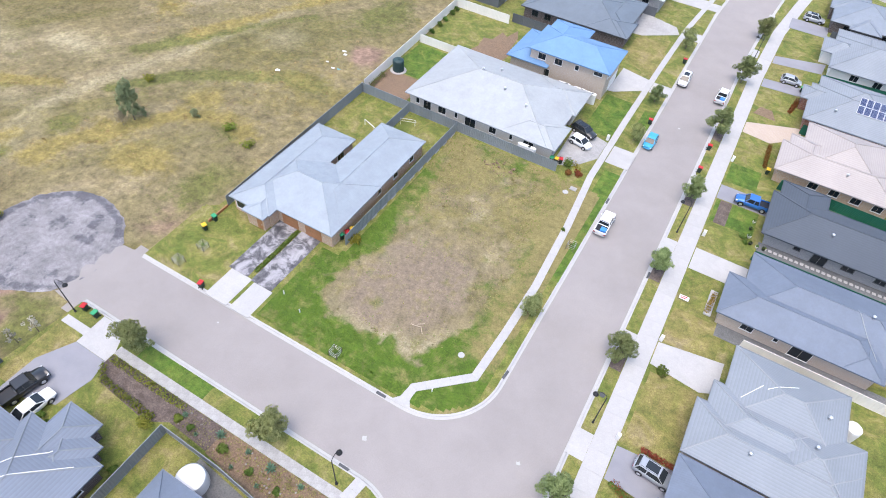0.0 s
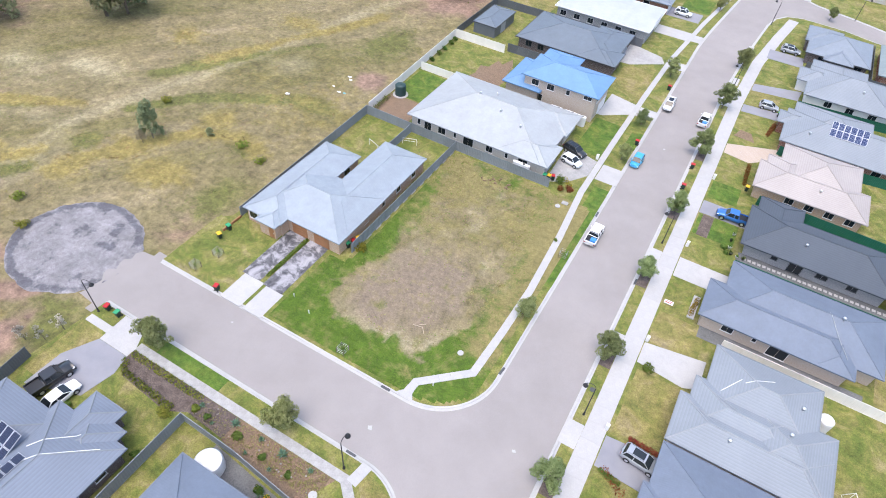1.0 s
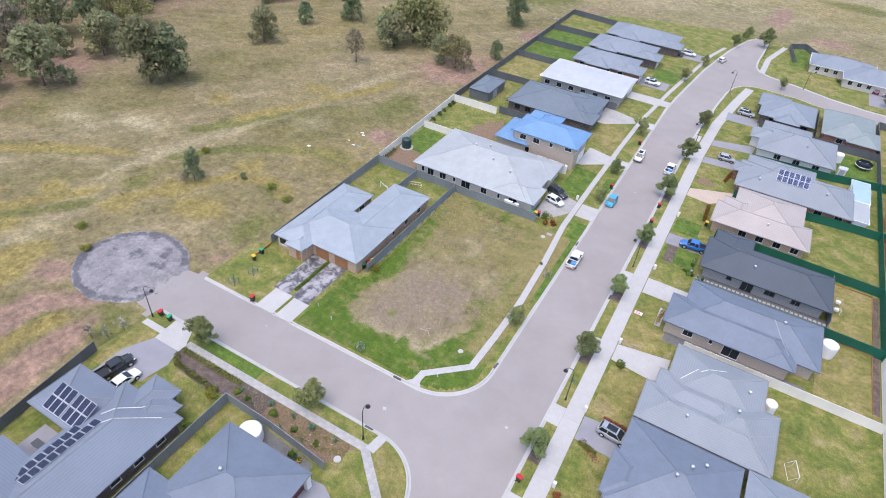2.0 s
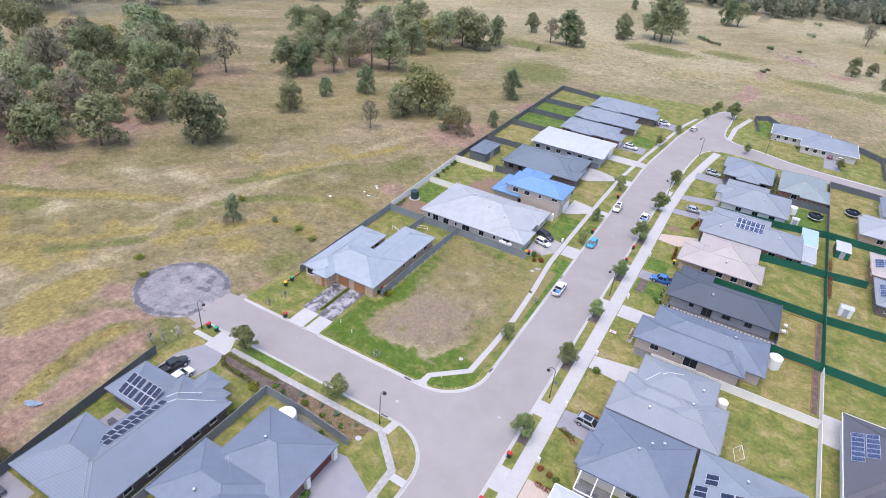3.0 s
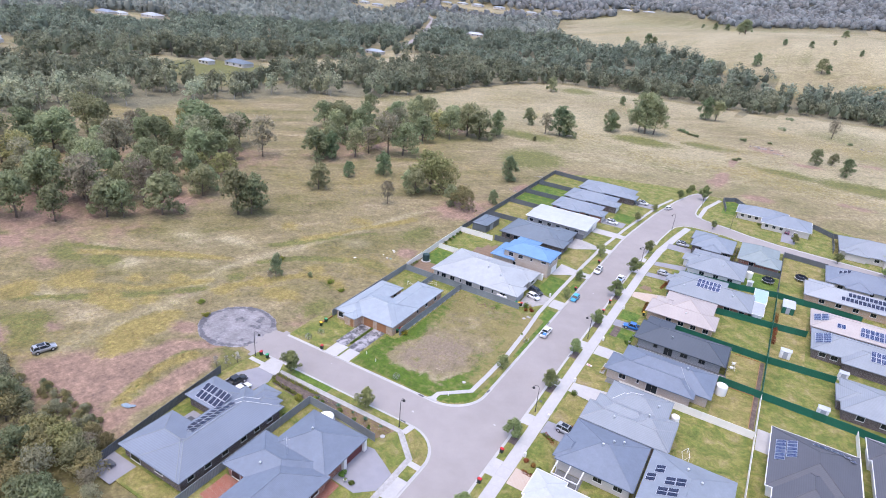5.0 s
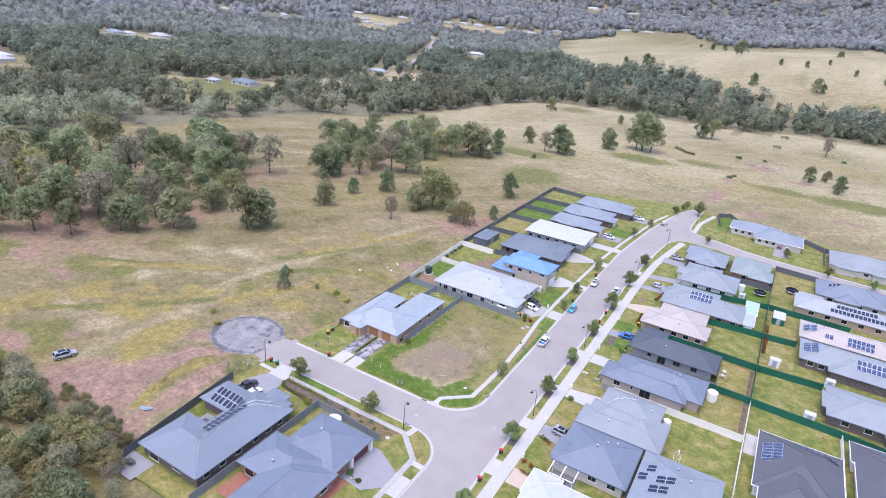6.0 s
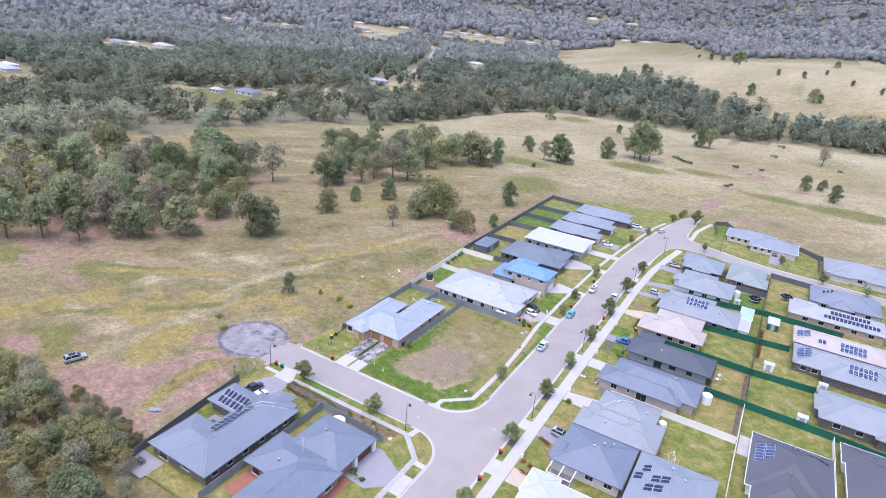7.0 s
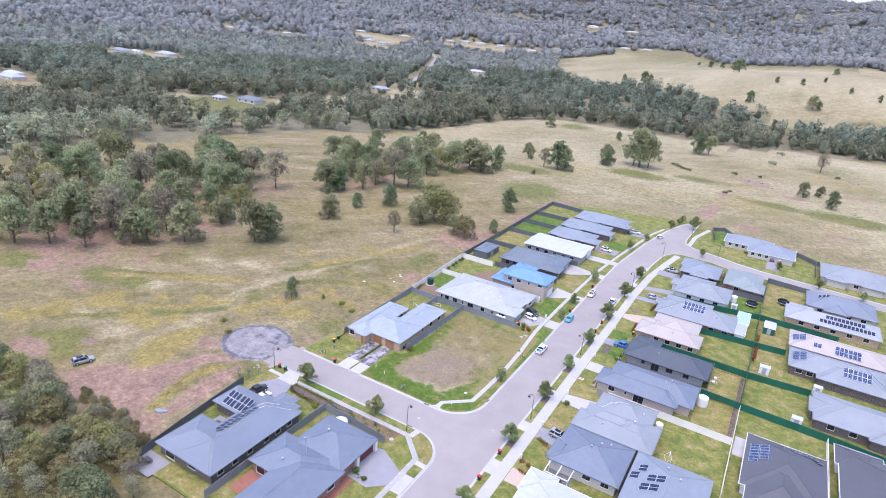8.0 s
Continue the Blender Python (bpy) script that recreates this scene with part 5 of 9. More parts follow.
H["blue"] = house("two-storey tan brick house with a bright blue metal roof", [(-16.2, 63.3, -1.1, 72.3, 5.4), (-19.6, 62.9, -12, 73.6, 3.0), (-15.6, 65.4, -8.4, 75.4, 5.38)], "roof_blue", "brick_sand", eave=5.4, pitch=20, trim="roof_blue",
                  wins=[(0, "S", -13.5, 1.5, 1.2, 3.6), (0, "S", -10.4, 1.5, 1.2, 3.6), (0, "S", -7, 0.8, 1.0, 3.8), (0, "S", -12.4, 1.6, 1.4, 0.8), (0, "E", 65.6, 2.2, 1.2, 3.7), (0, "E", 69.8, 2.0, 1.2, 3.7), (0, "S", -3.2, 1.6, 0.8, 4.1)], garages=[(0, "E", 69.2, 4.4, "white")])
H["w3"] = house("single-storey house with a slate-grey metal roof", [(-25.5, 81.5, -4.6, 96.5), (-12.1, 84, -4.4, 98), (-12, 81.55, -3.5, 88.5)], "roof_slate", "brick_dark", pitch=17, trim="trim_dark", wins=row(0, "S", -24, -13, 4, 1.4) + [(2, "E", 85, 2.0, 1.3, 0.8)], garages=[(1, "E", 93.4, 4.8, "trim_grey")])
H["shed"] = house("dark grey sheet-metal garden shed with roller door", [(-36.2, 82.2, -30.7, 92.4)], "roof_slate", "fence_dark", eave=2.5, pitch=14, trim="trim_dark", cat="shed", nm="shed", inset=0.15, garages=[(0, "E", 86.5, 2.4, "trim_grey")])
H["w4"] = house("house with a low white metal roof", [(-24.4, 100.4, -2.0, 115)], "roof_white", "brick_grey", eave=3.0, pitch=4, trim="white", gable=True, wins=row(0, "S", -24, -4, 6, 1.5), garages=[(0, "E", 111.4, 4.8, "white")])
H["w5"] = house("grey metal-roofed single-storey house with pale drive", [(-22, 118.8, -4.6, 130.6), (-10, 118.85, -2.0, 125.5), (-18, 117.9, -11, 126)], "roof_mid", "brick_red", pitch=19, wins=row(0, "S", -21, -6, 4), garages=[(1, "E", 122, 4.4, "white")])
H["w6"] = house("grey metal-roofed single-storey house with pale drive", [(-22, 132.8, -3, 145.0), (-9, 132.85, -0.6, 139.2), (-19, 131.9, -13, 141)], "roof_mid", "brick_dark", pitch=19, wins=row(0, "S", -21, -6, 4), garages=[(1, "E", 136, 4.4, "white")])
H["w7"] = house("grey-roofed single-storey house at the street's end", [(-21, 147.3, 0.6, 160.3), (-8, 147.35, 2.6, 153.4), (-17, 146.4, -10, 156)], "roof_mid", "brick_dark", pitch=19, wins=row(0, "S", -20, -6, 4), garages=[(1, "E", 150.5, 4.6, "trim_dark")])
H["em2"] = house("house with a white metal roof", [(26, -30, 39.6, -10.6), (25.6, -16, 31, -9.6)], "roof_white", "render_white", pitch=12, trim="white", wins=row(0, "E", -29, -12, 4))
H["em1"] = house("grey-roofed house with dark solar panels", [(41.4, -13, 55.2, 7.4), (44, -16, 56, -2)], "roof_mid", "brick_red", pitch=21, wins=row(0, "E", -2, 6, 2) + row(0, "W", -10, 5, 4), solar=[(42.6, 0.9, 1, 2, "W", "solar_black", 0), (41.6, -1.5, 1, 2, "W", "solar_black", 0), (44.6, -1.9, 2, 2, "W", "solar_black", 0), (43.9, -4.6, 2, 2, "W", "solar_black", 0)], vents=[(47.5, 3.5), (50, 1)])
H["e0"] = house("single-storey house with a smooth grey metal roof", [(27.2, -5.4, 40.7, 7.0), (26.6, -4.8, 31, 1.6)], "roof_grey", "brick_pale", pitch=20, wins=row(0, "S", 33, 40, 2, 1.6) + row(0, "E", -4, 6, 2), vents=[(35, 2.5), (33.6, 0.2), (36.5, 4)])
H["e1"] = house("single-storey house with pale grey ribbed tile roof", [(27.2, 7.5, 43.6, 14.2), (29.5, 13, 41.7, 23.2), (28.3, 10, 40, 17.3), (34, 8.1, 43.75, 17.4)], "tile_grey", "brick_sand", pitch=22, cap="tile_pale", wins=row(0, "E", 9, 16, 2) + row(1, "E", 18, 23, 1), vents=[(33, 10), (38.6, 14), (39.5, 18.5)])
H["e2"] = house("single-storey house with a smooth grey metal roof and sand brick", [(26.3, 26.9, 44.7, 34.0), (28.4, 29, 47.9, 39.2), (40.5, 26.95, 44.8, 33)], "roof_grey", "brick_sand", pitch=22, wins=[(0, "S", 33.5, 0.6, 0.9, 1.2), (0, "S", 36.5, 2.4, 2.0, 0.15), (0, "S", 30.2, 1.5, 1.2, 0.9), (1, "E", 35, 1.8, 1.3, 0.8)], vents=[(42, 34)])
H["e3"] = house("single-storey house with a charcoal tile roof", [(28.5, 43.7, 48.9, 53.4), (29.4, 45.5, 35.8, 56.6)], "tile_charcoal", "brick_grey", pitch=23, trim="tile_charcoal", wins=[(0, "S", 36.5, 1.9, 2.0, 0.1), (0, "S", 33.5, 0.9, 1.0, 1.1), (0, "S", 40, 1.6, 1.2, 0.9), (0, "S", 44, 1.4, 1.2, 0.9), (0, "E", 49, 2.0, 1.3, 0.8)], vents=[(36.5, 46.6)], inset=0.95)
H["e4"] = house("single-storey house with a beige concrete-tile roof", [(27.6, 58.8, 44.6, 66.9), (30.6, 61, 43.1, 74.4), (28.6, 60.5, 35, 69.4)], "tile_beige", "brick_tan", pitch=22, trim="tile_beige", wins=row(0, "S", 32, 44, 4, 1.4) + row(0, "E", 60, 65.5, 1), vents=[(37, 61.4)])
H["e5"] = house("single-storey grey tile-roofed house with blue solar panels", [(29.4, 75.1, 51.4, 87.4), (30.5, 78, 44, 90.9), (28.1, 81.5, 35, 85.9)], "tile_grey", "brick_red", pitch=21, wins=row(0, "S", 40, 51, 3) + row(0, "E", 77, 87, 2), solar=[(36.4, 78.9, 6, 2, "S", "solar")], vents=[(33.5, 78), (46, 79)])
H["e5b"] = house("white metal patio shed behind a house", [(51.5, 76.0, 54.3, 83.9)], "roof_pale", "white", eave=2.4, pitch=6, trim="white", gable=True, cat="shed", nm="shed", inset=0.2)
H["e5c"] = house("patio shelter with a pale aqua sheet roof", [(51.1, 84.3, 54.5, 93.4)], "roof_aqua", "white", eave=2.4, pitch=6, trim="white", gable=True, cat="shed", nm="shed", inset=0.2)
H["e6"] = house("single-storey house with pale tile roof", [(31.2, 95.0, 47.6, 108.7), (31.3, 98, 42, 112.0), (29.2, 100.7, 36, 106.8)], "tile_grey", "render_white", pitch=21, wins=row(0, "S", 34, 46, 3) + row(0, "E", 97.5, 105, 2), vents=[(41, 99)])
H["e7"] = house("grey metal-roofed dark brick corner house", [(29.3, 114.6, 42.3, 128.2), (28.5, 121, 36, 130), (33, 113.2, 39, 121)], "roof_mid", "brick_dark", pitch=21, trim="trim_dark", wins=row(0, "S", 31, 42, 3))
H["e8"] = house("grey-green metal-roofed house in red brick", [(44, 113.4, 55.6, 129.6), (49.5, 112.2, 56.6, 121)], "roof_sage", "brick_red", pitch=22, wins=row(0, "S", 46, 55, 2) + row(0, "E", 115, 128, 3))
H["ne1"] = house("white brick house with grey roof", [(38.2, 163.6, 56.5, 175.2), (47.6, 157.4, 64.6, 171)], "roof_mid", "brick_pale", pitch=20, trim="white", wins=row(0, "S", 39.5, 47, 3, 1.2) + row(1, "S", 48.6, 56, 3, 1.2))
H["ne2"] = house("grey tile-roofed brick house on a back street", [(73.2, 146.5, 96, 163.5), (75, 145.2, 82, 155), (86, 145.4, 93, 154)], "tile_grey", "brick_pale", pitch=20, wins=row(0, "S", 75, 94, 5))
H["s2a2"] = house("grey tile-roofed brick house on a back street", [(69, 113.6, 88.6, 127.6), (74, 112.2, 81, 122)], "tile_shade", "brick_pale", pitch=22, wins=row(0, "S", 71, 87, 4), solar=[(72, 119, 3, 1, "S", "solar_black")])
H["s2a"] = house("pale tile-roofed house with a long run of solar panels", [(63.4, 98.8, 88.6, 110), (64.4, 101, 71, 112)], "tile_pale", "brick_tan", pitch=20, wins=row(0, "S", 66, 87, 5), solar=[(72.5, 100.2, 14, 1, "S", "solar_black"), (74, 102.2, 10, 1, "S", "solar_black")])
H["s2b"] = house("house with pinkish pale tile roof and solar panels", [(65.3, 78.8, 89, 90)], "tile_beige", "brick_red", pitch=19, wins=row(0, "W", 80, 88, 2) + row(0, "S", 68, 86, 4), solar=[(65.9, 82, 2, 4, "W", "solar"), (76.2, 79.8, 6, 2, "S", "solar"), (71, 80.6, 2, 1, "S", "solar")])
H["s2c"] = house("grey tile-roofed house with solar panels", [(65.6, 66, 88.5, 77.8), (72, 63.5, 88.4, 74)], "tile_grey", "brick_dark", pitch=21, wins=row(0, "S", 67, 72, 2), solar=[(66.3, 69, 2, 5, "W", "solar"), (77.5, 66.2, 6, 2, "S", "solar")])
H["s2d"] = house("grey tile-roofed brick house on a back street", [(71.4, 42.8, 92, 56.2), (70.6, 46, 79, 53), (82, 41.6, 88, 50)], "tile_grey", "brick_dark", pitch=20, wins=row(0, "S", 73, 90, 4) + row(0, "W", 45, 55, 2))
H["s2e"] = house("charcoal tile-roofed house with solar panels", [(59.4, 10, 74, 27.8), (60.5, 5, 72, 20)], "tile_dark", "render_white", pitch=23, trim="white", wins=row(1, "W", 7, 18, 3) + row(1, "S", 62, 71, 3), solar=[(60.2, 17.2, 1, 6, "W", "solar"), (61.9, 18.2, 1, 5, "W", "solar"), (66, 24.2, 7, 1, "N", "solar")])
H["s2f"] = house("charcoal-roofed house with white rendered walls", [(76, 0, 92, 34), (75.4, 28.5, 84, 35.5)], "tile_dark", "render_white", pitch=20, trim="white", wins=row(0, "W", 4, 26, 4))
H["a"] = house("dark brick house with grey tile roof and solar panels", [(-29.2, -45.3, -19.3, -23.0), (-34.2, -45.35, -20, -35.2), (-36.2, -31, -26.5, -24.2), (-27.0, -27.5, -22.6, -20.3), (-25.5, -27, -20.8, -21.8)], "tile_shade", "brick_dark", pitch=23, cap="tile_grey",
                wins=[(0, "E", y, 1.3, 1.2, 0.9) for y in (-26, -29, -32, -36, -39.5, -42.8)] + [(1, "S", -31, 2.6, 2.0, 0.1), (1, "S", -25, 2.0, 1.2, 0.9)], solar=[(-28.3, -39.4, 1, 9, "W", "solar_black", 0), (-26.7, -37.8, 1, 9, "W", "solar_black", 0), (-34.0, -30.6, 3, 2, "S", "solar_black", 2), (-30.7, -30.6, 3, 2, "S", "solar_black", 2)])
H["b"] = house("grey metal-roofed house with red brick and a white portico", [(-14.3, -31.5, -2.0, -20.4), (-17.3, -38.6, -4.4, -29.3), (-12.2, -52, -1.4, -31.0)], "roof_grey", "brick_red", pitch=22, wins=[(2, "E", -34, 1.8, 1.4, 0.7), (1, "S", -15, 2.0, 1.9, 0.1), (2, "E", -38, 1.2, 1.4, 0.7), (2, "W", -42, 1.8, 1.4, 0.7)], garages=[(0, "E", -23.6, 4.9, "maroon")], vents=[(-9.5, -26), (-11.5, -36)])
for y in (-20.9, -26.4):
    part("portico_pillar", Geo().slab(-2.75, y - 0.35, -0.03, -1.95, y + 0.35, 2.45, 0.01), M["render_white"], H["b"])
part("portico_beam", Geo().box(-2.6, -26.1, 2.18, -2.05, -21.2, 2.44), M["render_white"], H["b"])


def flashing(h, p, q, material="white"):
    """A strip of bright valley metal laid over the roof's surface between two points of the plan."""
    blocks, eave, pitch = ROOFS[h]
    line = []
    for k in range(13):
        x, y = p[0] + (q[0] - p[0]) * k / 12, p[1] + (q[1] - p[1]) * k / 12
        z = max([eave] + [(b[4] if len(b) > 4 else eave) + min(x - b[0], b[2] - x, y - b[1], b[3] - y) * math.tan(radians(pitch)) for b in blocks if b[0] <= x <= b[2] and b[1] <= y <= b[3]])
        line.append((x, y, z + 0.05))
    part("flashing", Geo().tube(line, 0.045, 5), M[material], h, "bright valley flashing")


flashing(H["a"], (-26.7, -27.9), (-23.6, -24.4))
flashing(H["a"], (-25.9, -29.6), (-20.9, -24.4))
flashing(H["e1"], (31.0, 16.2), (32.7, 18.5))
flashing(H["e1"], (33.1, 18.1), (36.1, 20.3))
flashing(H["e1"], (30.3, 15.4), (34.5, 13.1), "tile_pale")
flashing(H["e1"], (28.3, 12.9), (31.1, 11.4), "tile_pale")
flashing(H["e2"], (40.4, 34.4), (43.6, 29.2), "roof_pale")

# an open patio on posts against the smooth-roofed house
porch = H["e0"]
for x0, y0, x1, y1 in ((27.7, -8.9, 32.5, -8.75), (27.7, -8.9, 27.85, -5.5), (32.35, -8.9, 32.5, -5.5), (30.03, -8.75, 30.17, -5.5)):
    part("patio_beam", Geo().box(x0, y0, 2.22, x1, y1, 2.4), M["white"], porch, "white patio beam")
part("patio_floor", Geo().box(27.7, -8.9, 0.0, 32.5, -5.0, 0.06), M["aggregate_dark"], porch)
for px_, py_ in ((27.85, -8.75), (32.35, -8.75), (30.1, -8.75), (27.85, -5.9)):
    part("patio_post", Geo().box(px_ - 0.05, py_ - 0.05, 0.06, px_ + 0.05, py_ + 0.05, 2.32), M["white"], porch)
mast = part("antenna_mast", Geo().tube([(-9.6, -32.0, 3.6), (-9.6, -32.0, 6.9)], 0.03, 6), M["alloy"], H["b"])
for k in range(5):
    part("antenna_rod", Geo().tube([(-9.95 + 0.18 * k, -32.35, 6.75), (-9.95 + 0.18 * k, -31.65, 6.75)], 0.012, 5), M["alloy"], mast)


# ---------- fences ----------
def fence(name, line, h, material, label, pitch=2.38):
    """Ribbed sheet panels between posts, with a top rail; panels of one length share a mesh."""
    e = empty(name, (line[0][0], line[0][1], 0), label, "fence", "boundary fences")
    shared = {}
    post = mesh("post", Geo().slab(-0.03, -0.03, -0.1, 0.03, 0.03, h + 0.06, 0.01), material)
    for (x1, y1), (x2, y2) in zip(line, line[1:]):
        d = Vector((x2 - x1, y2 - y1))
        n = max(1, round(d.length / pitch))
        w = round(d.length / n, 2)
        if w not in shared:
            g, prof, k = Geo(), [], 8
            for i in range(k):
                a = -w / 2 + w * i / k
                prof += [(a, 0.02), (a + w / k * 0.35, 0.02), (a + w / k * 0.5, -0.02), (a + w / k * 0.85, -0.02)]
            prof.append((w / 2, 0.02))
            vs = [(x, y, z) for z in (0.02, h) for x, y in prof]
            m = len(prof)
            g.add(vs, [(i, i + 1, m + i + 1, m + i) for i in range(m - 1)])
            g.box(-w / 2, -0.035, h - 0.02, w / 2, 0.035, h + 0.04).box(-w / 2, -0.035, -0.02, w / 2, 0.035, 0.05)
            shared[w] = mesh("panel", g, material)
        ang = math.degrees(math.atan2(d.y, d.x))
        for i in range(n):
            for nm, me, s in (("panel", shared[w], (i + 0.5) / n), ("post", post, i / n)):
                ob = new(nm, me)
                ob.parent = e
                ob.matrix_basis = pose(x1 + d.x * s - line[0][0], y1 + d.y * s - line[0][1], 0, 0, 0, ang)
    ob = new("post", post)
    ob.parent = e
    ob.location = (line[-1][0] - line[0][0], line[-1][1] - line[0][1], 0)
    return e


FENCES = [("grey", 1.8, [(-35.8, 10.0), (-36.4, 42.3), (-18.0, 42.1), (-0.8, 42.1)]), ("grey", 1.8, [(-18.2, 12.9), (-18.0, 41.9)]), ("grey", 1.8, [(-26.9, 34.6), (-26.9, 42.0)]),
          ("dark", 1.8, [(-39.0, -20.6), (-37.2, -36), (-35.6, -47.6)]), ("grey", 1.8, [(-18.2, -47.5), (-18.3, -17.2), (-10.7, -17.4), (-2.0, -18.2)]),
          ("white", 1.8, [(-36.6, 43.2), (-38.1, 77.8), (-26.2, 77.8)]), ("white", 1.6, [(-36.9, 61.6), (-28.8, 61.6)]), ("white", 1.7, [(30.2, 25.2), (56.8, 25.0)]), ("white", 1.5, [(57.0, 39.5), (57.0, 6.0)]),
          ("dark", 1.8, [(-38.2, 78.6), (-38.2, 165.6), (-22, 163.5)]), ("dark", 1.8, [(-38.0, 98.2), (-2.5, 98.9)]), ("dark", 1.8, [(-38.0, 116.8), (-6, 116.8)]), ("dark", 1.8, [(-38, 131.8), (-22, 131.8)]), ("dark", 1.8, [(-38, 146.2), (-22, 146.2)]), ("dark", 1.8, [(-26, 79), (-3, 79)]),
          ("green", 1.8, [(57, 39.8), (57, 96)]), ("green", 1.8, [(48.2, 40.6), (56.8, 40.2), (74, 39.4), (90, 37.5)]), ("green", 1.8, [(29.2, 57.6), (42, 57.2), (56.8, 56.5), (71.2, 57.4)]), ("green", 1.8, [(30, 74.4), (45, 74.5)]), ("green", 1.8, [(45, 74.6), (51.6, 75.2), (56.8, 75.4), (65, 76.4)]),
          ("green", 1.8, [(30.8, 93.0), (47, 94.4), (56.8, 96.4), (78, 95.6)]), ("green", 1.8, [(28.6, 40.5), (48, 40.5)]), ("dark", 1.8, [(30.4, 111.8), (57, 111.6), (57, 132.4), (70, 131.0)]), ("dark", 1.8, [(43.1, 112), (43.1, 130.4)]), ("dark", 1.8, [(57, 96.6), (57, 111.4)]), ("dark", 1.8, [(49.2, 43), (49.2, 55.6)]),
          ("white", 1.4, [(29.2, 131.2), (39.5, 130.8)]), ("dark", 1.8, [(34.3, 168.7), (31.6, 182.2), (36.2, 185.6), (41, 178), (66, 172), (72, 166)]), ("dark", 1.8, [(72, 148.6), (72, 166.5), (100, 164.5)]), ("dark", 1.6, [(40.9, 7.6), (40.9, -8)]), ("white", 1.5, [(74.6, 6), (74.6, 38.6)])]
FM = {"grey": "slate-grey ribbed metal fence", "dark": "charcoal ribbed metal fence", "white": "cream ribbed metal fence", "green": "dark green ribbed metal fence"}
for fk, fh, fl in FENCES:
    fence("fence", fl, fh, M["fence_" + fk], FM[fk])


plinth = tagged(new("fence_plinth"), "pale concrete plinth panels under a fence", "plinth")
plinth_me = mesh("panel", Geo().slab(-0.02, -0.62, 0.0, 0.02, 0.62, 0.3, 0.008), M["concrete_white"])
for k in range(12):
    ob = new("panel", plinth_me)
    ob.parent = plinth
    ob.matrix_basis = pose(-18.13 + 0.0069 * 2.38 * (k + 0.5), 13.2 + 2.38 * (k + 0.5), 0.0)
    ob.location.x += 0.1


# ---------- trees ----------
def leaf_quads(rng, centres, radii, counts, size, flat=0.75, cores=None, ragged=0.3):
    """Leaf sprays on lumpy shells round clump centres: corners, four to a spray, and the way each spray faces, which follows the crown's swell."""
    c, r = np.repeat(np.asarray(centres, float), counts, 0), np.repeat(np.asarray(radii, float), counts)
    n = len(r)
    d = rng.normal(size=(n, 3))
    d /= np.linalg.norm(d, axis=1)[:, None]
    p = c + d * (r * (0.55 + 0.5 * rng.random(n) ** 0.6))[:, None] * np.array((1, 1, flat))
    nn = d + rng.normal(size=(n, 3)) * 0.55 + np.array((0, 0, 0.35))
    nn /= np.linalg.norm(nn, axis=1)[:, None]
    a = np.cross(nn, rng.normal(size=(n, 3)))
    a /= np.linalg.norm(a, axis=1)[:, None] + 1e-9
    b = np.cross(nn, a)
    s = size * (0.6 + 0.8 * rng.random(n))[:, None]
    way = d * 0.7 + nn * ragged + np.array((0, 0, 0.55))
    if cores is not None:
        q = p - np.repeat(np.asarray(cores, float), counts, 0)
        way = way + 0.8 * q / (np.linalg.norm(q, axis=1)[:, None] + 1e-9)
    way /= np.linalg.norm(way, axis=1)[:, None]
    return np.stack([p - a * s, p - b * s * 0.55, p + a * s, p + b * s * 0.55], 1).reshape(-1, 3), np.repeat(way, 4, 0)


def quads_mesh(name, leaves, material):
    v, way = leaves
    me = bpy.data.meshes.new(name)
    n = len(v) // 4
    me.vertices.add(len(v))
    me.vertices.foreach_set("co", np.asarray(v, dtype=np.float32).ravel())
    me.loops.add(4 * n)
    me.loops.foreach_set("vertex_index", np.arange(4 * n, dtype=np.int32))
    me.polygons.add(n)
    me.polygons.foreach_set("loop_start", np.arange(0, 4 * n, 4, dtype=np.int32))
    me.materials.append(material)
    me.update(calc_edges=True)
    me.attributes.new("custom_normal", "FLOAT_VECTOR", "POINT").data.foreach_set("vector", np.asarray(way, dtype=np.float32).ravel())
    me.update()
    return me


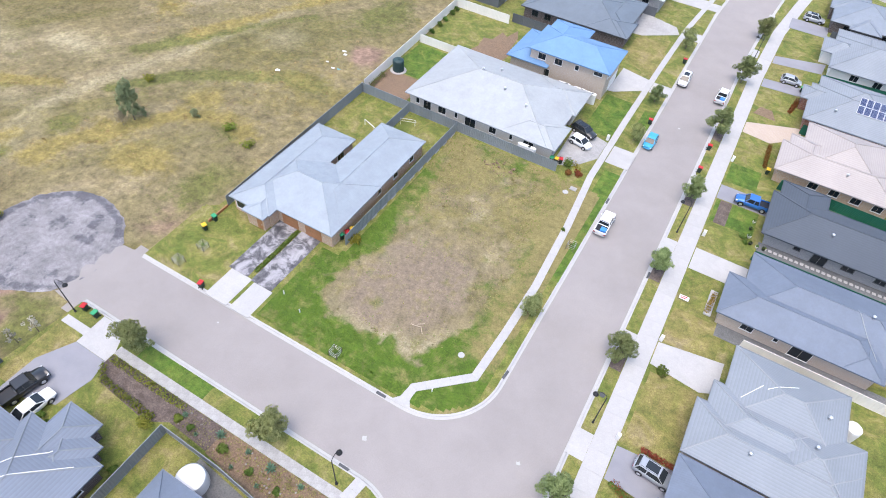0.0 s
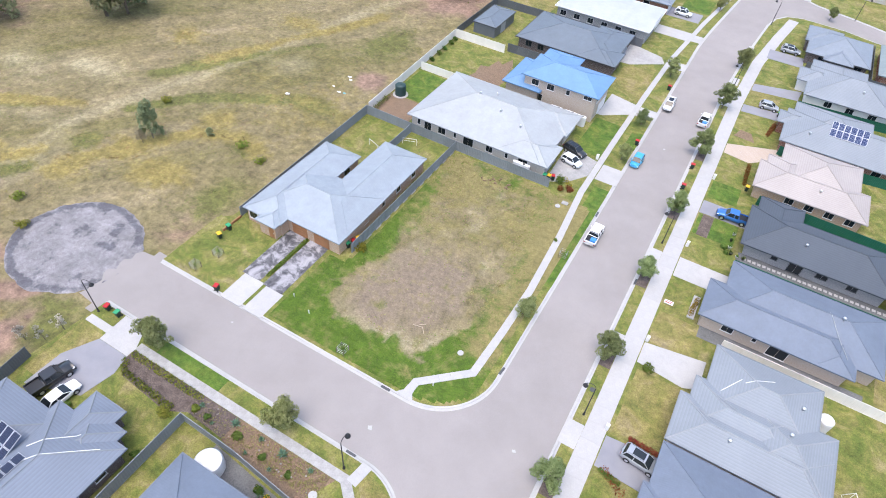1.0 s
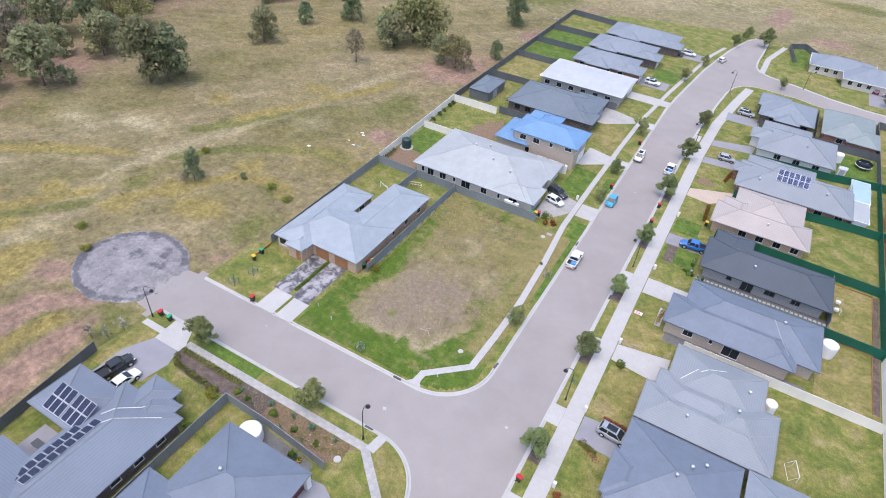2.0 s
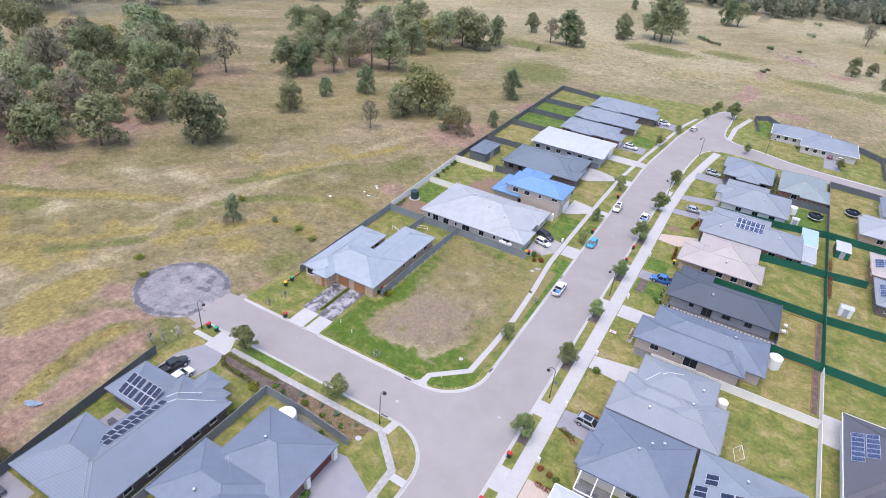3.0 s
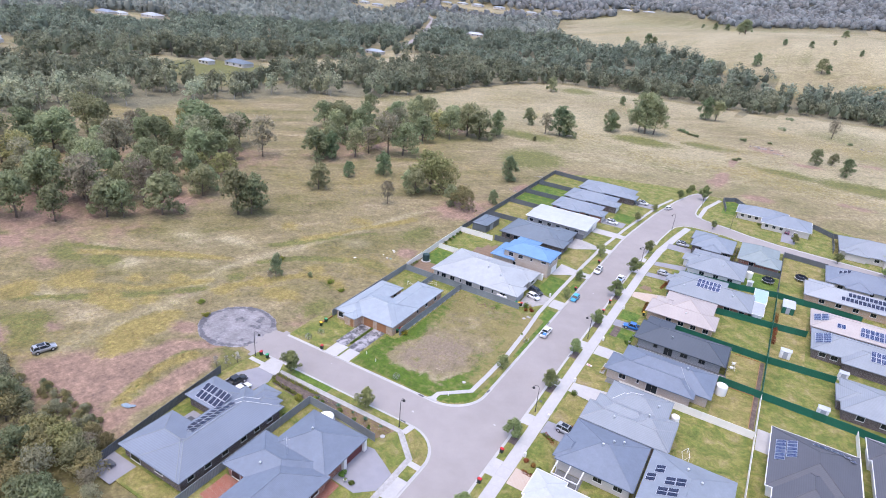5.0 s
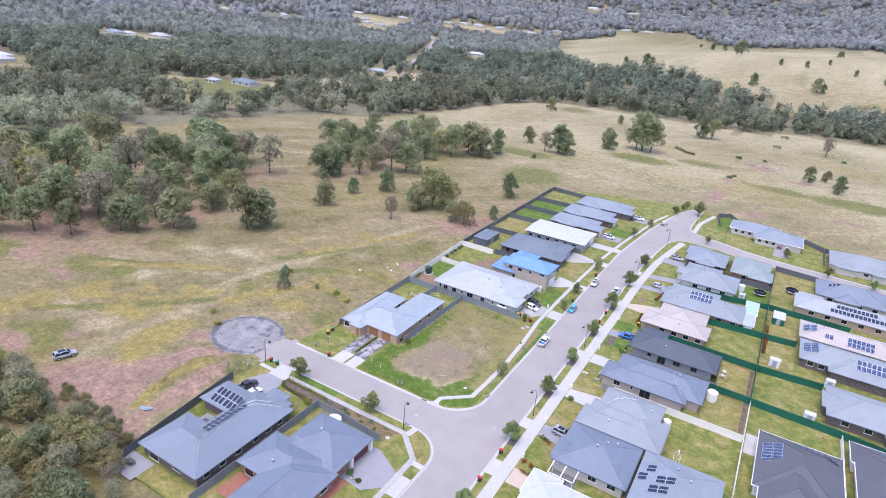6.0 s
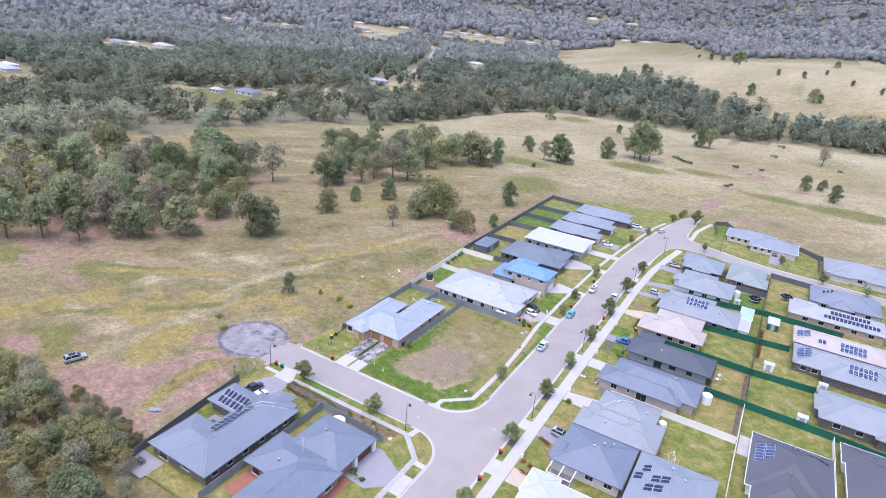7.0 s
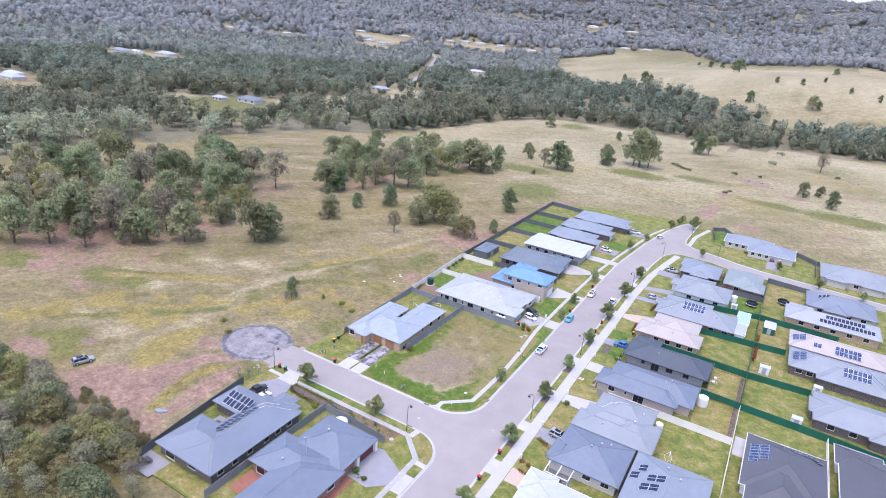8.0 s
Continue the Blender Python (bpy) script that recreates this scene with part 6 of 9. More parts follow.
def tree_model(name, seed, h, spread, trunk, leaf, n_clumps, per, size, low=0.35, bark="bark", label="", category="tree", clump=0.34, group=""):
    """A tapered trunk forking into limbs, each ending in a clump of leaves; a lumpy crown with gaps."""
    rng = np.random.default_rng(seed)
    t = empty(name, (0, 0, 0), label, category, group)
    g = Geo()
    lean = rng.normal(size=2) * 0.03 * h
    top = (lean[0], lean[1], h * 0.62)
    g.tube([(0, 0, -0.15), (lean[0] * 0.3, lean[1] * 0.3, h * 0.2), (lean[0] * 0.7, lean[1] * 0.7, h * 0.42), top], [trunk * 1.35, trunk, trunk * 0.75, trunk * 0.35], 7)
    centres, radii = [], []
    for k in range(n_clumps):
        a = 2.4 * k + rng.random() * 0.9
        u = (k + rng.random()) / n_clumps
        z = h * (low + (0.93 - low) * u)
        shape = max(0.12, math.sin(math.pi * (0.2 + 0.74 * u)))
        wide = spread * shape * math.sqrt(rng.random()) * (0.8 + 0.35 * math.sin(a * 1.7 + seed))
        c = (lean[0] + wide * math.cos(a), lean[1] + wide * math.sin(a), z + rng.normal() * 0.035 * h)
        centres.append(c)
        radii.append(spread * clump * (0.55 + 0.75 * rng.random()))
        if k % 2 == 0:
            z0 = min(h * 0.6, max(h * 0.18, z - wide * 0.9))
            f = z0 / (h * 0.62)
            g.tube([(lean[0] * f, lean[1] * f, z0), ((lean[0] * f + c[0]) / 2, (lean[1] * f + c[1]) / 2, (z0 + c[2]) / 2 + 0.03 * h), c], [trunk * 0.45, trunk * 0.28, trunk * 0.08], 5, cap=False)
    part("trunk", g, M[bark], t, smooth=True)
    counts = [max(10, int(per * (r / (spread * clump)) ** 2)) for r in radii]
    crown = new("crown", quads_mesh("crown", leaf_quads(rng, centres, radii, counts, size, cores=[(lean[0], lean[1], h * 0.5)] * len(radii)), M[leaf]))
    crown.parent = t
    ORIGIN[crown] = ORIGIN[t]
    return t


def plant(model, x, y, s=1.0, turn=0.0, z=None, squash=1.0):
    m = pose(x, y, height(x, y) if z is None else z, 0, 0, turn)
    ob = copy_thing(model, m)
    ob.scale = (s, s, s * squash)
    return ob




def model_away(ob):
    """Takes the pattern object away once its copies stand."""
    for o in (*ob.children_recursive, ob):
        bpy.data.objects.remove(o)


rnd = random.Random(5)
street = [tree_model("street_tree", 20 + k, 4.7, 1.95, 0.07, "leaf_street", 46, 120, 0.125, low=0.3, label="young round-crowned street tree in the grass verge", group="street trees", clump=0.27) for k in range(3)]
SPOTS = [(-28.3, -11.85, 1.12), (-9.1, -11.75, 1.05), (18.2, 15.9, 1.12), (18.2, 31.2, 1.05), (18.2, 47.7, 0.95), (18.2, 65.7, 1.1), (18.3, 84.2, 1.12), (18.5, 103.6, 1.0), (18.2, -2.5, 1.1), (18.4, -22.5, 1.0), (6.9, 56.2, 0.75), (6.6, 68.8, 0.75), (6.4, 90.2, 0.95), (8.2, 130.5, 0.9), (10.5, 147, 0.7), (15.6, 172, 0.85), (17.4, 180, 0.7),
         (24.2, 178.5, 1.3), (7.1, 16.2, 0.78), (32.8, 143.6, 0.7), (59.7, 149.7, 0.75), (73.2, 139.4, 0.8), (85.9, 148.6, 0.75), (86.5, 138.2, 0.7), (18.2, 184.6, 0.8)]
for k, (x, y, s) in enumerate(SPOTS):
    s *= (0.84 if y < 40 else 1.0) if x > 15 else 0.96
    plant(street[k % 3], x, y, s, rnd.random() * 360, 0.0)
    if y < 70 and x > 15:
        patch("mulch_bed", rect(17.75, y - 1.5, 19.2, y + 1.4), M["mulch"], "square bed of brown bark mulch", "garden bed", 0.02)

def gum_model(seed, h, spread, trunk, leaf, lobes, size, low, label, sub=15, per=19):
    """A forked eucalypt: limbs carry rounded lobes, each lobe a heap of small leaf clumps, open below."""
    rng = np.random.default_rng(seed)
    t = empty("gum_tree", (0, 0, 0), label, "tree", "paddock trees")
    g = Geo()
    lean = rng.normal(size=2) * 0.03 * h
    g.tube([(0, 0, -0.3), (lean[0] * 0.4, lean[1] * 0.4, h * 0.2), (lean[0], lean[1], h * 0.5), (lean[0] * 1.3, lean[1] * 1.3, h * 0.72)], [trunk * 1.3, trunk, trunk * 0.7, trunk * 0.25], 7)
    centres, radii, cores = [], [], []
    for k in range(lobes):
        u = k / max(1, lobes - 1)
        a = 2.4 * k + rng.random() * 0.8
        out = spread * (0.66 - 0.5 * u ** 2) * (0.7 + 0.4 * rng.random())
        rl = max(spread * (0.42 + 0.16 * rng.random()), h * (0.155 + 0.05 * rng.random()))
        c = np.array((lean[0] + out * math.cos(a), lean[1] + out * math.sin(a), h * (low + (0.86 - low) * (u ** 0.8)) + rng.normal() * 0.03 * h))
        c[2] = min(c[2], h - rl * 0.8)
        z0 = max(h * 0.14, min(h * 0.6, c[2] - out * 0.9))
        f = z0 / (h * 0.5)
        g.tube([(lean[0] * f, lean[1] * f, z0), ((lean[0] * f + c[0]) / 2, (lean[1] * f + c[1]) / 2, (z0 + c[2]) / 2 + 0.02 * h), tuple(c)], [trunk * 0.5, trunk * 0.32, trunk * 0.1], 5, cap=False)
        d = rng.normal(size=(sub, 3))
        d[:, 2] = np.abs(d[:, 2]) * 1.2 - 0.5
        d /= np.linalg.norm(d, axis=1)[:, None]
        centres += [tuple(c + v * rl * (0.7 + 0.25 * rng.random()) * np.array((1, 1, 0.8))) for v in d]
        radii += [rl * (0.3 + 0.22 * rng.random()) for _ in d]
        cores += [(c[0] * 0.75, c[1] * 0.75, c[2] - rl * 0.35)] * len(d)
    part("trunk", g, M["bark"], t, smooth=True)
    crown = new("crown", quads_mesh("crown", leaf_quads(rng, centres, radii, [per] * len(radii), size, cores=cores), M[leaf]))
    crown.parent = t
    ORIGIN[crown] = ORIGIN[t]
    return t


gums = [gum_model(40, 14, 5.2, 0.26, "leaf_gum", 11, 0.36, 0.25, "grey-green eucalypt with an open spreading crown"),
        gum_model(41, 17, 5.8, 0.3, "leaf_gum", 12, 0.39, 0.26, "tall grey-green eucalypt with layered crown"),
        gum_model(42, 9, 3.6, 0.16, "leaf_gum", 9, 0.27, 0.13, "young olive-green eucalypt leafy to the ground", 17, 22),
        gum_model(43, 11, 3.4, 0.18, "leaf_dark", 11, 0.28, 0.13, "dense dark green paddock tree with rounded crown", 17, 22),
        gum_model(44, 14, 6.2, 0.32, "leaf_gum", 14, 0.37, 0.24, "broad old eucalypt with gaps in its crown"),
        gum_model(45, 15, 5.2, 0.25, "leaf_dull", 10, 0.32, 0.28, "thin-crowned grey-brown eucalypt with pale limbs", 12, 17),
        gum_model(46, 11, 5.8, 0.22, "leaf_olive", 11, 0.35, 0.15, "bushy olive-yellow eucalypt of the scrub", 13, 18)]
GUM_H = (14, 17, 9, 11, 14, 15, 11)


def stand(spots):
    """Plants trees (x, y, kind, height in metres)."""
    for x, y, k, h in spots:
        plant(gums[k], x, y, 0.93 * h / GUM_H[k], rnd.random() * 360, None, 1.04)


# single trees of the near paddock and behind the back fences
plant(gums[2], -60.3, 15.8, 0.46, 40, None, 1.75)
stand([(-60.6, 14.0, 5, 2.6), (-53.5, 21.5, 2, 1.8), (-101.8, 40.2, 0, 16.5), (-99.4, 43.5, 2, 14.5), (-71.7, 82.7, 5, 9.2), (-67.2, 105.1, 6, 16.5), (-64.4, 108.0, 6, 14), (-69.7, 97.4, 2, 11), (-73.4, 99.4, 2, 9.5), (-92.5, 108.8, 3, 10.6),
       (-101.6, 97.2, 3, 7.2), (-99.8, 77.0, 2, 10.8), (-48.0, 96.5, 6, 9.2), (-53.5, 98.5, 2, 8), (-42.3, 110.4, 3, 6.0), (-50.3, 141.2, 3, 11.5)])
# the front of the western stand
stand([(-137.0, 0.8, 0, 12.5), (-148.0, -4.7, 0, 15.5), (-129.5, 12.4, 2, 13.5), (-125.5, 15.5, 0, 13), (-118.6, 24.2, 2, 15.5), (-123.8, 43.8, 2, 11.8), (-150.4, 37.8, 2, 12), (-167.8, -4.3, 1, 18), (-172.2, 44.3, 5, 21), (-177.5, 47.0, 5, 18), (-226.0, 37.5, 4, 15.5), (-214.2, 46.7, 1, 17.5),
       (-176.1, 64.4, 4, 17), (-169.5, 78.4, 4, 23), (-166.8, 98.7, 0, 15.5), (-145.6, 92.8, 5, 19), (-139, 26, 0, 13.5), (-160, 8, 1, 15), (-148, 16, 4, 14), (-137, 50, 0, 12.5), (-146, 46, 4, 14), (-181, 62, 1, 17)])
# the middle stand
stand([(-127.4, 107.2, 2, 15), (-122.5, 111.5, 3, 13), (-163.3, 152.6, 1, 15.5), (-158, 157, 4, 15), (-164.0, 194.1, 1, 14), (-110.3, 136.8, 5, 21), (-104.5, 140.5, 4, 16), (-149.1, 222.8, 0, 12), (-104.7, 184.4, 0, 18), (-100.9, 197.1, 2, 19), (-93.5, 196.9, 2, 17), (-89.4, 210.1, 3, 15), (-118, 122, 0, 14),
       (-125, 166, 5, 17), (-118, 132, 5, 14), (-130, 204, 1, 17), (-113, 204, 0, 14)])
# paddock trees beyond the estate
stand([(-88.8, 253.9, 2, 10.5), (-71.9, 238.1, 5, 12.5), (-63.6, 239.1, 3, 18), (-60.5, 240.5, 2, 14), (-69.4, 216, 2, 3.2), (-44.7, 277.8, 3, 12), (-46.0, 281.5, 2, 13.5), (-65.1, 377.4, 3, 7.6), (-27.4, 290.3, 4, 25.5), (-31.5, 292, 1, 20), (-22.5, 292, 1, 20), (-4.7, 376.2, 3, 17), (1.5, 379, 0, 15), (74.1, 385.5, 5, 14),
       (65.1, 291.0, 3, 9.8), (73.3, 299.5, 2, 7), (78.6, 274.8, 3, 10.4), (-126.6, 387.1, 2, 12.3)])
# trees over the pasture hill
stand([(18.1, 773.9, 3, 8.2), (46.2, 766.2, 3, 8.6), (69.1, 791.1, 3, 6.7), (81.8, 904.0, 4, 11), (96.2, 739.1, 3, 7.5), (123.6, 713.4, 3, 8.4), (62.1, 658.6, 4, 15.5), (67.5, 660, 3, 10), (0.6, 663.2, 3, 14.5), (-40.7, 632.0, 3, 11.5), (-146.3, 1244.3, 3, 8.8), (-116.1, 1181.7, 3, 14), (-96.1, 1190.3, 3, 13), (-44.0, 955.9, 4, 22), (-52, 958, 4, 17), (-132.3, 730.2, 3, 16), (-126, 733, 3, 12),
       (-160.5, 736.2, 3, 10.3), (160, 680, 3, 10), (190, 720, 3, 9)])
stand([(-34.4, -50.4, 6, 5.0), (-38.7, -47.6, 5, 4.6), (-37.7, -45.4, 6, 3.2), (-31.0, -52.6, 5, 5.2), (-40.8, -45.6, 6, 3.8), (-28.0, -54.0, 5, 5.0), (-43.5, -47.0, 5, 4.5)])
WOOD_W = [(-275, -60), (-170, -30), (-142, -4), (-118, 25), (-128, 52), (-150, 96), (-205, 100), (-228, 60), (-240, 20)]
WOOD_M = [(-126, 106), (-108, 140), (-104, 160), (-120, 205), (-160, 190), (-156, 150)]
WOOD_S = [(-100, -49), (-84, -46), (-72, -46.5), (-60, -48.5), (-52, -49), (-45, -47.6), (-40.5, -48.5), (-36, -51.2), (-27, -52), (-24, -90), (-110, -90), (-124, -58)]
placed = [(o.location.x, o.location.y) for o in scene.objects if o.parent is None and o.name.startswith("gum_tree") and o.location.length > 1]
SCRUB = []
for poly, n, lo, hi, gap in ((WOOD_W, 84, 0.6, 1.12, 7.0), (WOOD_M, 22, 0.6, 1.08, 7.0), (WOOD_S, 185, 0.36, 0.6, 2.9)):
    xs, ys = [p[0] for p in poly], [p[1] for p in poly]
    count, tries = 0, 0
    while count < n and tries < 6000:
        tries += 1
        x, y = rnd.uniform(min(xs), max(xs)), rnd.uniform(min(ys), max(ys))
        if inside_poly(x, y, poly) and all((x - a) ** 2 + (y - b) ** 2 > gap * gap for a, b in placed):
            placed.append((x, y))
            count += 1
            k, size = rnd.choice((4, 5, 5, 6, 6, 6) if poly is WOOD_S else (0, 0, 1, 4, 4, 5, 2, 2, 6)), rnd.uniform(lo, hi)
            if poly is WOOD_S and y < -60:
                SCRUB.append((k, x, y, size, rnd.random() * 6.28, 1.0))
            else:
                plant(gums[k], x, y, size * (1.0 if poly is WOOD_S else 1.12), rnd.random() * 360, None, 1.0 if poly is WOOD_S else 1.05)
EDGE = [(-96, -46), (-80, -43.4), (-69, -43.2), (-58, -45.6), (-50, -46.2), (-45, -44.9), (-41, -46.2)]
for (x1, y1), (x2, y2) in zip(EDGE, EDGE[1:]):
    for k in range(9):
        t = rnd.random()
        SCRUB.append((rnd.choice((5, 6, 6, 2)), x1 + (x2 - x1) * t + rnd.uniform(-1, 1), y1 + (y2 - y1) * t + rnd.uniform(-3.2, 0.6), rnd.uniform(0.12, 0.26), rnd.random() * 6.28, 0.85))
for k in range(46):
    t = rnd.random()
    SCRUB.append((rnd.choice((5, 6, 6, 6, 2)), -62 + 19 * t + rnd.uniform(-1, 1), -43.6 + rnd.uniform(-1.5, 2.6) * (0.5 + 0.5 * t), rnd.uniform(0.07, 0.19), rnd.random() * 6.28, 0.8))


def joined_scrub():
    """The depth of the scrub, past counting: crowns and stems of the same trees, joined."""
    e = empty("scrub", (0, 0, 0), "dense olive and brown scrub below the paddock", "scrub")
    e["kind"] = "stuff"
    crowns, stems = {}, Geo()
    for k, x, y, size, turn, squash in SCRUB:
        c, sn = math.cos(turn) * size, math.sin(turn) * size
        m = np.array(((c, -sn, 0), (sn, c, 0), (0, 0, size * squash)))
        at = np.array((x, y, height(x, y)))
        for ch in gums[k].children:
            me = ch.data
            co = np.empty(len(me.vertices) * 3, dtype=np.float32)
            me.vertices.foreach_get("co", co)
            co = co.reshape(-1, 3) @ m.T + at
            if ch.name.startswith("crown"):
                way = np.empty(len(me.vertices) * 3, dtype=np.float32)
                me.attributes["custom_normal"].data.foreach_get("vector", way)
                crowns.setdefault(me.materials[0].name, []).append((co, way.reshape(-1, 3) @ m.T / size))
            else:
                stems.add([tuple(v) for v in co], [tuple(p.vertices) for p in me.polygons])
    for nm, parts_ in crowns.items():
        crown = new("crown", quads_mesh("crown", [np.concatenate(q) for q in zip(*parts_)], bpy.data.materials[nm]))
        crown.parent = e
        crown["kind"] = "stuff"
    part("trunk", stems, M["bark"], e, kind="stuff")


joined_scrub()
for mdl in street + gums:
    model_away(mdl)

# the woods beyond the paddock, one canopy of many crowns
def dome_mesh(rng, domes, material, n=6):
    """The dense inside of far crowns, under their leaf sprays: a lumpy mass each, its skin pushed in and out."""
    t = np.asarray(domes, float)
    m = len(t)
    ring = np.array([(0.75, 0.0), (1.0, 0.36), (0.66, 0.78)])
    a = np.arange(n) * 2 * math.pi / n
    turn = rng.random(m) * 6.28
    lump = 0.55 + 0.75 * rng.random((m, len(ring), n))
    r = t[:, 3, None, None] * ring[None, :, 0, None] * lump
    ang = a[None, None, :] + turn[:, None, None] + 0.35 * np.arange(len(ring))[None, :, None]
    z = t[:, 2, None, None] + t[:, 4, None, None] * (ring[None, :, 1, None] + 0.16 * (rng.random((m, len(ring), n)) - 0.5))
    v = np.stack([t[:, 0, None, None] + r * np.cos(ang), t[:, 1, None, None] + r * np.sin(ang), z], 3).reshape(m, -1, 3)
    v = np.concatenate([v, np.stack([t[:, 0], t[:, 1], t[:, 2] + t[:, 4]], 1)[:, None]], 1)
    k, q = np.arange(n), (np.arange(n) + 1) % n
    f = [np.stack([i * n + k, i * n + q, (i + 1) * n + q, (i + 1) * n + k], 1) for i in range(len(ring) - 1)]
    last = (len(ring) - 1) * n
    f.append(np.stack([last + k, last + q, np.full(n, v.shape[1] - 1), np.full(n, v.shape[1] - 1)], 1))
    f = np.concatenate(f)
    size = np.where(f[:, 2] == f[:, 3], 3, 4)
    corners = np.concatenate([row[:c] for row, c in zip(f, size)])
    me = bpy.data.meshes.new("crown")
    me.vertices.add(m * v.shape[1])
    me.vertices.foreach_set("co", v.astype(np.float32).ravel())
    me.loops.add(m * len(corners))
    me.loops.foreach_set("vertex_index", (corners[None] + (np.arange(m) * v.shape[1])[:, None]).astype(np.int32).ravel())
    starts = np.concatenate([[0], np.cumsum(size)[:-1]])
    me.polygons.add(m * len(f))
    me.polygons.foreach_set("loop_start", (starts[None] + (np.arange(m) * len(corners))[:, None]).astype(np.int32).ravel())
    me.polygons.foreach_set("use_smooth", np.ones(m * len(f), dtype=bool))
    me.materials.append(material)
    me.update(calc_edges=True)
    return me


def forest():
    """Crowns as clumps of leaf sprays, thinner and coarser with distance, haze put into the leaf colour band by band;
    trunks along the near edge.
    """
    rng = np.random.default_rng(8)
    r2 = random.Random(8)
    e = empty("forest", (0, 0, 0), "distant grey-green eucalypt forest over low hills, haze painted into its colour", "forest")
    e["kind"] = "stuff"
    stems = Geo()
    for lo, hi, area, lobes, sub, per, size, wide, mk in ((230, 420, 80, 5, 9, 8, 0.62, 1.05, "leaf_far"), (420, 620, 90, 4, 8, 9, 0.75, 1.1, "leaf_far"), (620, 900, 95, 3, 7, 6, 1.0, 1.15, "leaf_mid_haze"), (900, 1300, 100, 2, 5, 4, 1.5, 1.2, "leaf_mid_far_haze"), (1300, 2200, 190, 1, 6, 3, 2.3, 1.5, "leaf_range_haze"), (2200, 3700, 480, 1, 5, 3, 4.0, 2.2, "leaf_range_haze")):
        n = int((hi * hi - lo * lo) * math.pi * 80 / 360 / area)
        cs, rs, qs, domes = [], [], [], []
        for _ in range(n):
            d, a = math.sqrt(r2.uniform(lo * lo, hi * hi)), radians(r2.uniform(-12, 68))
            x, y = 50 - d * math.sin(a), -95 + d * math.cos(a)
            if not wooded(x, y) or fbm(x, y, 0.012 if d < 1000 else 0.006, 17.0) < -0.72:
                continue
            z = height(x, y)
            h = r2.choice((r2.uniform(8, 13), r2.uniform(12, 21), r2.uniform(11, 17)))
            h = min(h, low_growth(x, y))
            s = max(1.6, h * r2.uniform(0.3, 0.42)) * wide
            if lo >= 420:
                full = 1.3 if lo >= 1300 else 1.0 if lo >= 900 else 0.62
                domes.append((x, y, z + h * 0.14, s * 0.74 * full, h * 0.68 * min(full, 1.2)))
            for k in range(lobes):
                b = 2.4 * k + 6 * r2.random()
                u = (k + 0.7) / lobes
                w = s * (0.6 - 0.35 * u) * r2.random() if lobes > 1 else 0
                cx, cy, cz = x + w * math.cos(b), y + w * math.sin(b), z + h * (0.24 + 0.46 * u) if lobes > 1 else z + h * 0.5
                r = s * (0.62 if lobes > 1 else 0.85)
                for q in range(sub):
                    e1, e2 = 2.4 * q + 6 * r2.random(), r2.uniform(-0.25, 1.0)
                    f = r * 0.8 * math.sqrt(1 - e2 * e2)
                    cs.append((cx + f * math.cos(e1), cy + f * math.sin(e1), cz + r * 0.75 * e2))
                    rs.append(r * r2.uniform(0.36, 0.58))
                    qs.append((x, y, z + h * 0.36))
            if d < 700:
                lx, ly = r2.uniform(-0.08, 0.08) * h, r2.uniform(-0.08, 0.08) * h
                stems.tube([(x, y, z - 0.2), (x + lx * 0.4, y + ly * 0.4, z + h * 0.32), (x + lx, y + ly, z + h * 0.66)], [0.26, 0.19, 0.08], 4, cap=False)
                stems.tube([(x + lx * 0.4, y + ly * 0.4, z + h * 0.3), (x - lx, y + ly * 2, z + h * 0.62)], [0.15, 0.06], 4, cap=False)
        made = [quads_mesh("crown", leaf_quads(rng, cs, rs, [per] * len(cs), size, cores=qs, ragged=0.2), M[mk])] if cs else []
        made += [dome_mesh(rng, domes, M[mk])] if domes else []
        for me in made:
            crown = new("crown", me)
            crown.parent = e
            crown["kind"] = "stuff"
    part("trunk", stems, M["bark_pale"], e, kind="stuff")


forest()
thing("road_far", strip(Geo(), [(x, y) for x, y in FAR_ROAD], [(-4, 0.0), (4, 0.0)]), M["asphalt"], "distant sealed country road", "road", kind="structure")
fr = bpy.data.objects["road_far"]
for v in fr.data.vertices:
    v.co.z = height(v.co.x, v.co.y) + 0.25


# ---------- distant houses among the trees ----------
def far_house(x, y, w, d, roof, wall, label):
    z = height(x, y)
    e = empty("house", (x, y, z), label, "house", "distant houses")
    g, caps = Geo(), []
    hip(g, x - w / 2, y - d / 2, x + w / 2, y + d / 2, z + 2.8, 22, caps)
    part("roof", g, M[roof], e)
    part("wall", Geo().box(x - w / 2 + 0.6, y - d / 2 + 0.6, z - 1.5, x + w / 2 - 0.6, y + d / 2 - 0.6, z + 2.8), M[wall], e)
    b = (x - w / 2 + 0.6, y - d / 2 + 0.6, x + w / 2 - 0.6, y + d / 2 - 0.6)
    for k in range(3):
        part("window", Geo().box(*wall_frame(b, "S", x - w / 3 + k * w / 3, 1.8, z + 0.9, z + 2.2, 0.04, 0.08)), M["glass"], e)


for x, y, w, d, roof, wall in FAR_HOUSES:
    far_house(x, y, w, d, roof, wall, "distant low house with pale walls among trees")
for x, y in ((-411, 246), (-388, 296), (-424, 191)):
    z = height(x, y)
    e = empty("power_pole", (x, y, z), "weathered timber power pole beside the woods", "power pole", "power poles")
    part("pole", Geo().tube([(x, y, z - 0.5), (x, y, z + 11)], [0.2, 0.14], 7), M["bark"], e)
    part("crossarm", Geo().box(x - 1.3, y - 0.07, z + 10, x + 1.3, y + 0.07, z + 10.2), M["bark"], e)


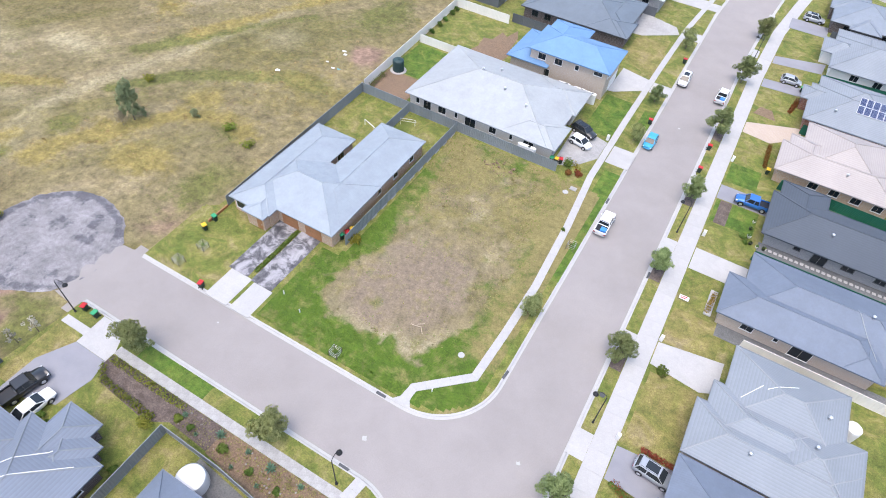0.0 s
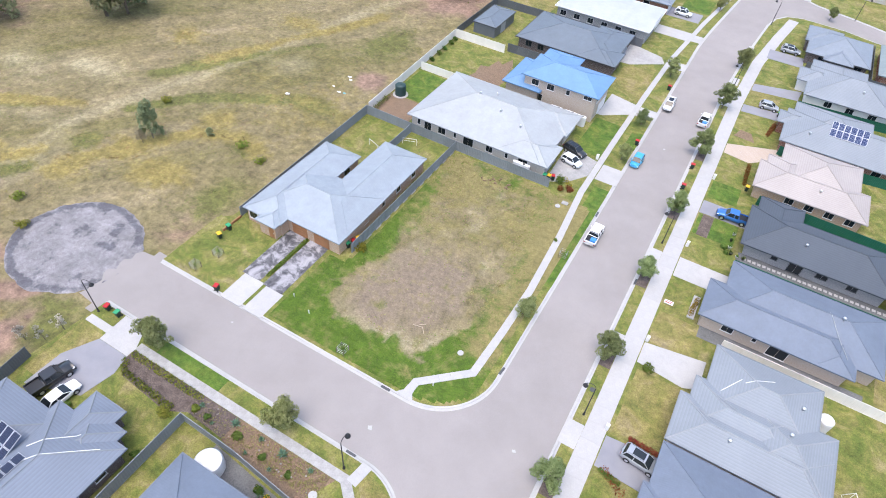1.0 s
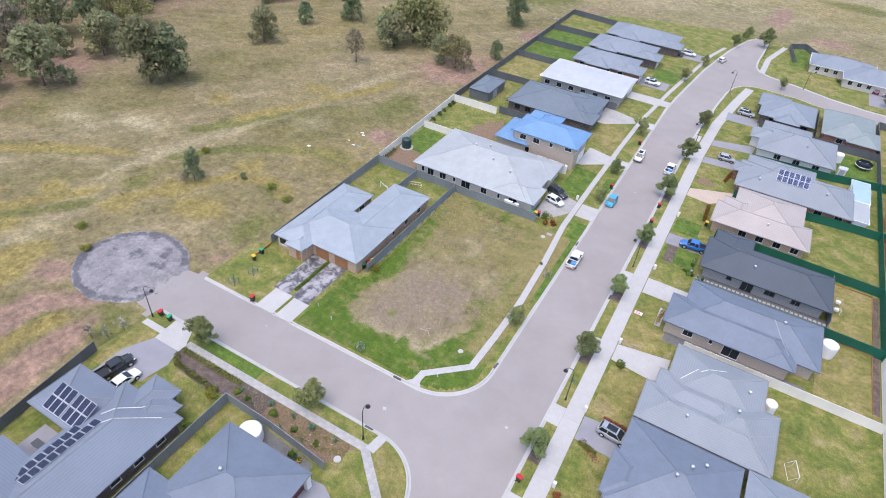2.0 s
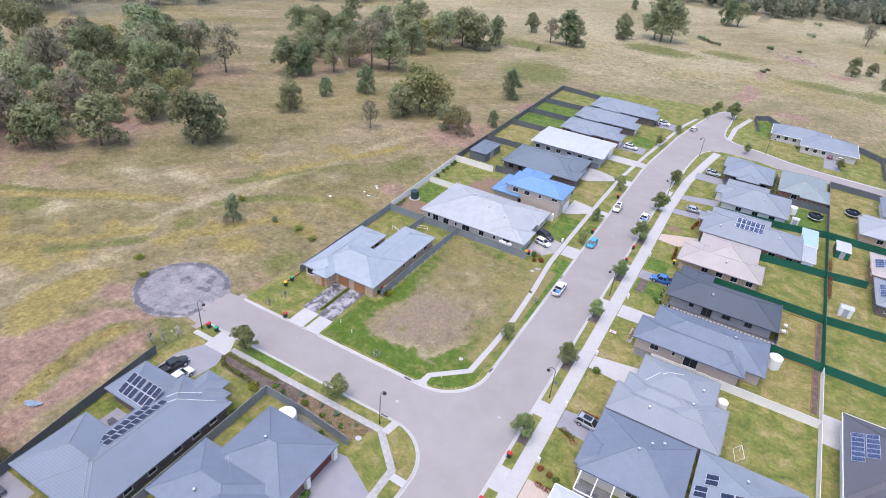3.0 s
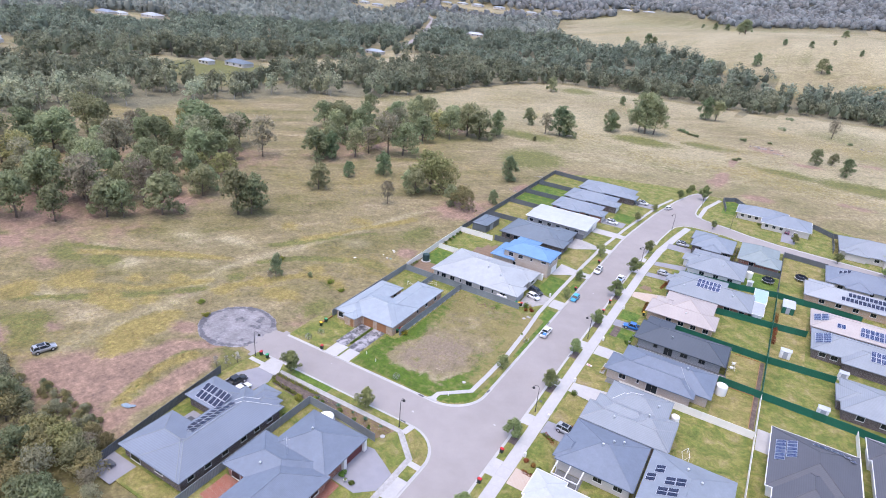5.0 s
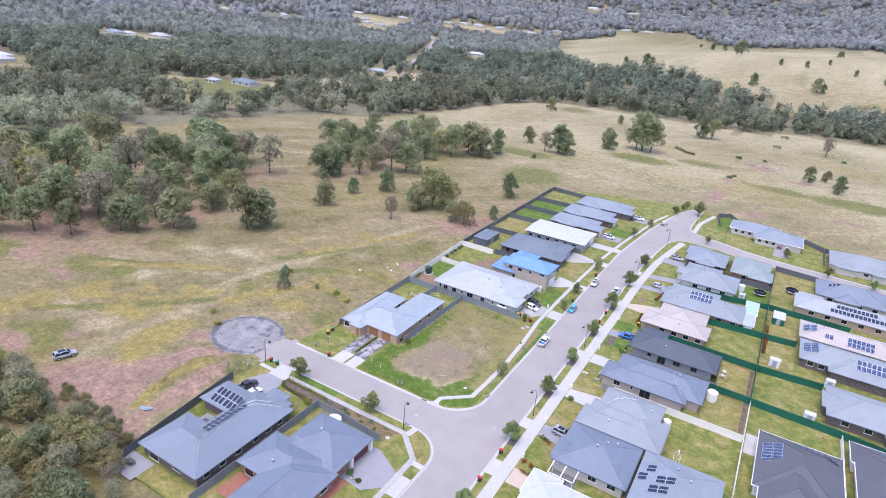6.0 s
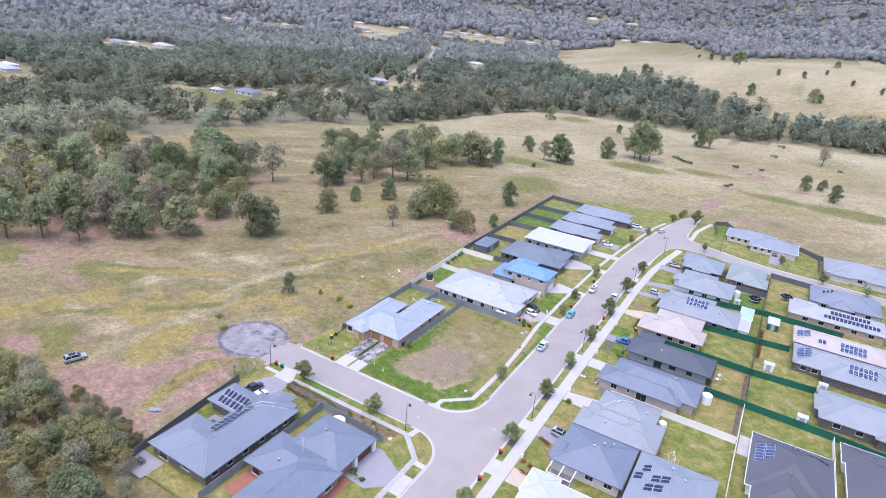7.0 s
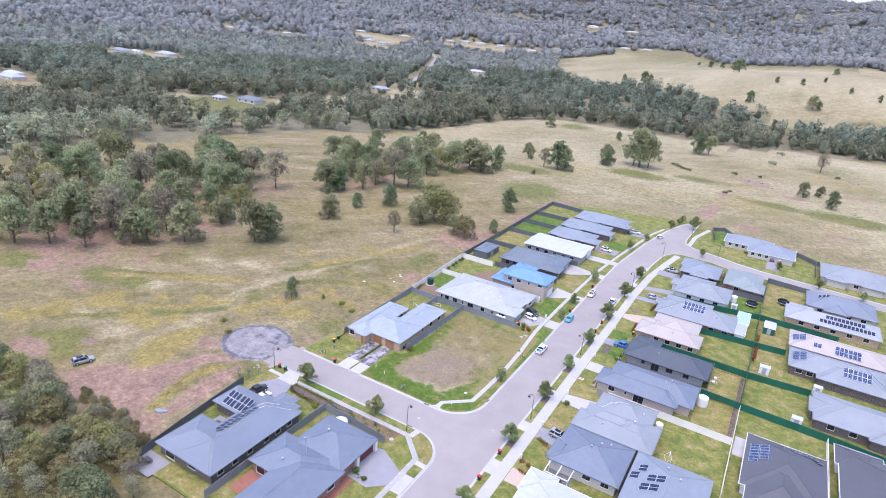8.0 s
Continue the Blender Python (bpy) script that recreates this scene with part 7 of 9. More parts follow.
# ---------- street furniture ----------
def lamp(x, y, ang, h=5.6):
    e = empty("street_lamp", (x, y, 0), "black gooseneck street lamp on the verge", "street lamp", "street lamps")
    c, s = math.cos(radians(ang)), math.sin(radians(ang))
    part("base", Geo().lathe([(0.16, -0.02), (0.16, 0.05), (0.1, 0.08), (0.1, 0.6), (0.07, 0.64)], 12, (x, y, 0)), M["black"], e, smooth=True)
    part("pole", Geo().tube([(x, y, 0.6), (x, y, h)], [0.07, 0.05], 8), M["black"], e, smooth=True)
    neck = [(x + c * (0.55 - 0.55 * math.cos(a)), y + s * (0.55 - 0.55 * math.cos(a)), h - 0.02 + 0.5 * math.sin(a)) for a in [math.pi * k / 8 for k in range(9)]]
    part("arm", Geo().tube(neck, 0.04, 7), M["black"], e, smooth=True)
    hx, hy = x + c * 1.1, y + s * 1.1
    part("lamp_head", Geo().lathe([(0.31, h - 0.32), (0.3, h - 0.24), (0.2, h - 0.08), (0.09, h), (0.05, h + 0.05)], 14, (hx, hy, 0)), M["black"], e, smooth=True)
    part("diffuser", Geo().lathe([(0.05, h - 0.42), (0.18, h - 0.38), (0.24, h - 0.32)], 12, (hx, hy, 0)), M["lamp_clear"], e, smooth=True)


for x, y, a in ((-38.1, -12.3, 20), (-0.65, -12.4, 90), (18.65, 7.0, 180), (18.65, 40.0, 180), (18.7, 92, 180), (20.6, 131, 180), (38.5, 147.5, 0), (25.4, 166, 180)):
    lamp(x, y, a)


def bin_model(lid, label):
    e = empty("wheelie_bin", (0, 0, 0), label, "bin", "wheelie bins")
    g = Geo().add([(-0.2, -0.24, 0.05), (0.2, -0.24, 0.05), (0.2, 0.24, 0.05), (-0.2, 0.24, 0.05), (-0.27, -0.33, 0.95), (0.27, -0.33, 0.95), (0.27, 0.33, 0.95), (-0.27, 0.33, 0.95)],
                  [(3, 2, 1, 0), (4, 5, 6, 7), (0, 1, 5, 4), (1, 2, 6, 5), (2, 3, 7, 6), (3, 0, 4, 7)])
    part("body", g, M["bin"], e)
    part("lid", Geo().slab(-0.3, -0.37, 0.955, 0.3, 0.36, 1.05, 0.05), M[lid], e)
    for sx in (-0.25, 0.25):
        part("wheel", Geo().tube([(sx - 0.03, 0.3, 0.1), (sx + 0.03, 0.3, 0.1)], 0.1, 10), M["rubber"], e)
    part("handle", Geo().tube([(-0.22, 0.39, 1.0), (0.22, 0.39, 1.0)], 0.02, 6), M["bin"], e)
    return e


BINS = {"red": [(-37.2, -11.5, 10), (-28.6, -2.0, 190), (18.0, 54.6, 90), (17.95, 61.0, 95), (7.8, 62.1, 270), (-18.9, 14.3, 60), (18.05, -7.2, 80), (18.0, -15.8, 80), (7.6, 84.5, 270), (-0.9, 44.2, 20)],
        "yellow": [(-35.1, 5.1, 70), (-18.7, 15.1, 50), (-1.5, 43.9, 0), (27.2, 60.3, 0)], "green": [(-35.4, -11.5, 5), (-35.2, 7.0, 80), (-19.3, 13.5, 70), (-2.2, 43.7, 0), (28.4, 87.8, 0)]}
for lid, spots in BINS.items():
    bm_ = bin_model(lid, f"dark wheelie bin with {lid} lid standing outdoors")
    for x, y, a in spots:
        copy_thing(bm_, pose(x, y, 0.03, 0, 0, a))
    model_away(bm_)


# ---------- vehicles ----------
def loft(sections):
    """A closed body through cross-sections (x, half width, bottom, top, tuck of the upper edge)."""
    g, n = Geo(), 10
    vs, fs = [], []
    for x, w, z0, z1, tk in sections:
        h = z1 - z0
        half = [(w * 0.82, z0), (w * 0.97, z0 + h * 0.18), (w, z0 + h * 0.5), (w * (1 - tk * 0.35), z0 + h * 0.86), (w * (1 - tk), z1)]
        vs += [(x, y, z) for y, z in half] + [(x, -y, z) for y, z in half[::-1]]
    for i in range(len(sections) - 1):
        for k in range(n):
            fs.append((i * n + k, i * n + (k + 1) % n, (i + 1) * n + (k + 1) % n, (i + 1) * n + k))
    fs += [tuple(range(n)), tuple(range((len(sections) - 1) * n, len(sections) * n))[::-1]]
    return g.add(vs, [f[::-1] for f in fs])


SHAPES = {  # lower body, glasshouse (x, half width, z), wheels' x, wheel radius
    "suv": ([(-2.25, 0.72, 0.45, 0.95, 0.1), (-2.2, 0.86, 0.3, 1.05, 0.08), (-1.3, 0.92, 0.24, 1.08, 0.06), (0.2, 0.92, 0.24, 1.05, 0.06), (1.0, 0.91, 0.26, 1.02, 0.08), (1.9, 0.87, 0.3, 0.92, 0.16), (2.25, 0.7, 0.42, 0.78, 0.15)], (-2.1, -1.75, 0.35, 1.15, 1.06, 1.66), (-1.35, 1.38), 0.35),
    "hatch": ([(-1.95, 0.68, 0.42, 0.9, 0.1), (-1.9, 0.82, 0.28, 0.98, 0.08), (-1.0, 0.87, 0.22, 1.0, 0.06), (0.3, 0.87, 0.22, 0.97, 0.06), (0.95, 0.86, 0.24, 0.93, 0.08), (1.65, 0.8, 0.28, 0.82, 0.18), (1.95, 0.62, 0.4, 0.68, 0.15)], (-1.8, -1.4, 0.2, 1.05, 0.98, 1.48), (-1.2, 1.22), 0.31),
    "sedan": ([(-2.3, 0.68, 0.45, 0.9, 0.12), (-2.2, 0.84, 0.28, 0.98, 0.1), (-1.3, 0.9, 0.22, 1.0, 0.08), (0.2, 0.9, 0.22, 0.97, 0.06), (1.0, 0.89, 0.24, 0.92, 0.08), (1.9, 0.84, 0.28, 0.8, 0.18), (2.3, 0.66, 0.4, 0.66, 0.15)], (-1.85, -1.1, 0.25, 1.15, 0.97, 1.43), (-1.4, 1.4), 0.33),
    "ute": ([(-2.6, 0.86, 0.5, 1.0, 0.04), (-2.55, 0.92, 0.42, 1.02, 0.03), (-0.9, 0.93, 0.36, 1.02, 0.03), (-0.85, 0.93, 0.34, 1.1, 0.05), (0.7, 0.93, 0.34, 1.1, 0.06), (1.3, 0.92, 0.36, 1.1, 0.08), (2.2, 0.88, 0.4, 1.02, 0.15), (2.6, 0.74, 0.5, 0.88, 0.14)], (-0.85, -0.65, 0.7, 1.35, 1.08, 1.76), (-1.6, 1.65), 0.39),
}


def vehicle(kind, paint, label, tray=False):
    """Painted body, glasshouse with roof and pillars, lamps, mirrors, wheels with tyre and rim. Faces +x."""
    low, (xa, xb, xc, xd, zb, zt), axles, wr = SHAPES[kind]
    e = empty("car" if kind != "ute" else "pickup_truck", (0, 0, 0), label, "car" if kind != "ute" else "pickup truck", "parked vehicles")
    part("body", loft(low), paint, e, smooth=True)
    wb = low[3][1] * 0.93
    wt = wb * 0.8
    vs = [(xa, wb, zb), (xd, wb, zb), (xd, -wb, zb), (xa, -wb, zb), (xb, wt, zt), (xc, wt, zt), (xc, -wt, zt), (xb, -wt, zt)]
    part("window_glass", Geo().add(vs, [(0, 1, 2, 3), (7, 6, 5, 4), (4, 5, 1, 0), (5, 6, 2, 1), (6, 7, 3, 2), (7, 4, 0, 3)]), M["glass"], e)
    rf = Geo().slab(xb - 0.06, -wt - 0.03, zt - 0.02, xc + 0.1, wt + 0.03, zt + 0.06, 0.04)
    part("roof", rf, paint, e)
    xm = (xb + xc) / 2 - 0.1
    for sy in (1, -1):
        for p0, p1, pr in (((xa, sy * wb, zb), (xb, sy * wt, zt), 0.06), ((xd, sy * wb, zb), (xc, sy * wt, zt), 0.045), ((xm, sy * (wb + 0.01), zb), (xm, sy * (wt + 0.01), zt), 0.045)):
            part("pillar", Geo().tube([p0, p1], pr, 5), paint, e)
    f, r = low[-1], low[0]
    for sy in (1, -1):
        part("headlight", Geo().slab(f[0] - 0.34, sy * f[1] * 0.92 - 0.15, f[3] - 0.12, f[0] - 0.05, sy * f[1] * 0.92 + 0.15, f[3] + 0.03, 0.03), M["lamp_clear"], e)
        part("tail_light", Geo().slab(r[0] - 0.03, sy * r[1] * 0.92 - 0.12, r[3] - 0.2, r[0] + 0.1, sy * r[1] * 0.92 + 0.12, r[3] + 0.02, 0.02), M["lamp_red"], e)
        part("mirror", Geo().slab(xd - 0.35, sy * (wb + 0.14) - 0.1, zb, xd - 0.22, sy * (wb + 0.14) + 0.1, zb + 0.16, 0.04), paint, e)
        for x in axles:
            w = low[3][1]
            ty = part("wheel", Geo().tube([(x, sy * (w - 0.2), wr), (x, sy * (w - 0.17), wr), (x, sy * (w + 0.0), wr), (x, sy * (w + 0.02), wr)], [wr * 0.9, wr, wr, wr * 0.92], 18), M["rubber"], e)
            part("rim", Geo().tube([(x, sy * (w + 0.015), wr), (x, sy * (w + 0.035), wr)], [wr * 0.66, wr * 0.55], 12), M["alloy"], ty)
            part("wheel_arch", Geo().tube([(x, sy * (w - 0.06), wr + 0.03), (x, sy * (w + 0.006), wr + 0.03)], wr + 0.07, 18), M["black"], e)
    part("bumper", Geo().slab(f[0] - 0.1, -f[1] * 0.95, 0.36, f[0] + 0.04, f[1] * 0.95, 0.52, 0.03), M["black"] if kind in ("ute", "suv") else paint, e)
    part("number_plate", Geo().box(r[0] - 0.035, -0.2, 0.62, r[0] - 0.01, 0.2, 0.74), M["white"], e)
    if kind == "ute":
        part("tray_floor", Geo().box(-2.5, -0.8, 1.005, -0.95, 0.8, 1.03), M["black"], e)
        sides = Geo().box(-2.6, 0.82, 0.9, -0.9, 0.92, 1.22).box(-2.6, -0.92, 0.9, -0.9, -0.82, 1.22).box(-2.62, -0.82, 0.9, -2.52, 0.82, 1.22)
        part("tray_side", sides, paint, e)
        if tray:
            part("toolbox", Geo().slab(-2.3, -0.75, 1.03, -1.5, 0.1, 1.35, 0.03), M["blue_tarp"], e)
            part("rack", Geo().tube([(-1.0, 0.8, 1.2), (-1.0, 0.78, 1.85), (-1.0, -0.78, 1.85), (-1.0, -0.8, 1.2)], 0.03, 6), M["steel"], e)
    else:
        rails = Geo()
        if kind == "suv":
            for sy in (1, -1):
                rails.tube([(xb + 0.1, sy * wt * 0.88, zt + 0.09), (xc - 0.1, sy * wt * 0.88, zt + 0.09)], 0.022, 5)
            part("roof_rail", rails, M["black"], e)
            part("sunroof", Geo().box(xb + 0.6, -wt * 0.7, zt + 0.055, xc - 0.1, wt * 0.7, zt + 0.066), M["glass"], e)
    return e


PAINT = {k: plain("car_" + k, c, 0.28, m, 0.8) for k, c, m in (("white", (0.75, 0.76, 0.77), 0.0), ("black", (0.015, 0.016, 0.018), 0.0), ("silver", (0.42, 0.44, 0.47), 0.5), ("blue", (0.03, 0.16, 0.52), 0.2), ("sky", (0.05, 0.36, 0.62), 0.1), ("grey", (0.10, 0.11, 0.12), 0.3), ("purple", (0.22, 0.02, 0.16), 0.2))}
CARS = [("suv", "silver", "silver wagon parked nose-in on a driveway", 25.9, 4.75, -6, 0), ("ute", "white", "white utility with open tray parked at the kerb", 9.5, 35.4, 90, 1), ("hatch", "sky", "bright blue hatchback parked at the kerb", 9.4, 57.0, 268, 0), ("suv", "white", "white wagon parked along the kerb", 9.3, 78.2, 270, 0),
        ("ute", "white", "white utility parked along the kerb", 16.4, 77.0, 88, 1), ("ute", "blue", "blue dual-cab utility on a driveway", 26.6, 51.4, 183, 0), ("hatch", "silver", "silver hatchback on a driveway", 26.2, 89.6, 2, 0), ("suv", "silver", "silver wagon on a driveway", 26.6, 118.0, 0, 0), ("suv", "black", "black wagon on a driveway beside the house", -0.6, 53.2, -18, 0), ("hatch", "white", "white hatchback on a driveway", 0.0, 50.2, -14, 0),
        ("suv", "white", "white wagon on a driveway", 1.0, 121.8, 0, 0), ("suv", "white", "white wagon on a driveway", 4.8, 152.4, 0, 0), ("hatch", "black", "black hatchback on a driveway", 1.9, 149.9, 0, 0), ("hatch", "white", "small white car parked at the kerb", 14.6, 154.4, 74, 0), ("hatch", "purple", "purple hatchback on a driveway", 57.0, 159.2, 90, 0), ("hatch", "white", "white hatchback on a driveway", 59.7, 158.8, 90, 0),
        ("ute", "black", "black dual-cab utility on a driveway", -34.0, -21.4, 82, 0), ("sedan", "white", "white sedan half under the eave", -31.3, -22.3, 88, 0)]
for kind, paint, label, x, y, a, tray in CARS:
    v = vehicle(kind, PAINT[paint], label, tray)
    road_z = -0.125 if 8.2 < x < 17.6 else 0.04
    v.matrix_basis = pose(x, y, road_z, 0, 0, a)
    v.scale = (0.94, 0.94, 0.94)
fv = vehicle("suv", PAINT["silver"], "silver-grey wagon parked on bare paddock dirt")
fv.matrix_basis = pose(-72.8, -36.8, height(-72.8, -36.8), 0, 0, 75)


# ---------- yards ----------
def tank(x, y, r, h, mk, label):
    e = empty("water_tank", (x, y, 0), label, "water tank")
    prof = [(r, 0.0)]
    for k in range(8):
        z = h * k / 8
        prof += [(r, z + 0.02), (r * 1.02, z + h / 16), (r, z + h / 8)]
    part("body", Geo().lathe(prof, 24, (x, y, 0.0)), M[mk], e, smooth=True)
    part("lid", Geo().lathe([(r * 1.01, h), (r * 0.9, h + 0.1), (r * 0.5, h + 0.24), (0.25, h + 0.28)], 24, (x, y, 0.0)), M[mk], e, smooth=True)
    part("hatch", Geo().lathe([(0.25, h + 0.27), (0.25, h + 0.34), (0.2, h + 0.36)], 12, (x + 0.1, y, 0.0)), M[mk], e)


tank(-35.0, 51.2, 1.0, 2.0, "tank_green", "dark green ribbed water tank on a pale pad")
thing("tank_pad", Geo().lathe([(1.45, 0.02), (1.45, 0.1), (1.35, 0.12), (0.9, 0.12)], 24, (-35.0, 51.2, 0)), M["concrete_white"], "round pale concrete pad under a tank", "tank pad")
tank(-12.1, -19.5, 1.45, 1.6, "white", "white domed water tank behind the fence")
tank(49.25, 36.7, 1.2, 2.1, "white", "white ribbed water tank beside the house")
tank(48.6, 105.8, 1.0, 1.9, "white", "white ribbed water tank beside the house")
tank(42.75, 20.2, 0.85, 1.8, "white", "white ribbed water tank behind the house")


def slim_tank(x, y, w, d, h):
    e = empty("slim_water_tank", (x, y, 0), "slim white rainwater tank against a wall", "water tank", "slim tanks")
    pts = arc(x + w / 2 - d / 2, y, d / 2, -90, 90, 8) + arc(x - w / 2 + d / 2, y, d / 2, 90, 270, 8)
    part("body", Geo().prism(pts, 0.0, h), M["white"], e)
    part("lid", Geo().lathe([(0.22, h), (0.22, h + 0.05), (0.18, h + 0.07)], 12, (x + 0.4, y, 0)), M["black"], e)


for x, y in ((-8.0, 62.0), (-5.2, 62.0), (-3.2, 61.9)):
    slim_tank(x, y, 2.3, 0.75, 1.9)
slim_tank(-6.2, 42.9, 3.0, 0.6, 1.9)


def trampoline(x, y, r):
    e = empty("trampoline", (x, y, 0), "round trampoline with white rim and net posts on the lawn", "trampoline", "trampolines")
    ring = [(x + r * math.cos(2 * math.pi * k / 24), y + r * math.sin(2 * math.pi * k / 24)) for k in range(25)]
    part("rim", Geo().tube([(a, b, 0.8) for a, b in ring], 0.07, 6, cap=False), M["white"], e)
    part("mat", Geo().lathe([(r - 0.1, 0.76), (r - 0.1, 0.82), (0.02, 0.8)], 24, (x, y, 0)), M["navy"], e)
    for k in range(6):
        a = math.pi * k / 3
        px, py = x + r * math.cos(a), y + r * math.sin(a)
        part("leg", Geo().tube([(px, py, 0.0), (px, py, 0.8)], 0.03, 6), M["steel"], e)
        part("net_panel", Geo().add([(px, py, 0.85), (x + r * math.cos(a + math.pi / 3), y + r * math.sin(a + math.pi / 3), 0.85), (x + r * math.cos(a + math.pi / 3), y + r * math.sin(a + math.pi / 3), 1.5), (px, py, 1.5)], [(0, 1, 2, 3)]), M["navy"], e)
        part("net_post", Geo().tube([(px, py, 0.8), (px, py, 2.4)], 0.03, 6), M["black"], e)


trampoline(54.0, 105.9, 1.7)
trampoline(62.7, 115.0, 1.7)


def goal(x, y, a):
    e = empty("soccer_goal", (x, y, 0), "small white soccer goal on the lawn", "soccer goal", "goals")
    part("front_frame", Geo().tube([(x - 1.2, y, 0), (x - 1.2, y, 1.2), (x + 1.2, y, 1.2), (x + 1.2, y, 0)], 0.04, 6), M["white"], e)
    part("back_frame", Geo().tube([(x - 1.2, y, 1.2), (x - 1.2, y + 0.9, 0.05), (x + 1.2, y + 0.9, 0.05), (x + 1.2, y, 1.2)], 0.03, 6), M["white"], e)
    e.rotation_euler = (0, 0, radians(a))


goal(-29.6, 34.6, -20)
goal(-25.2, 38.9, 20)
goal(46.9, 12.0, 105)


def garden_shed(x, y, w, d, h, mk, label):
    e = empty("shed", (x, y, 0), label, "shed", "garden sheds")
    part("wall", Geo().box(x - w / 2, y - d / 2, 0, x + w / 2, y + d / 2, h), M[mk], e)
    g = Geo().add([(x - w / 2 - 0.1, y - d / 2 - 0.1, h), (x + w / 2 + 0.1, y - d / 2 - 0.1, h), (x + w / 2 + 0.1, y + d / 2 + 0.1, h), (x - w / 2 - 0.1, y + d / 2 + 0.1, h), (x - w / 2 - 0.1, y, h + 0.3), (x + w / 2 + 0.1, y, h + 0.3)],
                  [(0, 1, 5, 4), (2, 3, 4, 5), (1, 2, 5), (3, 0, 4), (3, 2, 1, 0)])
    part("roof", g, M["roof_white"], e)
    part("door", Geo().box(x - 0.5, y - d / 2 - 0.03, 0.05, x + 0.5, y - d / 2 + 0.02, h - 0.15), M["trim_grey"], e)


for x, y, w, d, mk in ((60.1, 90.0, 3.0, 5.6, "fence_green"), (60.6, 62.2, 2.3, 1.7, "white"), (49.4, 98.6, 1.6, 1.5, "white"), (72.6, 60.2, 1.8, 1.5, "white"), (68.5, 42.0, 2.0, 1.6, "white")):
    garden_shed(x, y, w, d, 2.0, mk, "small metal garden shed in a back yard")


def leafy(name, pts, radii, per, size, mk, label, category, seed, group=""):
    rng = np.random.default_rng(seed)
    ob = new(name, quads_mesh(name, leaf_quads(rng, pts, radii, [per] * len(pts), size), M[mk]))
    return tagged(ob, label, category, group)


def hedge(line, w, h, mk, label, seed):
    pts, rad = [], []
    for (x1, y1), (x2, y2) in zip(line, line[1:]):
        n = max(1, int(math.hypot(x2 - x1, y2 - y1) / (w * 0.75)))
        for k in range(n):
            t = (k + 0.5) / n
            pts.append((x1 + (x2 - x1) * t, y1 + (y2 - y1) * t, h * 0.5))
            rad.append(w * 0.62)
    return leafy("hedge", pts, rad, 46, 0.12, mk, label, "hedge", seed)


patch("garden_bed", [(-29.9, -15.4), (-29.9, -13.9), (-13.5, -13.9), (-13.5, -16.6), (-18.8, -16.3), (-21, -17.5), (-28.5, -16.9)], M["mulch"], "long bed of brown mulch behind the hedge", "garden bed", 0.025)
patch("garden_bed", [(-13.5, -13.9), (-0.6, -13.9), (-2.6, -17.9), (-13.5, -16.75)], M["soil"], "bare orange-brown garden bed along the path", "garden bed", 0.026)
hedge([(-29.6, -14.3), (-18.6, -14.4)], 0.8, 0.6, "leaf_hedge", "low clipped yellow-green hedge beside the footpath", 61)
hedge([(-29.7, -15.2), (-28.4, -16.5), (-20.6, -16.9)], 0.75, 0.6, "leaf_hedge", "low clipped yellow-green hedge beside the lawn", 62)
hedge([(24.0, 6.75), (27.6, 6.55)], 0.55, 0.7, "leaf_red", "narrow hedge of russet and gold shrubs", 63)
hedge([(22.3, 1.6), (24.8, 1.2)], 0.5, 0.6, "leaf_shrub", "narrow dark green driveway hedge", 64)
hedge([(25.6, 28.2), (25.9, 31.8)], 0.6, 0.5, "leaf_gold", "bed of orange flowering shrubs at the wall", 65)
hedge([(-35.9, 44.2), (-36.1, 48.8)], 1.0, 1.2, "leaf_shrub", "row of rounded shrubs along the white fence", 66)
for k, y in enumerate((63.0, 65.6, 68.9, 71.2, 74.3, 76.2)):
    leafy("shrub", [(-36.55 - 0.045 * (y - 61) + 0.25 * math.cos(2.1 * q), y + 0.25 * math.sin(2.1 * q), 0.35 + 0.16 * (q % 3)) for q in range(5)], [0.36] * 5, 50, 0.13, "leaf_shrub", "rounded dark green shrub against a white fence", "shrub", 450 + k, "fence shrubs")
hedge([(26.6, 61.5), (26.4, 68)], 0.6, 0.6, "leaf_red", "dark red hedge along the house front", 67)
patch("garden_bed", rect(22.5, 44.9, 24.2, 50.2), M["mulch"], "small rectangular mulched garden bed", "garden bed", 0.03)
patch("garden_bed", rect(25.3, 27.9, 26.2, 32.2), M["concrete_white"], "raised concrete garden edging", "garden bed", 0.2)
rs = random.Random(12)
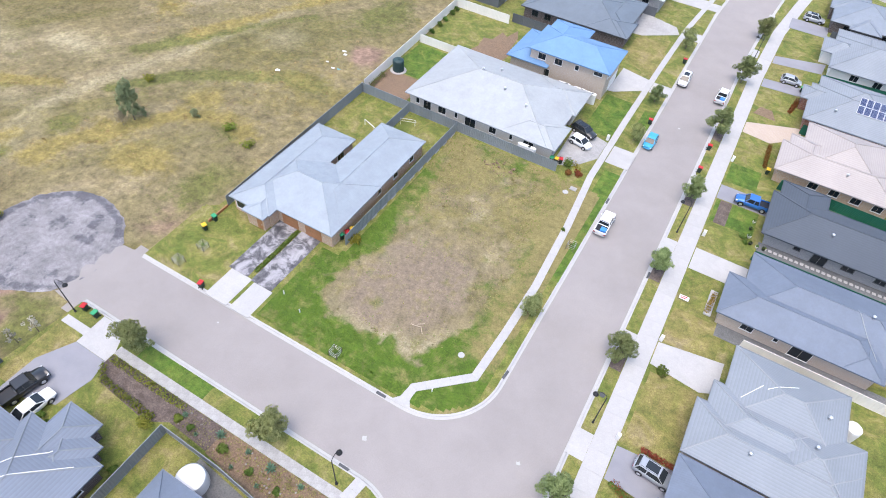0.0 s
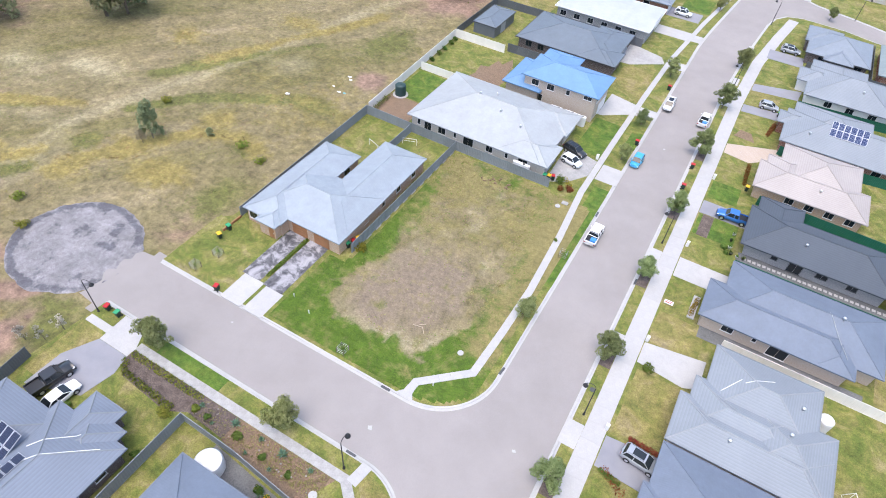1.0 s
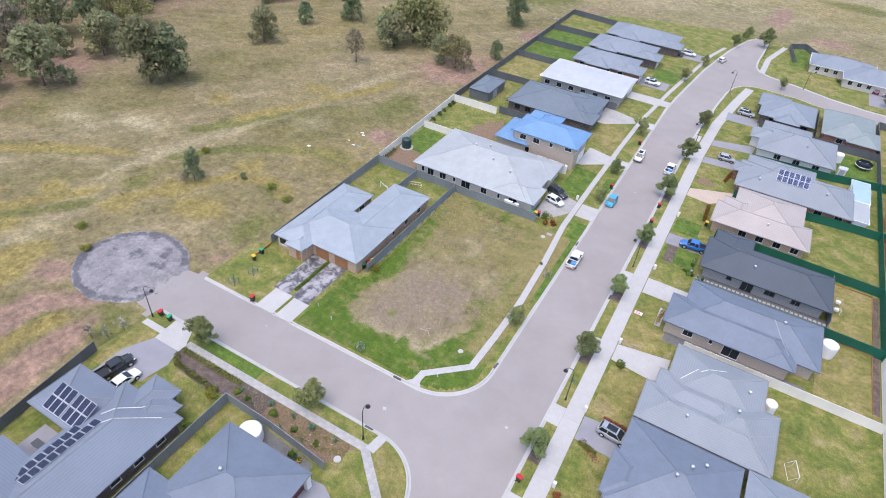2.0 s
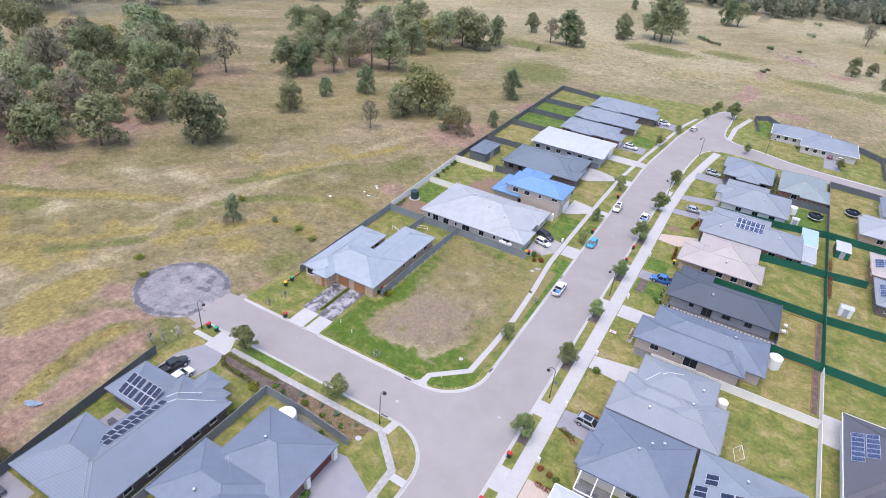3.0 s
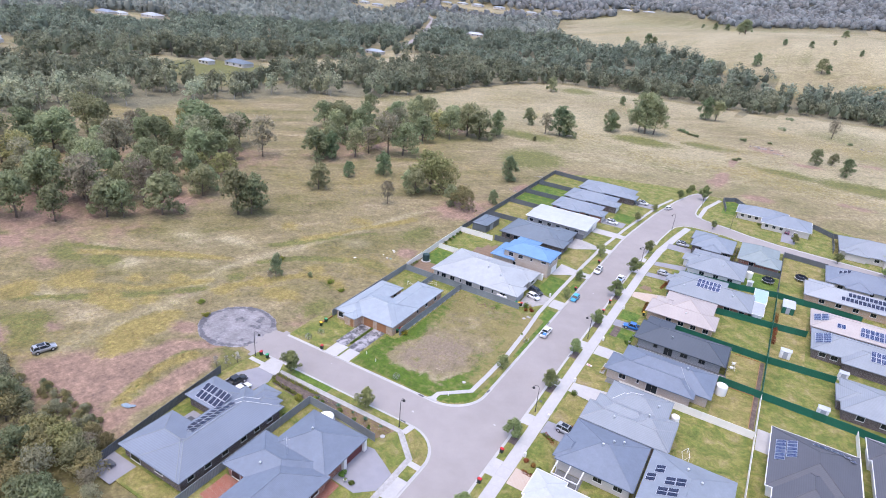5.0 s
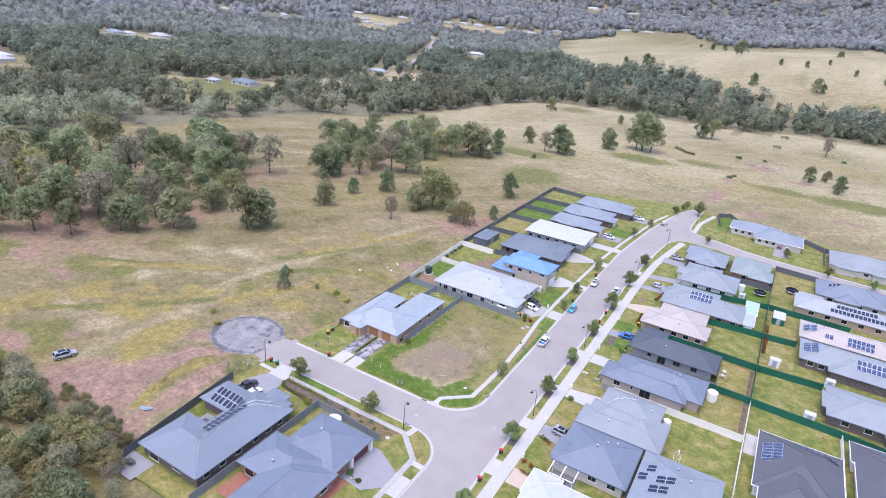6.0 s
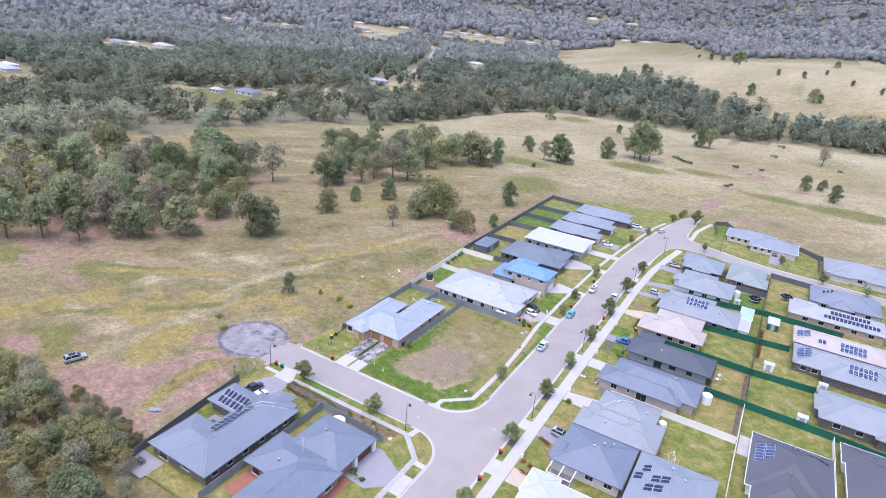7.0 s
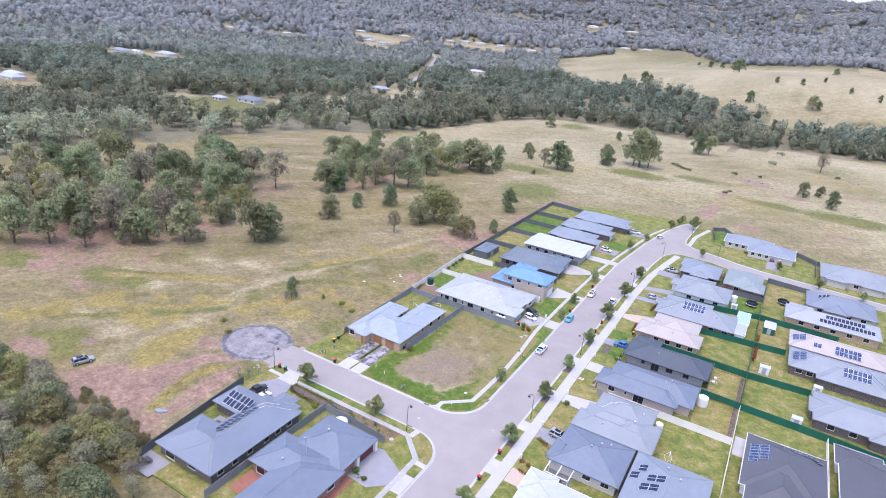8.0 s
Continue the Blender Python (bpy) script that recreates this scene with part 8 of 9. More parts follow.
SHRUBS = [(-17.4, 14.2, 0.9, "leaf_gold"), (0.6, 44.3, 1.0, "leaf_shrub"), (2.4, 43.2, 0.7, "leaf_red"), (1.2, 42.6, 0.6, "leaf_red"), (23.3, 16.9, 0.75, "leaf_shrub"), (-20.6, -17.6, 0.9, "leaf_hedge"), (-18.4, -15.6, 0.5, "leaf_hedge"), (-12.2, -15.7, 0.6, "leaf_shrub"), (-8.5, -16.0, 0.45, "leaf_shrub"), (-16.5, -15.6, 0.4, "leaf_shrub"), (-5.0, -16.0, 0.4, "leaf_shrub"),
          (-6.4, -18.9, 0.6, "leaf_shrub"), (-1.4, -27.6, 0.8, "leaf_shrub"), (0.8, -28.2, 0.6, "leaf_shrub"), (-42.5, 21.2, 1.0, "leaf_hedge"), (-66.5, 24.4, 1.1, "leaf_hedge"), (-64.5, -4.7, 1.0, "leaf_hedge"), (-47, 22.4, 1.1, "leaf_hedge"), (-59, -8, 0.9, "leaf_hedge"), (26.8, 44.2, 0.5, "leaf_shrub"), (27.4, 43.2, 0.4, "leaf_shrub"), (5.0, 31.4, 0.3, "leaf_shrub"),
          (-28.8, -23, 0.6, "leaf_shrub"), (-19.6, -22.4, 0.5, "leaf_shrub"), (-30.2, -22.6, 0.5, "leaf_shrub"), (22.6, -6.6, 0.5, "leaf_red"), (24, -6.9, 0.5, "leaf_red"), (25.2, -7.2, 0.5, "leaf_shrub"), (64, 6.6, 0.9, "leaf_shrub"), (60, 3.6, 1.0, "leaf_shrub"), (47, 161, 0.6, "leaf_shrub")]
for k, (x, y, r, mk) in enumerate(SHRUBS):
    pts = [(x + rs.uniform(-0.5, 0.5) * r, y + rs.uniform(-0.5, 0.5) * r, max(-0.2, height(x, y) if x < -41 else 0) + r * rs.uniform(0.4, 0.8)) for _ in range(6)]
    leafy("shrub", pts, [r * 0.6] * 6, 55, 0.13, mk, {"leaf_gold": "golden yellow flowering shrub by the fence", "leaf_red": "russet-leaved rounded garden shrub", "leaf_shrub": "leafy green rounded garden shrub", "leaf_hedge": "olive-yellow scrubby bush in rough grass"}[mk], "shrub", 100 + k, "shrubs")
for k, (x, y) in enumerate(((-39.8, -18.3), (-39.2, -16.2), (-41.6, -19.5))):
    t = tree_model("blossom_tree", 70 + k, 2.6, 1.0, 0.04, "blossom", 8, 26, 0.13, low=0.35, label="small bare tree dusted with white blossom", group="blossom trees")
    t.location = (x, y, max(0, height(x, y)))


def guard(x, y):
    """A timber-and-wire tree guard round a sapling."""
    e = empty("tree_guard", (x, y, 0), "square grey wire guard round a sapling", "tree guard", "tree guards")
    for a, b in ((-0.5, -0.5), (0.5, -0.5), (0.5, 0.5), (-0.5, 0.5)):
        part("stake", Geo().slab(x + a - 0.03, y + b - 0.03, -0.05, x + a + 0.03, y + b + 0.03, 1.1, 0.01), M["bark"], e)
    for z in (0.35, 0.7, 1.05):
        ring = [(x + a, y + b, z) for a, b in ((-0.5, -0.5), (0.5, -0.5), (0.5, 0.5), (-0.5, 0.5), (-0.5, -0.5))]
        part("rail", Geo().tube(ring, 0.018, 4), M["steel"], e)
    rng = np.random.default_rng(int(x * 10 + y) % 99 + 5)
    c = new("sapling", quads_mesh("sapling", leaf_quads(rng, [(x, y, 0.5), (x, y, 0.85)], [0.3, 0.25], [24, 18], 0.1), M["leaf_shrub"]))
    c.parent = e
    c.matrix_parent_inverse = Matrix.Translation((-x, -y, 0))


for x, y in ((-9.4, -0.9), (7.1, 28.9), (-33.7, -0.7), (-32.9, 2.6)):
    guard(x, y)

thing("pit_lid", Geo().lathe([(0.38, 0.0), (0.38, 0.1), (0.33, 0.12)], 20, (2.7, 6.6, 0.0)), M["concrete_white"], "round white concrete pit lid in grass", "pit lid")
thing("pit_lid", Geo().lathe([(0.42, 0.0), (0.42, 0.1), (0.36, 0.12)], 20, (2.3, 38.7, 0.0)), M["concrete_white"], "round white concrete pit lid in grass", "pit lid")
thing("pit_lid", Geo().lathe([(0.46, 0.0), (0.46, 0.08), (0.4, 0.1)], 20, (-1.6, -16.3, 0.0)), M["concrete_white"], "round white concrete pit lid in lawn", "pit lid")
thing("pit_lid", Geo().slab(2.5, 39.6, 0.0, 3.5, 40.4, 0.1, 0.02), M["concrete"], "rectangular grey concrete service pit lid", "pit lid")
thing("pit_lid", Geo().lathe([(0.32, 0.0), (0.32, 0.06)], 16, (18.4, 10.6, 0.0)), M["trim_dark"], "round dark iron manhole cover", "pit lid")
for k, (x, y, l, a) in enumerate(((-3.8, 7.2, 1.6, 10), (-2.9, 7.0, 1.3, -50), (-3.4, 7.7, 1.1, 35))):
    c, s = math.cos(radians(a)) * l / 2, math.sin(radians(a)) * l / 2
    thing("timber_offcut", Geo().tube([(x - c * 0.8, y - s * 0.8, 0.1), (x + c * 0.8, y + s * 0.8, 0.12)], 0.04, 5), M["offcut"], "bleached timber offcut lying on bare soil", "timber", "offcuts")
for x, y in ((-19.7, 2.5), (-16.4, 1.4), (2.2, 0.9)):
    thing("marker_peg", Geo().slab(x - 0.05, y - 0.05, 0.0, x + 0.05, y + 0.05, 0.75, 0.02), M["white"], "short white survey marker peg", "peg", "marker pegs")
for x, y, a in ((8.12, 7.1, 84), (-2.3, -2.26, 0), (8.2, 40.5, 90), (17.6, 30.2, 90), (-1.0, -10.72, 0)):
    g = Geo().slab(-0.6, -0.15, -0.12, 0.6, 0.15, 0.012, 0.01)
    ob = thing("drain_inlet", g, M["trim_dark"], "dark kerb drain inlet with concrete lintel", "drain", "kerb inlets")
    ob.matrix_basis = pose(x, y, 0.0, 0, 0, a)
sg = empty("yard_sign", (22.6, 28.8, 0), "white yard sign with red bars on the lawn", "sign")
part("board", Geo().slab(22.0, 28.45, 0.3, 23.2, 29.15, 0.36, 0.01), M["white"], sg)
part("lettering_bar", Geo().box(22.15, 28.9, 0.355, 23.05, 29.02, 0.366), M["red"], sg)
part("lettering_bar", Geo().box(22.15, 28.6, 0.355, 22.9, 28.76, 0.366), M["red"], sg)
for x in (22.15, 23.05):
    part("leg", Geo().tube([(x, 28.8, -0.05), (x, 28.8, 0.31)], 0.02, 5), M["steel"], sg)
# white boxes and mailboxes at the drives
for x, y in ((21.5, 6.7), (21.9, 21.2), (22.0, 41.5), (21.9, -5.6), (3.3, 54.0), (21.9, 60.4)):
    e = empty("mailbox", (x, y, 0), "small white rendered mailbox at the path", "mailbox", "mailboxes")
    part("pillar", Geo().slab(x - 0.2, y - 0.2, -0.02, x + 0.2, y + 0.2, 0.95, 0.02), M["render_white"], e)
    part("slot", Geo().box(x - 0.205, y - 0.13, 0.7, x - 0.19, y + 0.13, 0.76), M["black"], e)


thing("retaining_edge", Geo().slab(-35.85, 6.3, -0.02, -35.65, 8.1, 0.38, 0.02).slab(-35.85, 8.12, -0.02, -35.65, 9.9, 0.38, 0.02), M["timber"], "low timber sleeper edge beside a front lawn", "edging")
rsc = random.Random(19)
for k, (x, y) in enumerate(((-46.5, 50.7), (-45.6, 50.0), (-43.8, 45.6), (-44.9, 45.2), (-46.8, 46.2), (-52.0, 39.0))):
    z, r = height(x, y) + 0.02, rsc.uniform(0.35, 0.75)
    ring = [(x + r * rsc.uniform(0.5, 1.1) * math.cos(a), y + r * rsc.uniform(0.3, 0.7) * math.sin(a), z + rsc.uniform(0.0, 0.14)) for a in (0, 1.1, 2.2, 3.2, 4.2, 5.3)]
    thing("plastic_scrap", Geo().add(ring + [(x, y, z + 0.2)], [(i, (i + 1) % 6, 6) for i in range(6)]), M["teal_scrap" if k == 2 else "white"], "crumpled scrap of sheeting in the grass", "litter", "scraps")
for k in range(26):
    a, q = rsc.uniform(0, 6.28), rsc.uniform(0, 1) ** 0.5
    x, y, r = -7.5 + 3.4 * q * math.cos(a), 38.0 + 1.6 * q * math.sin(a), rsc.uniform(0.1, 0.26)
    thing("clod", Geo().lathe([(r, 0.0), (r * 0.95, r * 0.4), (r * 0.5, r * 0.8), (0.02, r * 0.85)], 6, (x, y, 0.04)), M["soil"], "clod of brown earth on the empty lot", "clod", "earth clods")


# ---------- garden pieces ----------
hedge([(-24.85, 3.2), (-24.85, 11.4)], 0.45, 0.45, "leaf_shrub", "narrow dark green hedge between two drives", 68)
hedge([(22.6, 2.0), (25.4, 0.2)], 0.9, 0.55, "leaf_red", "low brown-leaved hedge beside a drive", 69)
hedge([(22.9, -9.2), (25.8, -9.4)], 0.7, 0.5, "leaf_red", "low bed of rust-coloured shrubs", 70)
hedge([(27.6, 79.2), (28.4, 84.5)], 0.7, 0.6, "leaf_red", "dark red shrubs along the house front", 71)
hedge([(57.8, 66.5), (57.9, 77.4)], 0.9, 1.2, "leaf_red", "brown-leaved screening shrubs along the fence", 73)
hedge([(57.8, 79.0), (57.7, 84.5)], 0.9, 1.2, "leaf_red", "brown-leaved screening shrubs along the fence", 74)
hedge([(0.6, 45.4), (2.3, 44.0)], 0.8, 0.8, "leaf_gold", "yellow-green shrubs at the front corner", 72)
patch("garden_bed", [(48.0, 41.1), (48.0, 40.3), (55.8, 40.3), (55.8, 28.0), (56.7, 28.0), (56.7, 41.0)], M["mulch"], "narrow mulched bed along the fences", "garden bed", 0.03)
edge_bed = thing("garden_edging", Geo().box(48.0, 40.18, 0.0, 55.7, 40.26, 0.2).box(55.68, 28.0, 0.0, 55.76, 40.26, 0.2), M["timber"], "orange-brown timber sleeper edging round a bed", "edging")
patch("garden_bed", [(22.2, 76.0), (23.0, 78.6), (25.0, 78.4), (26.0, 75.6)], M["soil"], "curved bed of brown bark with stones", "garden bed", 0.03)
patch("garden_bed", rect(55.9, 42.2, 56.7, 55.8), M["mulch"], "dark mulched strip along a green fence", "garden bed", 0.03)
thing("garden_edging", Geo().box(55.78, 42.2, 0.0, 55.86, 55.8, 0.2).box(50.2, 55.74, 0.0, 55.78, 55.82, 0.2), M["timber"], "brown timber edging round a back lawn", "edging")


def airer(x, y, a):
    """A folding clothes airer: two leaning frames and the rails between."""
    e = empty("clothes_airer", (x, y, 0), "white folding clothes airer on a patio", "clothes airer")
    c, s_ = math.cos(radians(a)), math.sin(radians(a))
    for k in (-0.7, 0.7):
        part("frame", Geo().tube([(x + k * c - 0.35 * s_, y + k * s_ + 0.35 * c, 0.03), (x + k * c, y + k * s_, 1.0), (x + k * c + 0.35 * s_, y + k * s_ - 0.35 * c, 0.03)], 0.02, 5), M["white"], e)
    for q in (-0.4, -0.2, 0.0, 0.2, 0.4):
        part("rail", Geo().tube([(x - 0.75 * c - q * s_, y - 0.75 * s_ + q * c, 1.0), (x + 0.75 * c - q * s_, y + 0.75 * s_ + q * c, 1.0)], 0.012, 5), M["white"], e)
    part("towel", Geo().slab(x - 0.3, y - 0.25, 0.62, x + 0.3, y + 0.25, 1.03, 0.02), M["white"], e, "white towel hung over the rails")


airer(50.2, 47.6, 20)
airer(50.4, 49.8, 75)


def plant_pot(x, y, r, mk):
    e = empty("plant_pot", (x, y, 0), "glazed garden pot with a small leafy plant", "plant pot", "garden pots")
    part("pot", Geo().lathe([(r * 0.65, 0.0), (r, r * 1.3), (r * 1.05, r * 1.4), (r * 0.85, r * 1.4), (r * 0.8, r * 1.2)], 12, (x, y, 0.03)), M[mk], e, smooth=True)
    rng = np.random.default_rng(int(x * 31 + y * 7) % 97)
    c = new("leaves", quads_mesh("leaves", leaf_quads(rng, [(0, 0, r * 1.9)], [r * 1.0], [34], r * 0.4), M["leaf_shrub"]))
    c.parent = e


for x, y, r, mk in ((28.0, 43.4, 0.28, "black"), (28.9, 43.2, 0.24, "white"), (29.8, 43.3, 0.26, "black"), (27.6, 44.6, 0.3, "white"), (27.5, 46.4, 0.26, "black"), (27.6, 48.0, 0.24, "white"), (-5.2, -18.9, 0.3, "yellow"), (-6.6, -18.7, 0.32, "trim_grey"), (-0.4, -28.4, 0.3, "white")):
    plant_pot(x, y, r, mk)


def outdoor_setting(x, y):
    e = empty("patio_table", (x, y, 0), "dark rectangular patio table on a slab", "table")
    part("tabletop", Geo().slab(x - 0.8, y - 0.45, 0.7, x + 0.8, y + 0.45, 0.75, 0.01), M["trim_dark"], e)
    for dx in (-0.7, 0.7):
        for dy in (-0.36, 0.36):
            part("leg", Geo().box(x + dx - 0.03, y + dy - 0.03, 0.0, x + dx + 0.03, y + dy + 0.03, 0.7), M["trim_dark"], e)


outdoor_setting(30.1, -7.2)
outdoor_setting(-31.6, -33.4)
outdoor_setting(-33.4, -47.6)
path_e3 = tagged(new("stepping_path"), "row of square white stepping stones in gravel", "path", kind="structure")
stone_me = mesh("paver", Geo().slab(-0.23, -0.23, 0.0, 0.23, 0.23, 0.05, 0.015), M["concrete_white"])
for k in range(28):
    ob = new("paver", stone_me)
    ob.parent = path_e3
    ob.matrix_basis = pose(30.0 + 0.7 * k, 43.55 + 0.02 * math.sin(k * 2.1), 0.036, 0, 0, 3 * math.sin(k * 1.7))


def agave(x, y, r, seed):
    rg = random.Random(seed)
    e = empty("agave", (x, y, 0), "spiky blue-green agave in the mulch", "agave", "agaves")
    for k in range(12):
        g = Geo()
        a, up = 2.4 * k, 0.25 + 0.6 * k / 12
        l = r * rg.uniform(0.8, 1.1)
        c, s = math.cos(a), math.sin(a)
        w = 0.09 * r
        p1, p2 = (x + c * l * 0.5 * (1 - up * 0.4), y + s * l * 0.5 * (1 - up * 0.4), 0.05 + l * up * 0.55), (x + c * l * (1 - up * 0.5), y + s * l * (1 - up * 0.5), 0.05 + l * up * 0.8)
        g.add([(x - s * w, y + c * w, 0.03), (x + s * w, y - c * w, 0.03), (p1[0] + s * w * 1.3, p1[1] - c * w * 1.3, p1[2] + 0.04), (p1[0] - s * w * 1.3, p1[1] + c * w * 1.3, p1[2] + 0.04), p2, (p1[0], p1[1], p1[2] - 0.05)],
              [(0, 1, 2, 3), (3, 2, 4), (1, 0, 5), (0, 3, 5), (2, 1, 5), (3, 4, 5), (4, 2, 5)])
        part("leaf", g, M["leaf_agave"], e)
    return e


for k, (x, y, r) in enumerate(((-13.4, -14.6, 0.85), (-6.9, -14.6, 0.9), (-9.9, -14.5, 0.55), (-3.3, -14.5, 0.55), (-18.0, -14.9, 0.6), (-10.3, -16.5, 0.4), (-7.0, -16.6, 0.45), (-6.1, -18.9, 0.8), (-15.6, -15.9, 0.4))):
    agave(x, y, r, 300 + k)
rk = random.Random(41)
for k in range(22):
    x = rk.uniform(-18.3, -2.0)
    y = rk.uniform(-16.6 - 0.02 * x, -14.1)
    r = rk.uniform(0.06, 0.15)
    g = Geo().lathe([(r * 0.8, 0.0), (r, r * 0.35), (r * 0.75, r * 0.75), (0.02, r * 0.9)], 6, (x, y, 0.02))
    thing("rock", g, M["rock"], "small rough garden stone in the mulch", "rock", "garden rocks")
verge_spots = []
for _ in range(900):
    x = rk.uniform(-18.6, -1.2)
    y = rk.uniform(-16.9 - 0.02 * x, -14.0)
    if rk.random() < 0.35 + 0.65 * smooth01(-14, -3, x):
        verge_spots.append((x, y, 0.04))

# scrub and stones out in the far paddock
def boulder(x, y, r, h, seed):
    """A low weathered stone: a lumpy dome sunk into the ground."""
    rb = random.Random(seed)
    rings, n, vs, fs = ((1.0, -0.3), (0.95, 0.25), (0.66, 0.75)), 9, [], []
    for q, u in rings:
        for k in range(n):
            a, f = 2 * math.pi * k / n, rb.uniform(0.75, 1.15)
            vs.append((r * q * f * math.cos(a), 0.8 * r * q * f * math.sin(a), h * u * rb.uniform(0.85, 1.15)))
    vs.append((0, 0, h * 0.95))
    fs = [(i * n + k, i * n + (k + 1) % n, (i + 1) * n + (k + 1) % n, (i + 1) * n + k) for i in range(2) for k in range(n)] + [(2 * n + k, 2 * n + (k + 1) % n, 3 * n) for k in range(n)]
    z = height(x, y)
    thing("boulder", Geo().add([(x + a, y + b, z + c) for a, b, c in vs], fs), M["rock"], "weathered grey-brown stone lying in the paddock", "rock", "paddock stones")


rs_ = random.Random(91)
for cx, cy, wide, count, big in ((37.8, 312.1, 6, 9, 1.3), (46.8, 301.5, 4, 5, 0.9), (92.2, 364.4, 4, 5, 1.0), (-41.7, 156.8, 2.6, 9, 0.6), (-42.6, 131.2, 1.6, 6, 0.55)):
    for k in range(count):
        boulder(cx + rs_.gauss(0, 0.45) * wide, cy + rs_.gauss(0, 0.3) * wide, big * rs_.uniform(0.4, 1.0), big * rs_.uniform(0.25, 0.6), int(cx * 10) + k)
for k, (x, y, r) in enumerate(((-10.6, 318.5, 2.2), (-7.4, 315.6, 1.7), (-4.2, 312.0, 1.4), (-0.3, 308.7, 1.7), (25.5, 324.7, 1.8), (44.3, 383.1, 2.6), (47.0, 437.0, 2.6), (27.2, 262.8, 1.3), (29.0, 268.4, 1.0), (40.2, 330.5, 1.2), (84.4, 372.0, 1.4))):
    z = height(x, y)
    pts = [(x + 0.7 * r * math.cos(2.4 * q), y + 0.5 * r * math.sin(2.4 * q), z + r * (0.35 + 0.2 * (q % 3))) for q in range(6)]
    leafy("shrub", pts, [r * 0.5] * 6, 50, 0.3, "leaf_dark", "low dark green wild shrub in the paddock", "shrub", 400 + k, "paddock shrubs")


# ---------- rough grass ----------
def tussocks(name, spots, size, blades, mk, label):
    """Low clumps of blades, four corners each, as one field of grass."""
    rng = np.random.default_rng(33)
    r = size * (0.5 + rng.random(len(spots)))
    ob = new(name, quads_mesh(name, leaf_quads(rng, spots, r, [blades] * len(spots), size * 0.36, 0.4), M[mk]))
    return tagged(ob, label, "grass", kind="stuff")


def in_field(x, y):
    return not (-41 < x < 112 and -62 < y < 190) and not (-61 < x < -38 and -18 < y < 4)


r3 = random.Random(77)
dry_spots, weed_spots = [], []
for _ in range(60000):
    x, y = r3.uniform(-170, 110), r3.uniform(-60, 300)
    if not in_field(x, y):
        continue
    d, g_, o_ = mask_at(x, y)
    if r3.random() < 0.75 * max(0, o_ - 0.2) * (1 - d):
        dry_spots.append((x, y, height(x, y) - 0.02))
    elif r3.random() < 0.5 * max(0, g_ - 0.25) * (1 - d):
        weed_spots.append((x, y, height(x, y) - 0.02))
fine_dry, fine_brown, fine_green = [], [], []
for _ in range(46000):
    x, y = r3.uniform(-112, -38), r3.uniform(-50, 118)
    if not in_field(x, y):
        continue
    d, g_, o_ = mask_at(x, y)
    v = fbm(x, y, 0.13, 40.0) + 0.35 * r3.uniform(-1, 1)
    if r3.random() < 1.7 * d:
        continue
    (fine_green if v < -0.15 else fine_brown if v < 0.1 else fine_dry).append((x, y, height(x, y) - 0.02))
tussocks("pale_grass_tufts", fine_dry, 0.22, 4, "straw_pale", "pale dry grass tufts over the paddock")
tussocks("brown_grass_tufts", fine_brown, 0.22, 4, "straw_brown", "brown dry grass tufts over the paddock")
tussocks("green_grass_tufts", fine_green, 0.22, 4, "weed", "olive grass tufts over the paddock")
tussocks("dry_tussocks", dry_spots, 0.5, 9, "straw", "straw-coloured tussock grass over the paddock")
tussocks("green_weeds", weed_spots, 0.4, 9, "weed", "low green weeds over the paddock")
lot_dry, lot_green, lot_brown = [], [], []
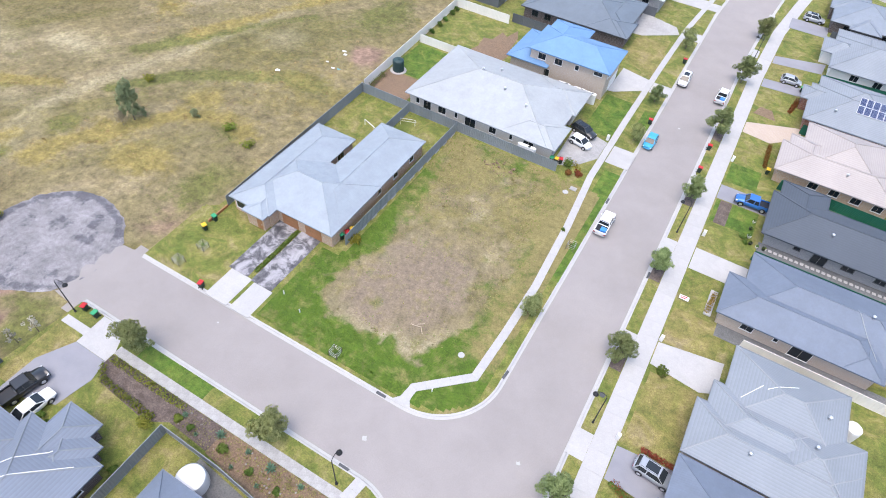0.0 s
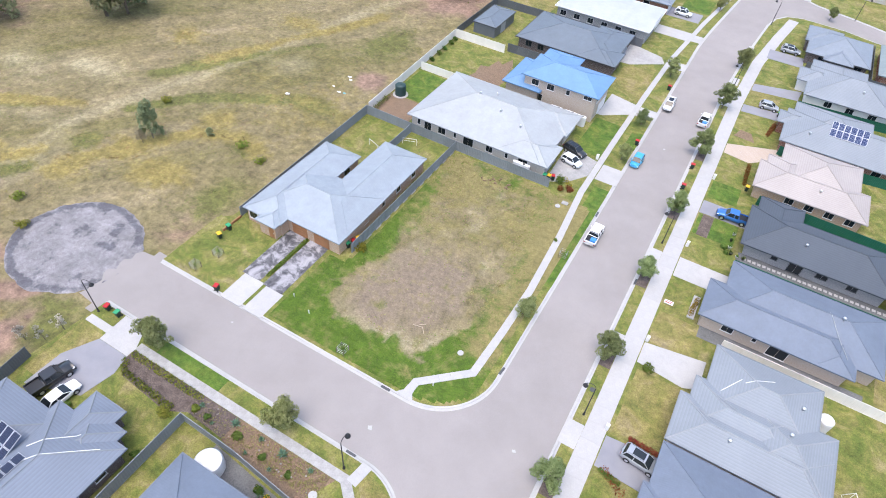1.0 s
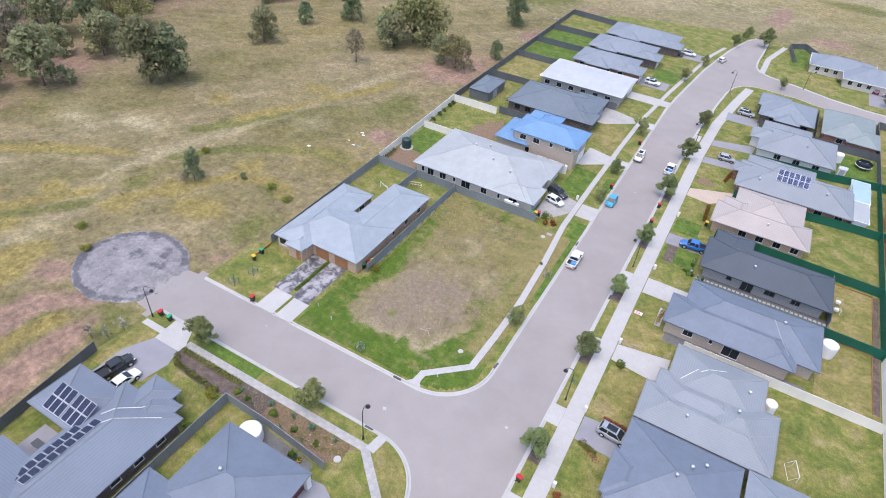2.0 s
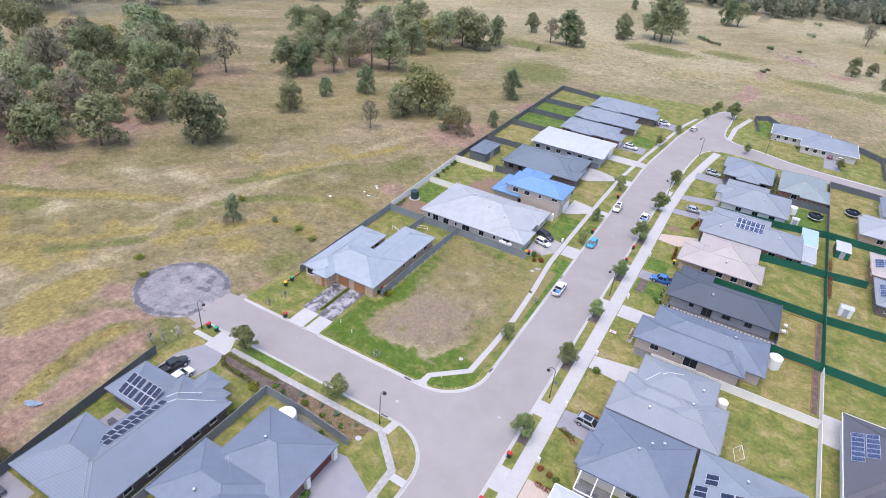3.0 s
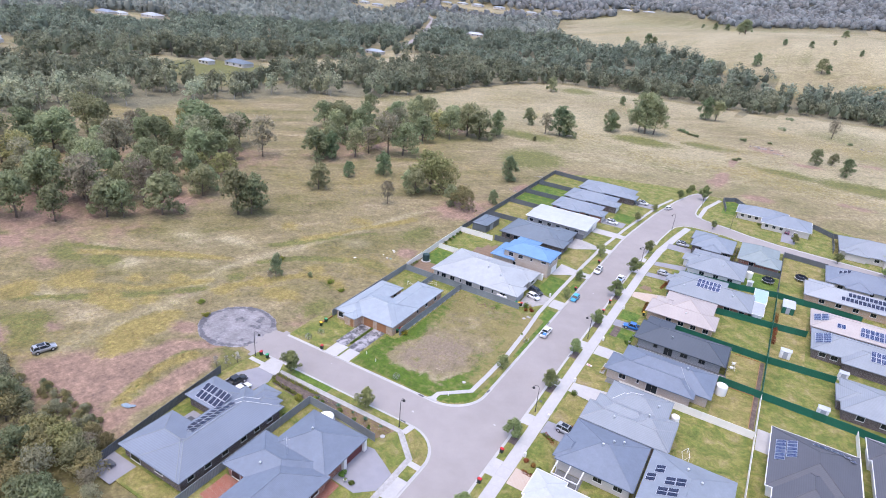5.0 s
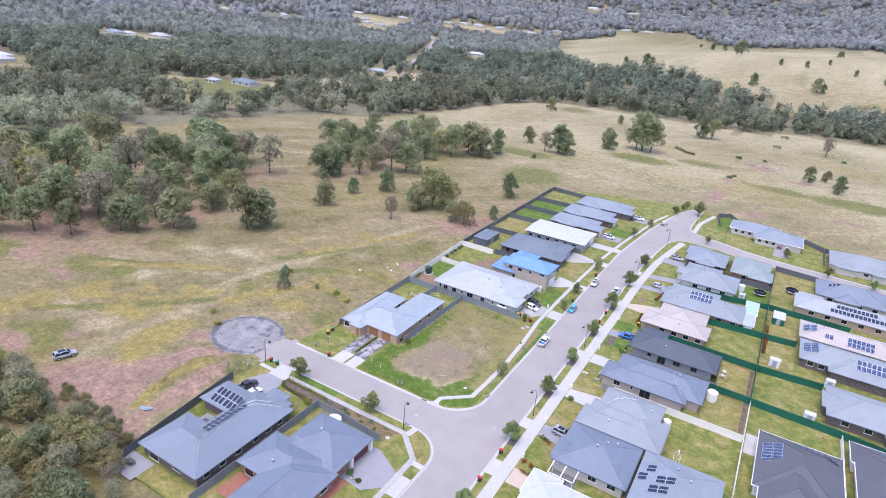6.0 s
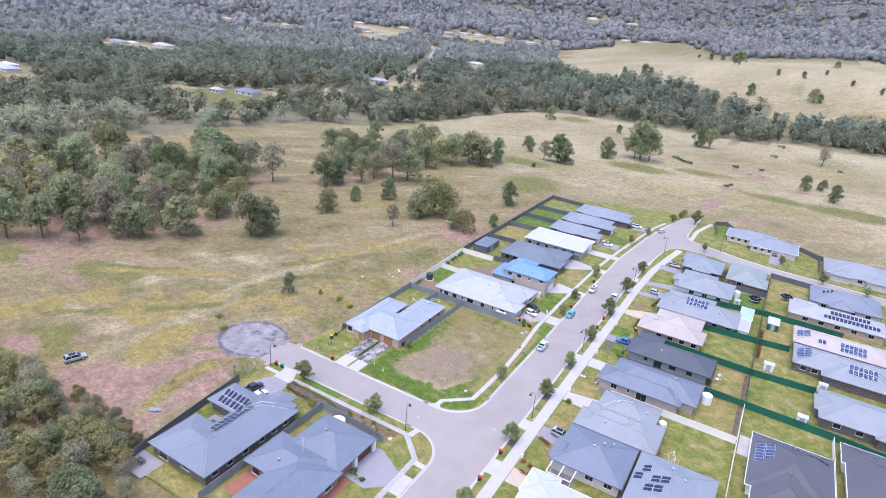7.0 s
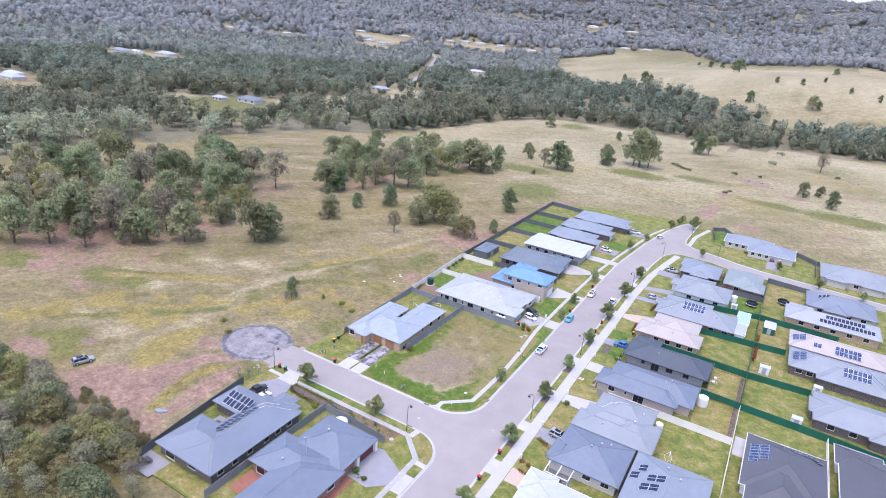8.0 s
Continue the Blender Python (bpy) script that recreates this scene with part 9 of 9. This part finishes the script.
for _ in range(22000):
    x, y = r3.uniform(-20.5, 7), r3.uniform(-2, 41.5)
    if edge_distance(x, y, LOT) < 0.4 or (x > 3.4 and edge_distance(x, y, BARE) < -2.2) or (y < 3 and x > -0.8):
        continue
    b = edge_distance(x, y, BARE)
    if b < 0.6 * fbm(x, y, 0.3, 3.0):
        if r3.random() < 0.3 + 0.25 * fbm(x, y, 0.2, 13.0) - 0.2 * (x > 2):
            lot_green.append((x, y, 0.03))
    elif r3.random() < 0.03 + 0.24 * smooth01(14, 34, y) + 0.2 * smooth01(0.05, 0.35, fbm(x, y, 0.3, 50.0)):
        (lot_brown if r3.random() < 0.22 else lot_dry if r3.random() < 0.5 else lot_green).append((x, y, 0.05))
tussocks("verge_dry_grass", verge_spots, 0.2, 9, "straw", "dry ground cover over the verge garden")
tussocks("lot_brown_weeds", lot_brown, 0.24, 7, "straw_brown", "brown dead weeds over the empty lot")
tussocks("lot_dry_grass", lot_dry, 0.2, 7, "straw", "thin straw grass over the empty lot")
tussocks("lot_green_grass", lot_green, 0.18, 7, "lot_grass", "rough green grass round the empty lot")

for k, (x, y, r) in enumerate(((-1.0, -7.2, 0.28), (13.7, -1.2, 0.2), (-23.5, -4.7, 0.12), (12.4, 64, 0.2))):
    blob = [(x + r * (1 + 0.3 * math.sin(5 * j + k)) * math.cos(j * 0.7), y + r * (1 + 0.3 * math.cos(3 * j)) * math.sin(j * 0.7)) for j in range(9)]
    thing("paint_mark", Geo().prism(blob, -0.14, -0.125), M["concrete_white"], "small white paint splash on the asphalt", "road marking")
rtp = random.Random(6)
tarp_v = [(-46.1 + 0.34 * i + 0.12 * j + rtp.uniform(-0.12, 0.12), -38.3 + 0.3 * j + 0.1 * i + rtp.uniform(-0.12, 0.12), height(-45, -37.5) + 0.03 + rtp.uniform(0, 0.38) * (0.3 + 0.7 * (0 < i < 7 and 0 < j < 4))) for j in range(5) for i in range(8)]
tarp = Geo().add(tarp_v, [(j * 8 + i, j * 8 + i + 1, j * 8 + i + 9, j * 8 + i + 8) for j in range(4) for i in range(7)])
thing("tarpaulin", tarp, M["faded_tarp"], "crumpled faded blue tarpaulin on a dirt bank", "tarpaulin")
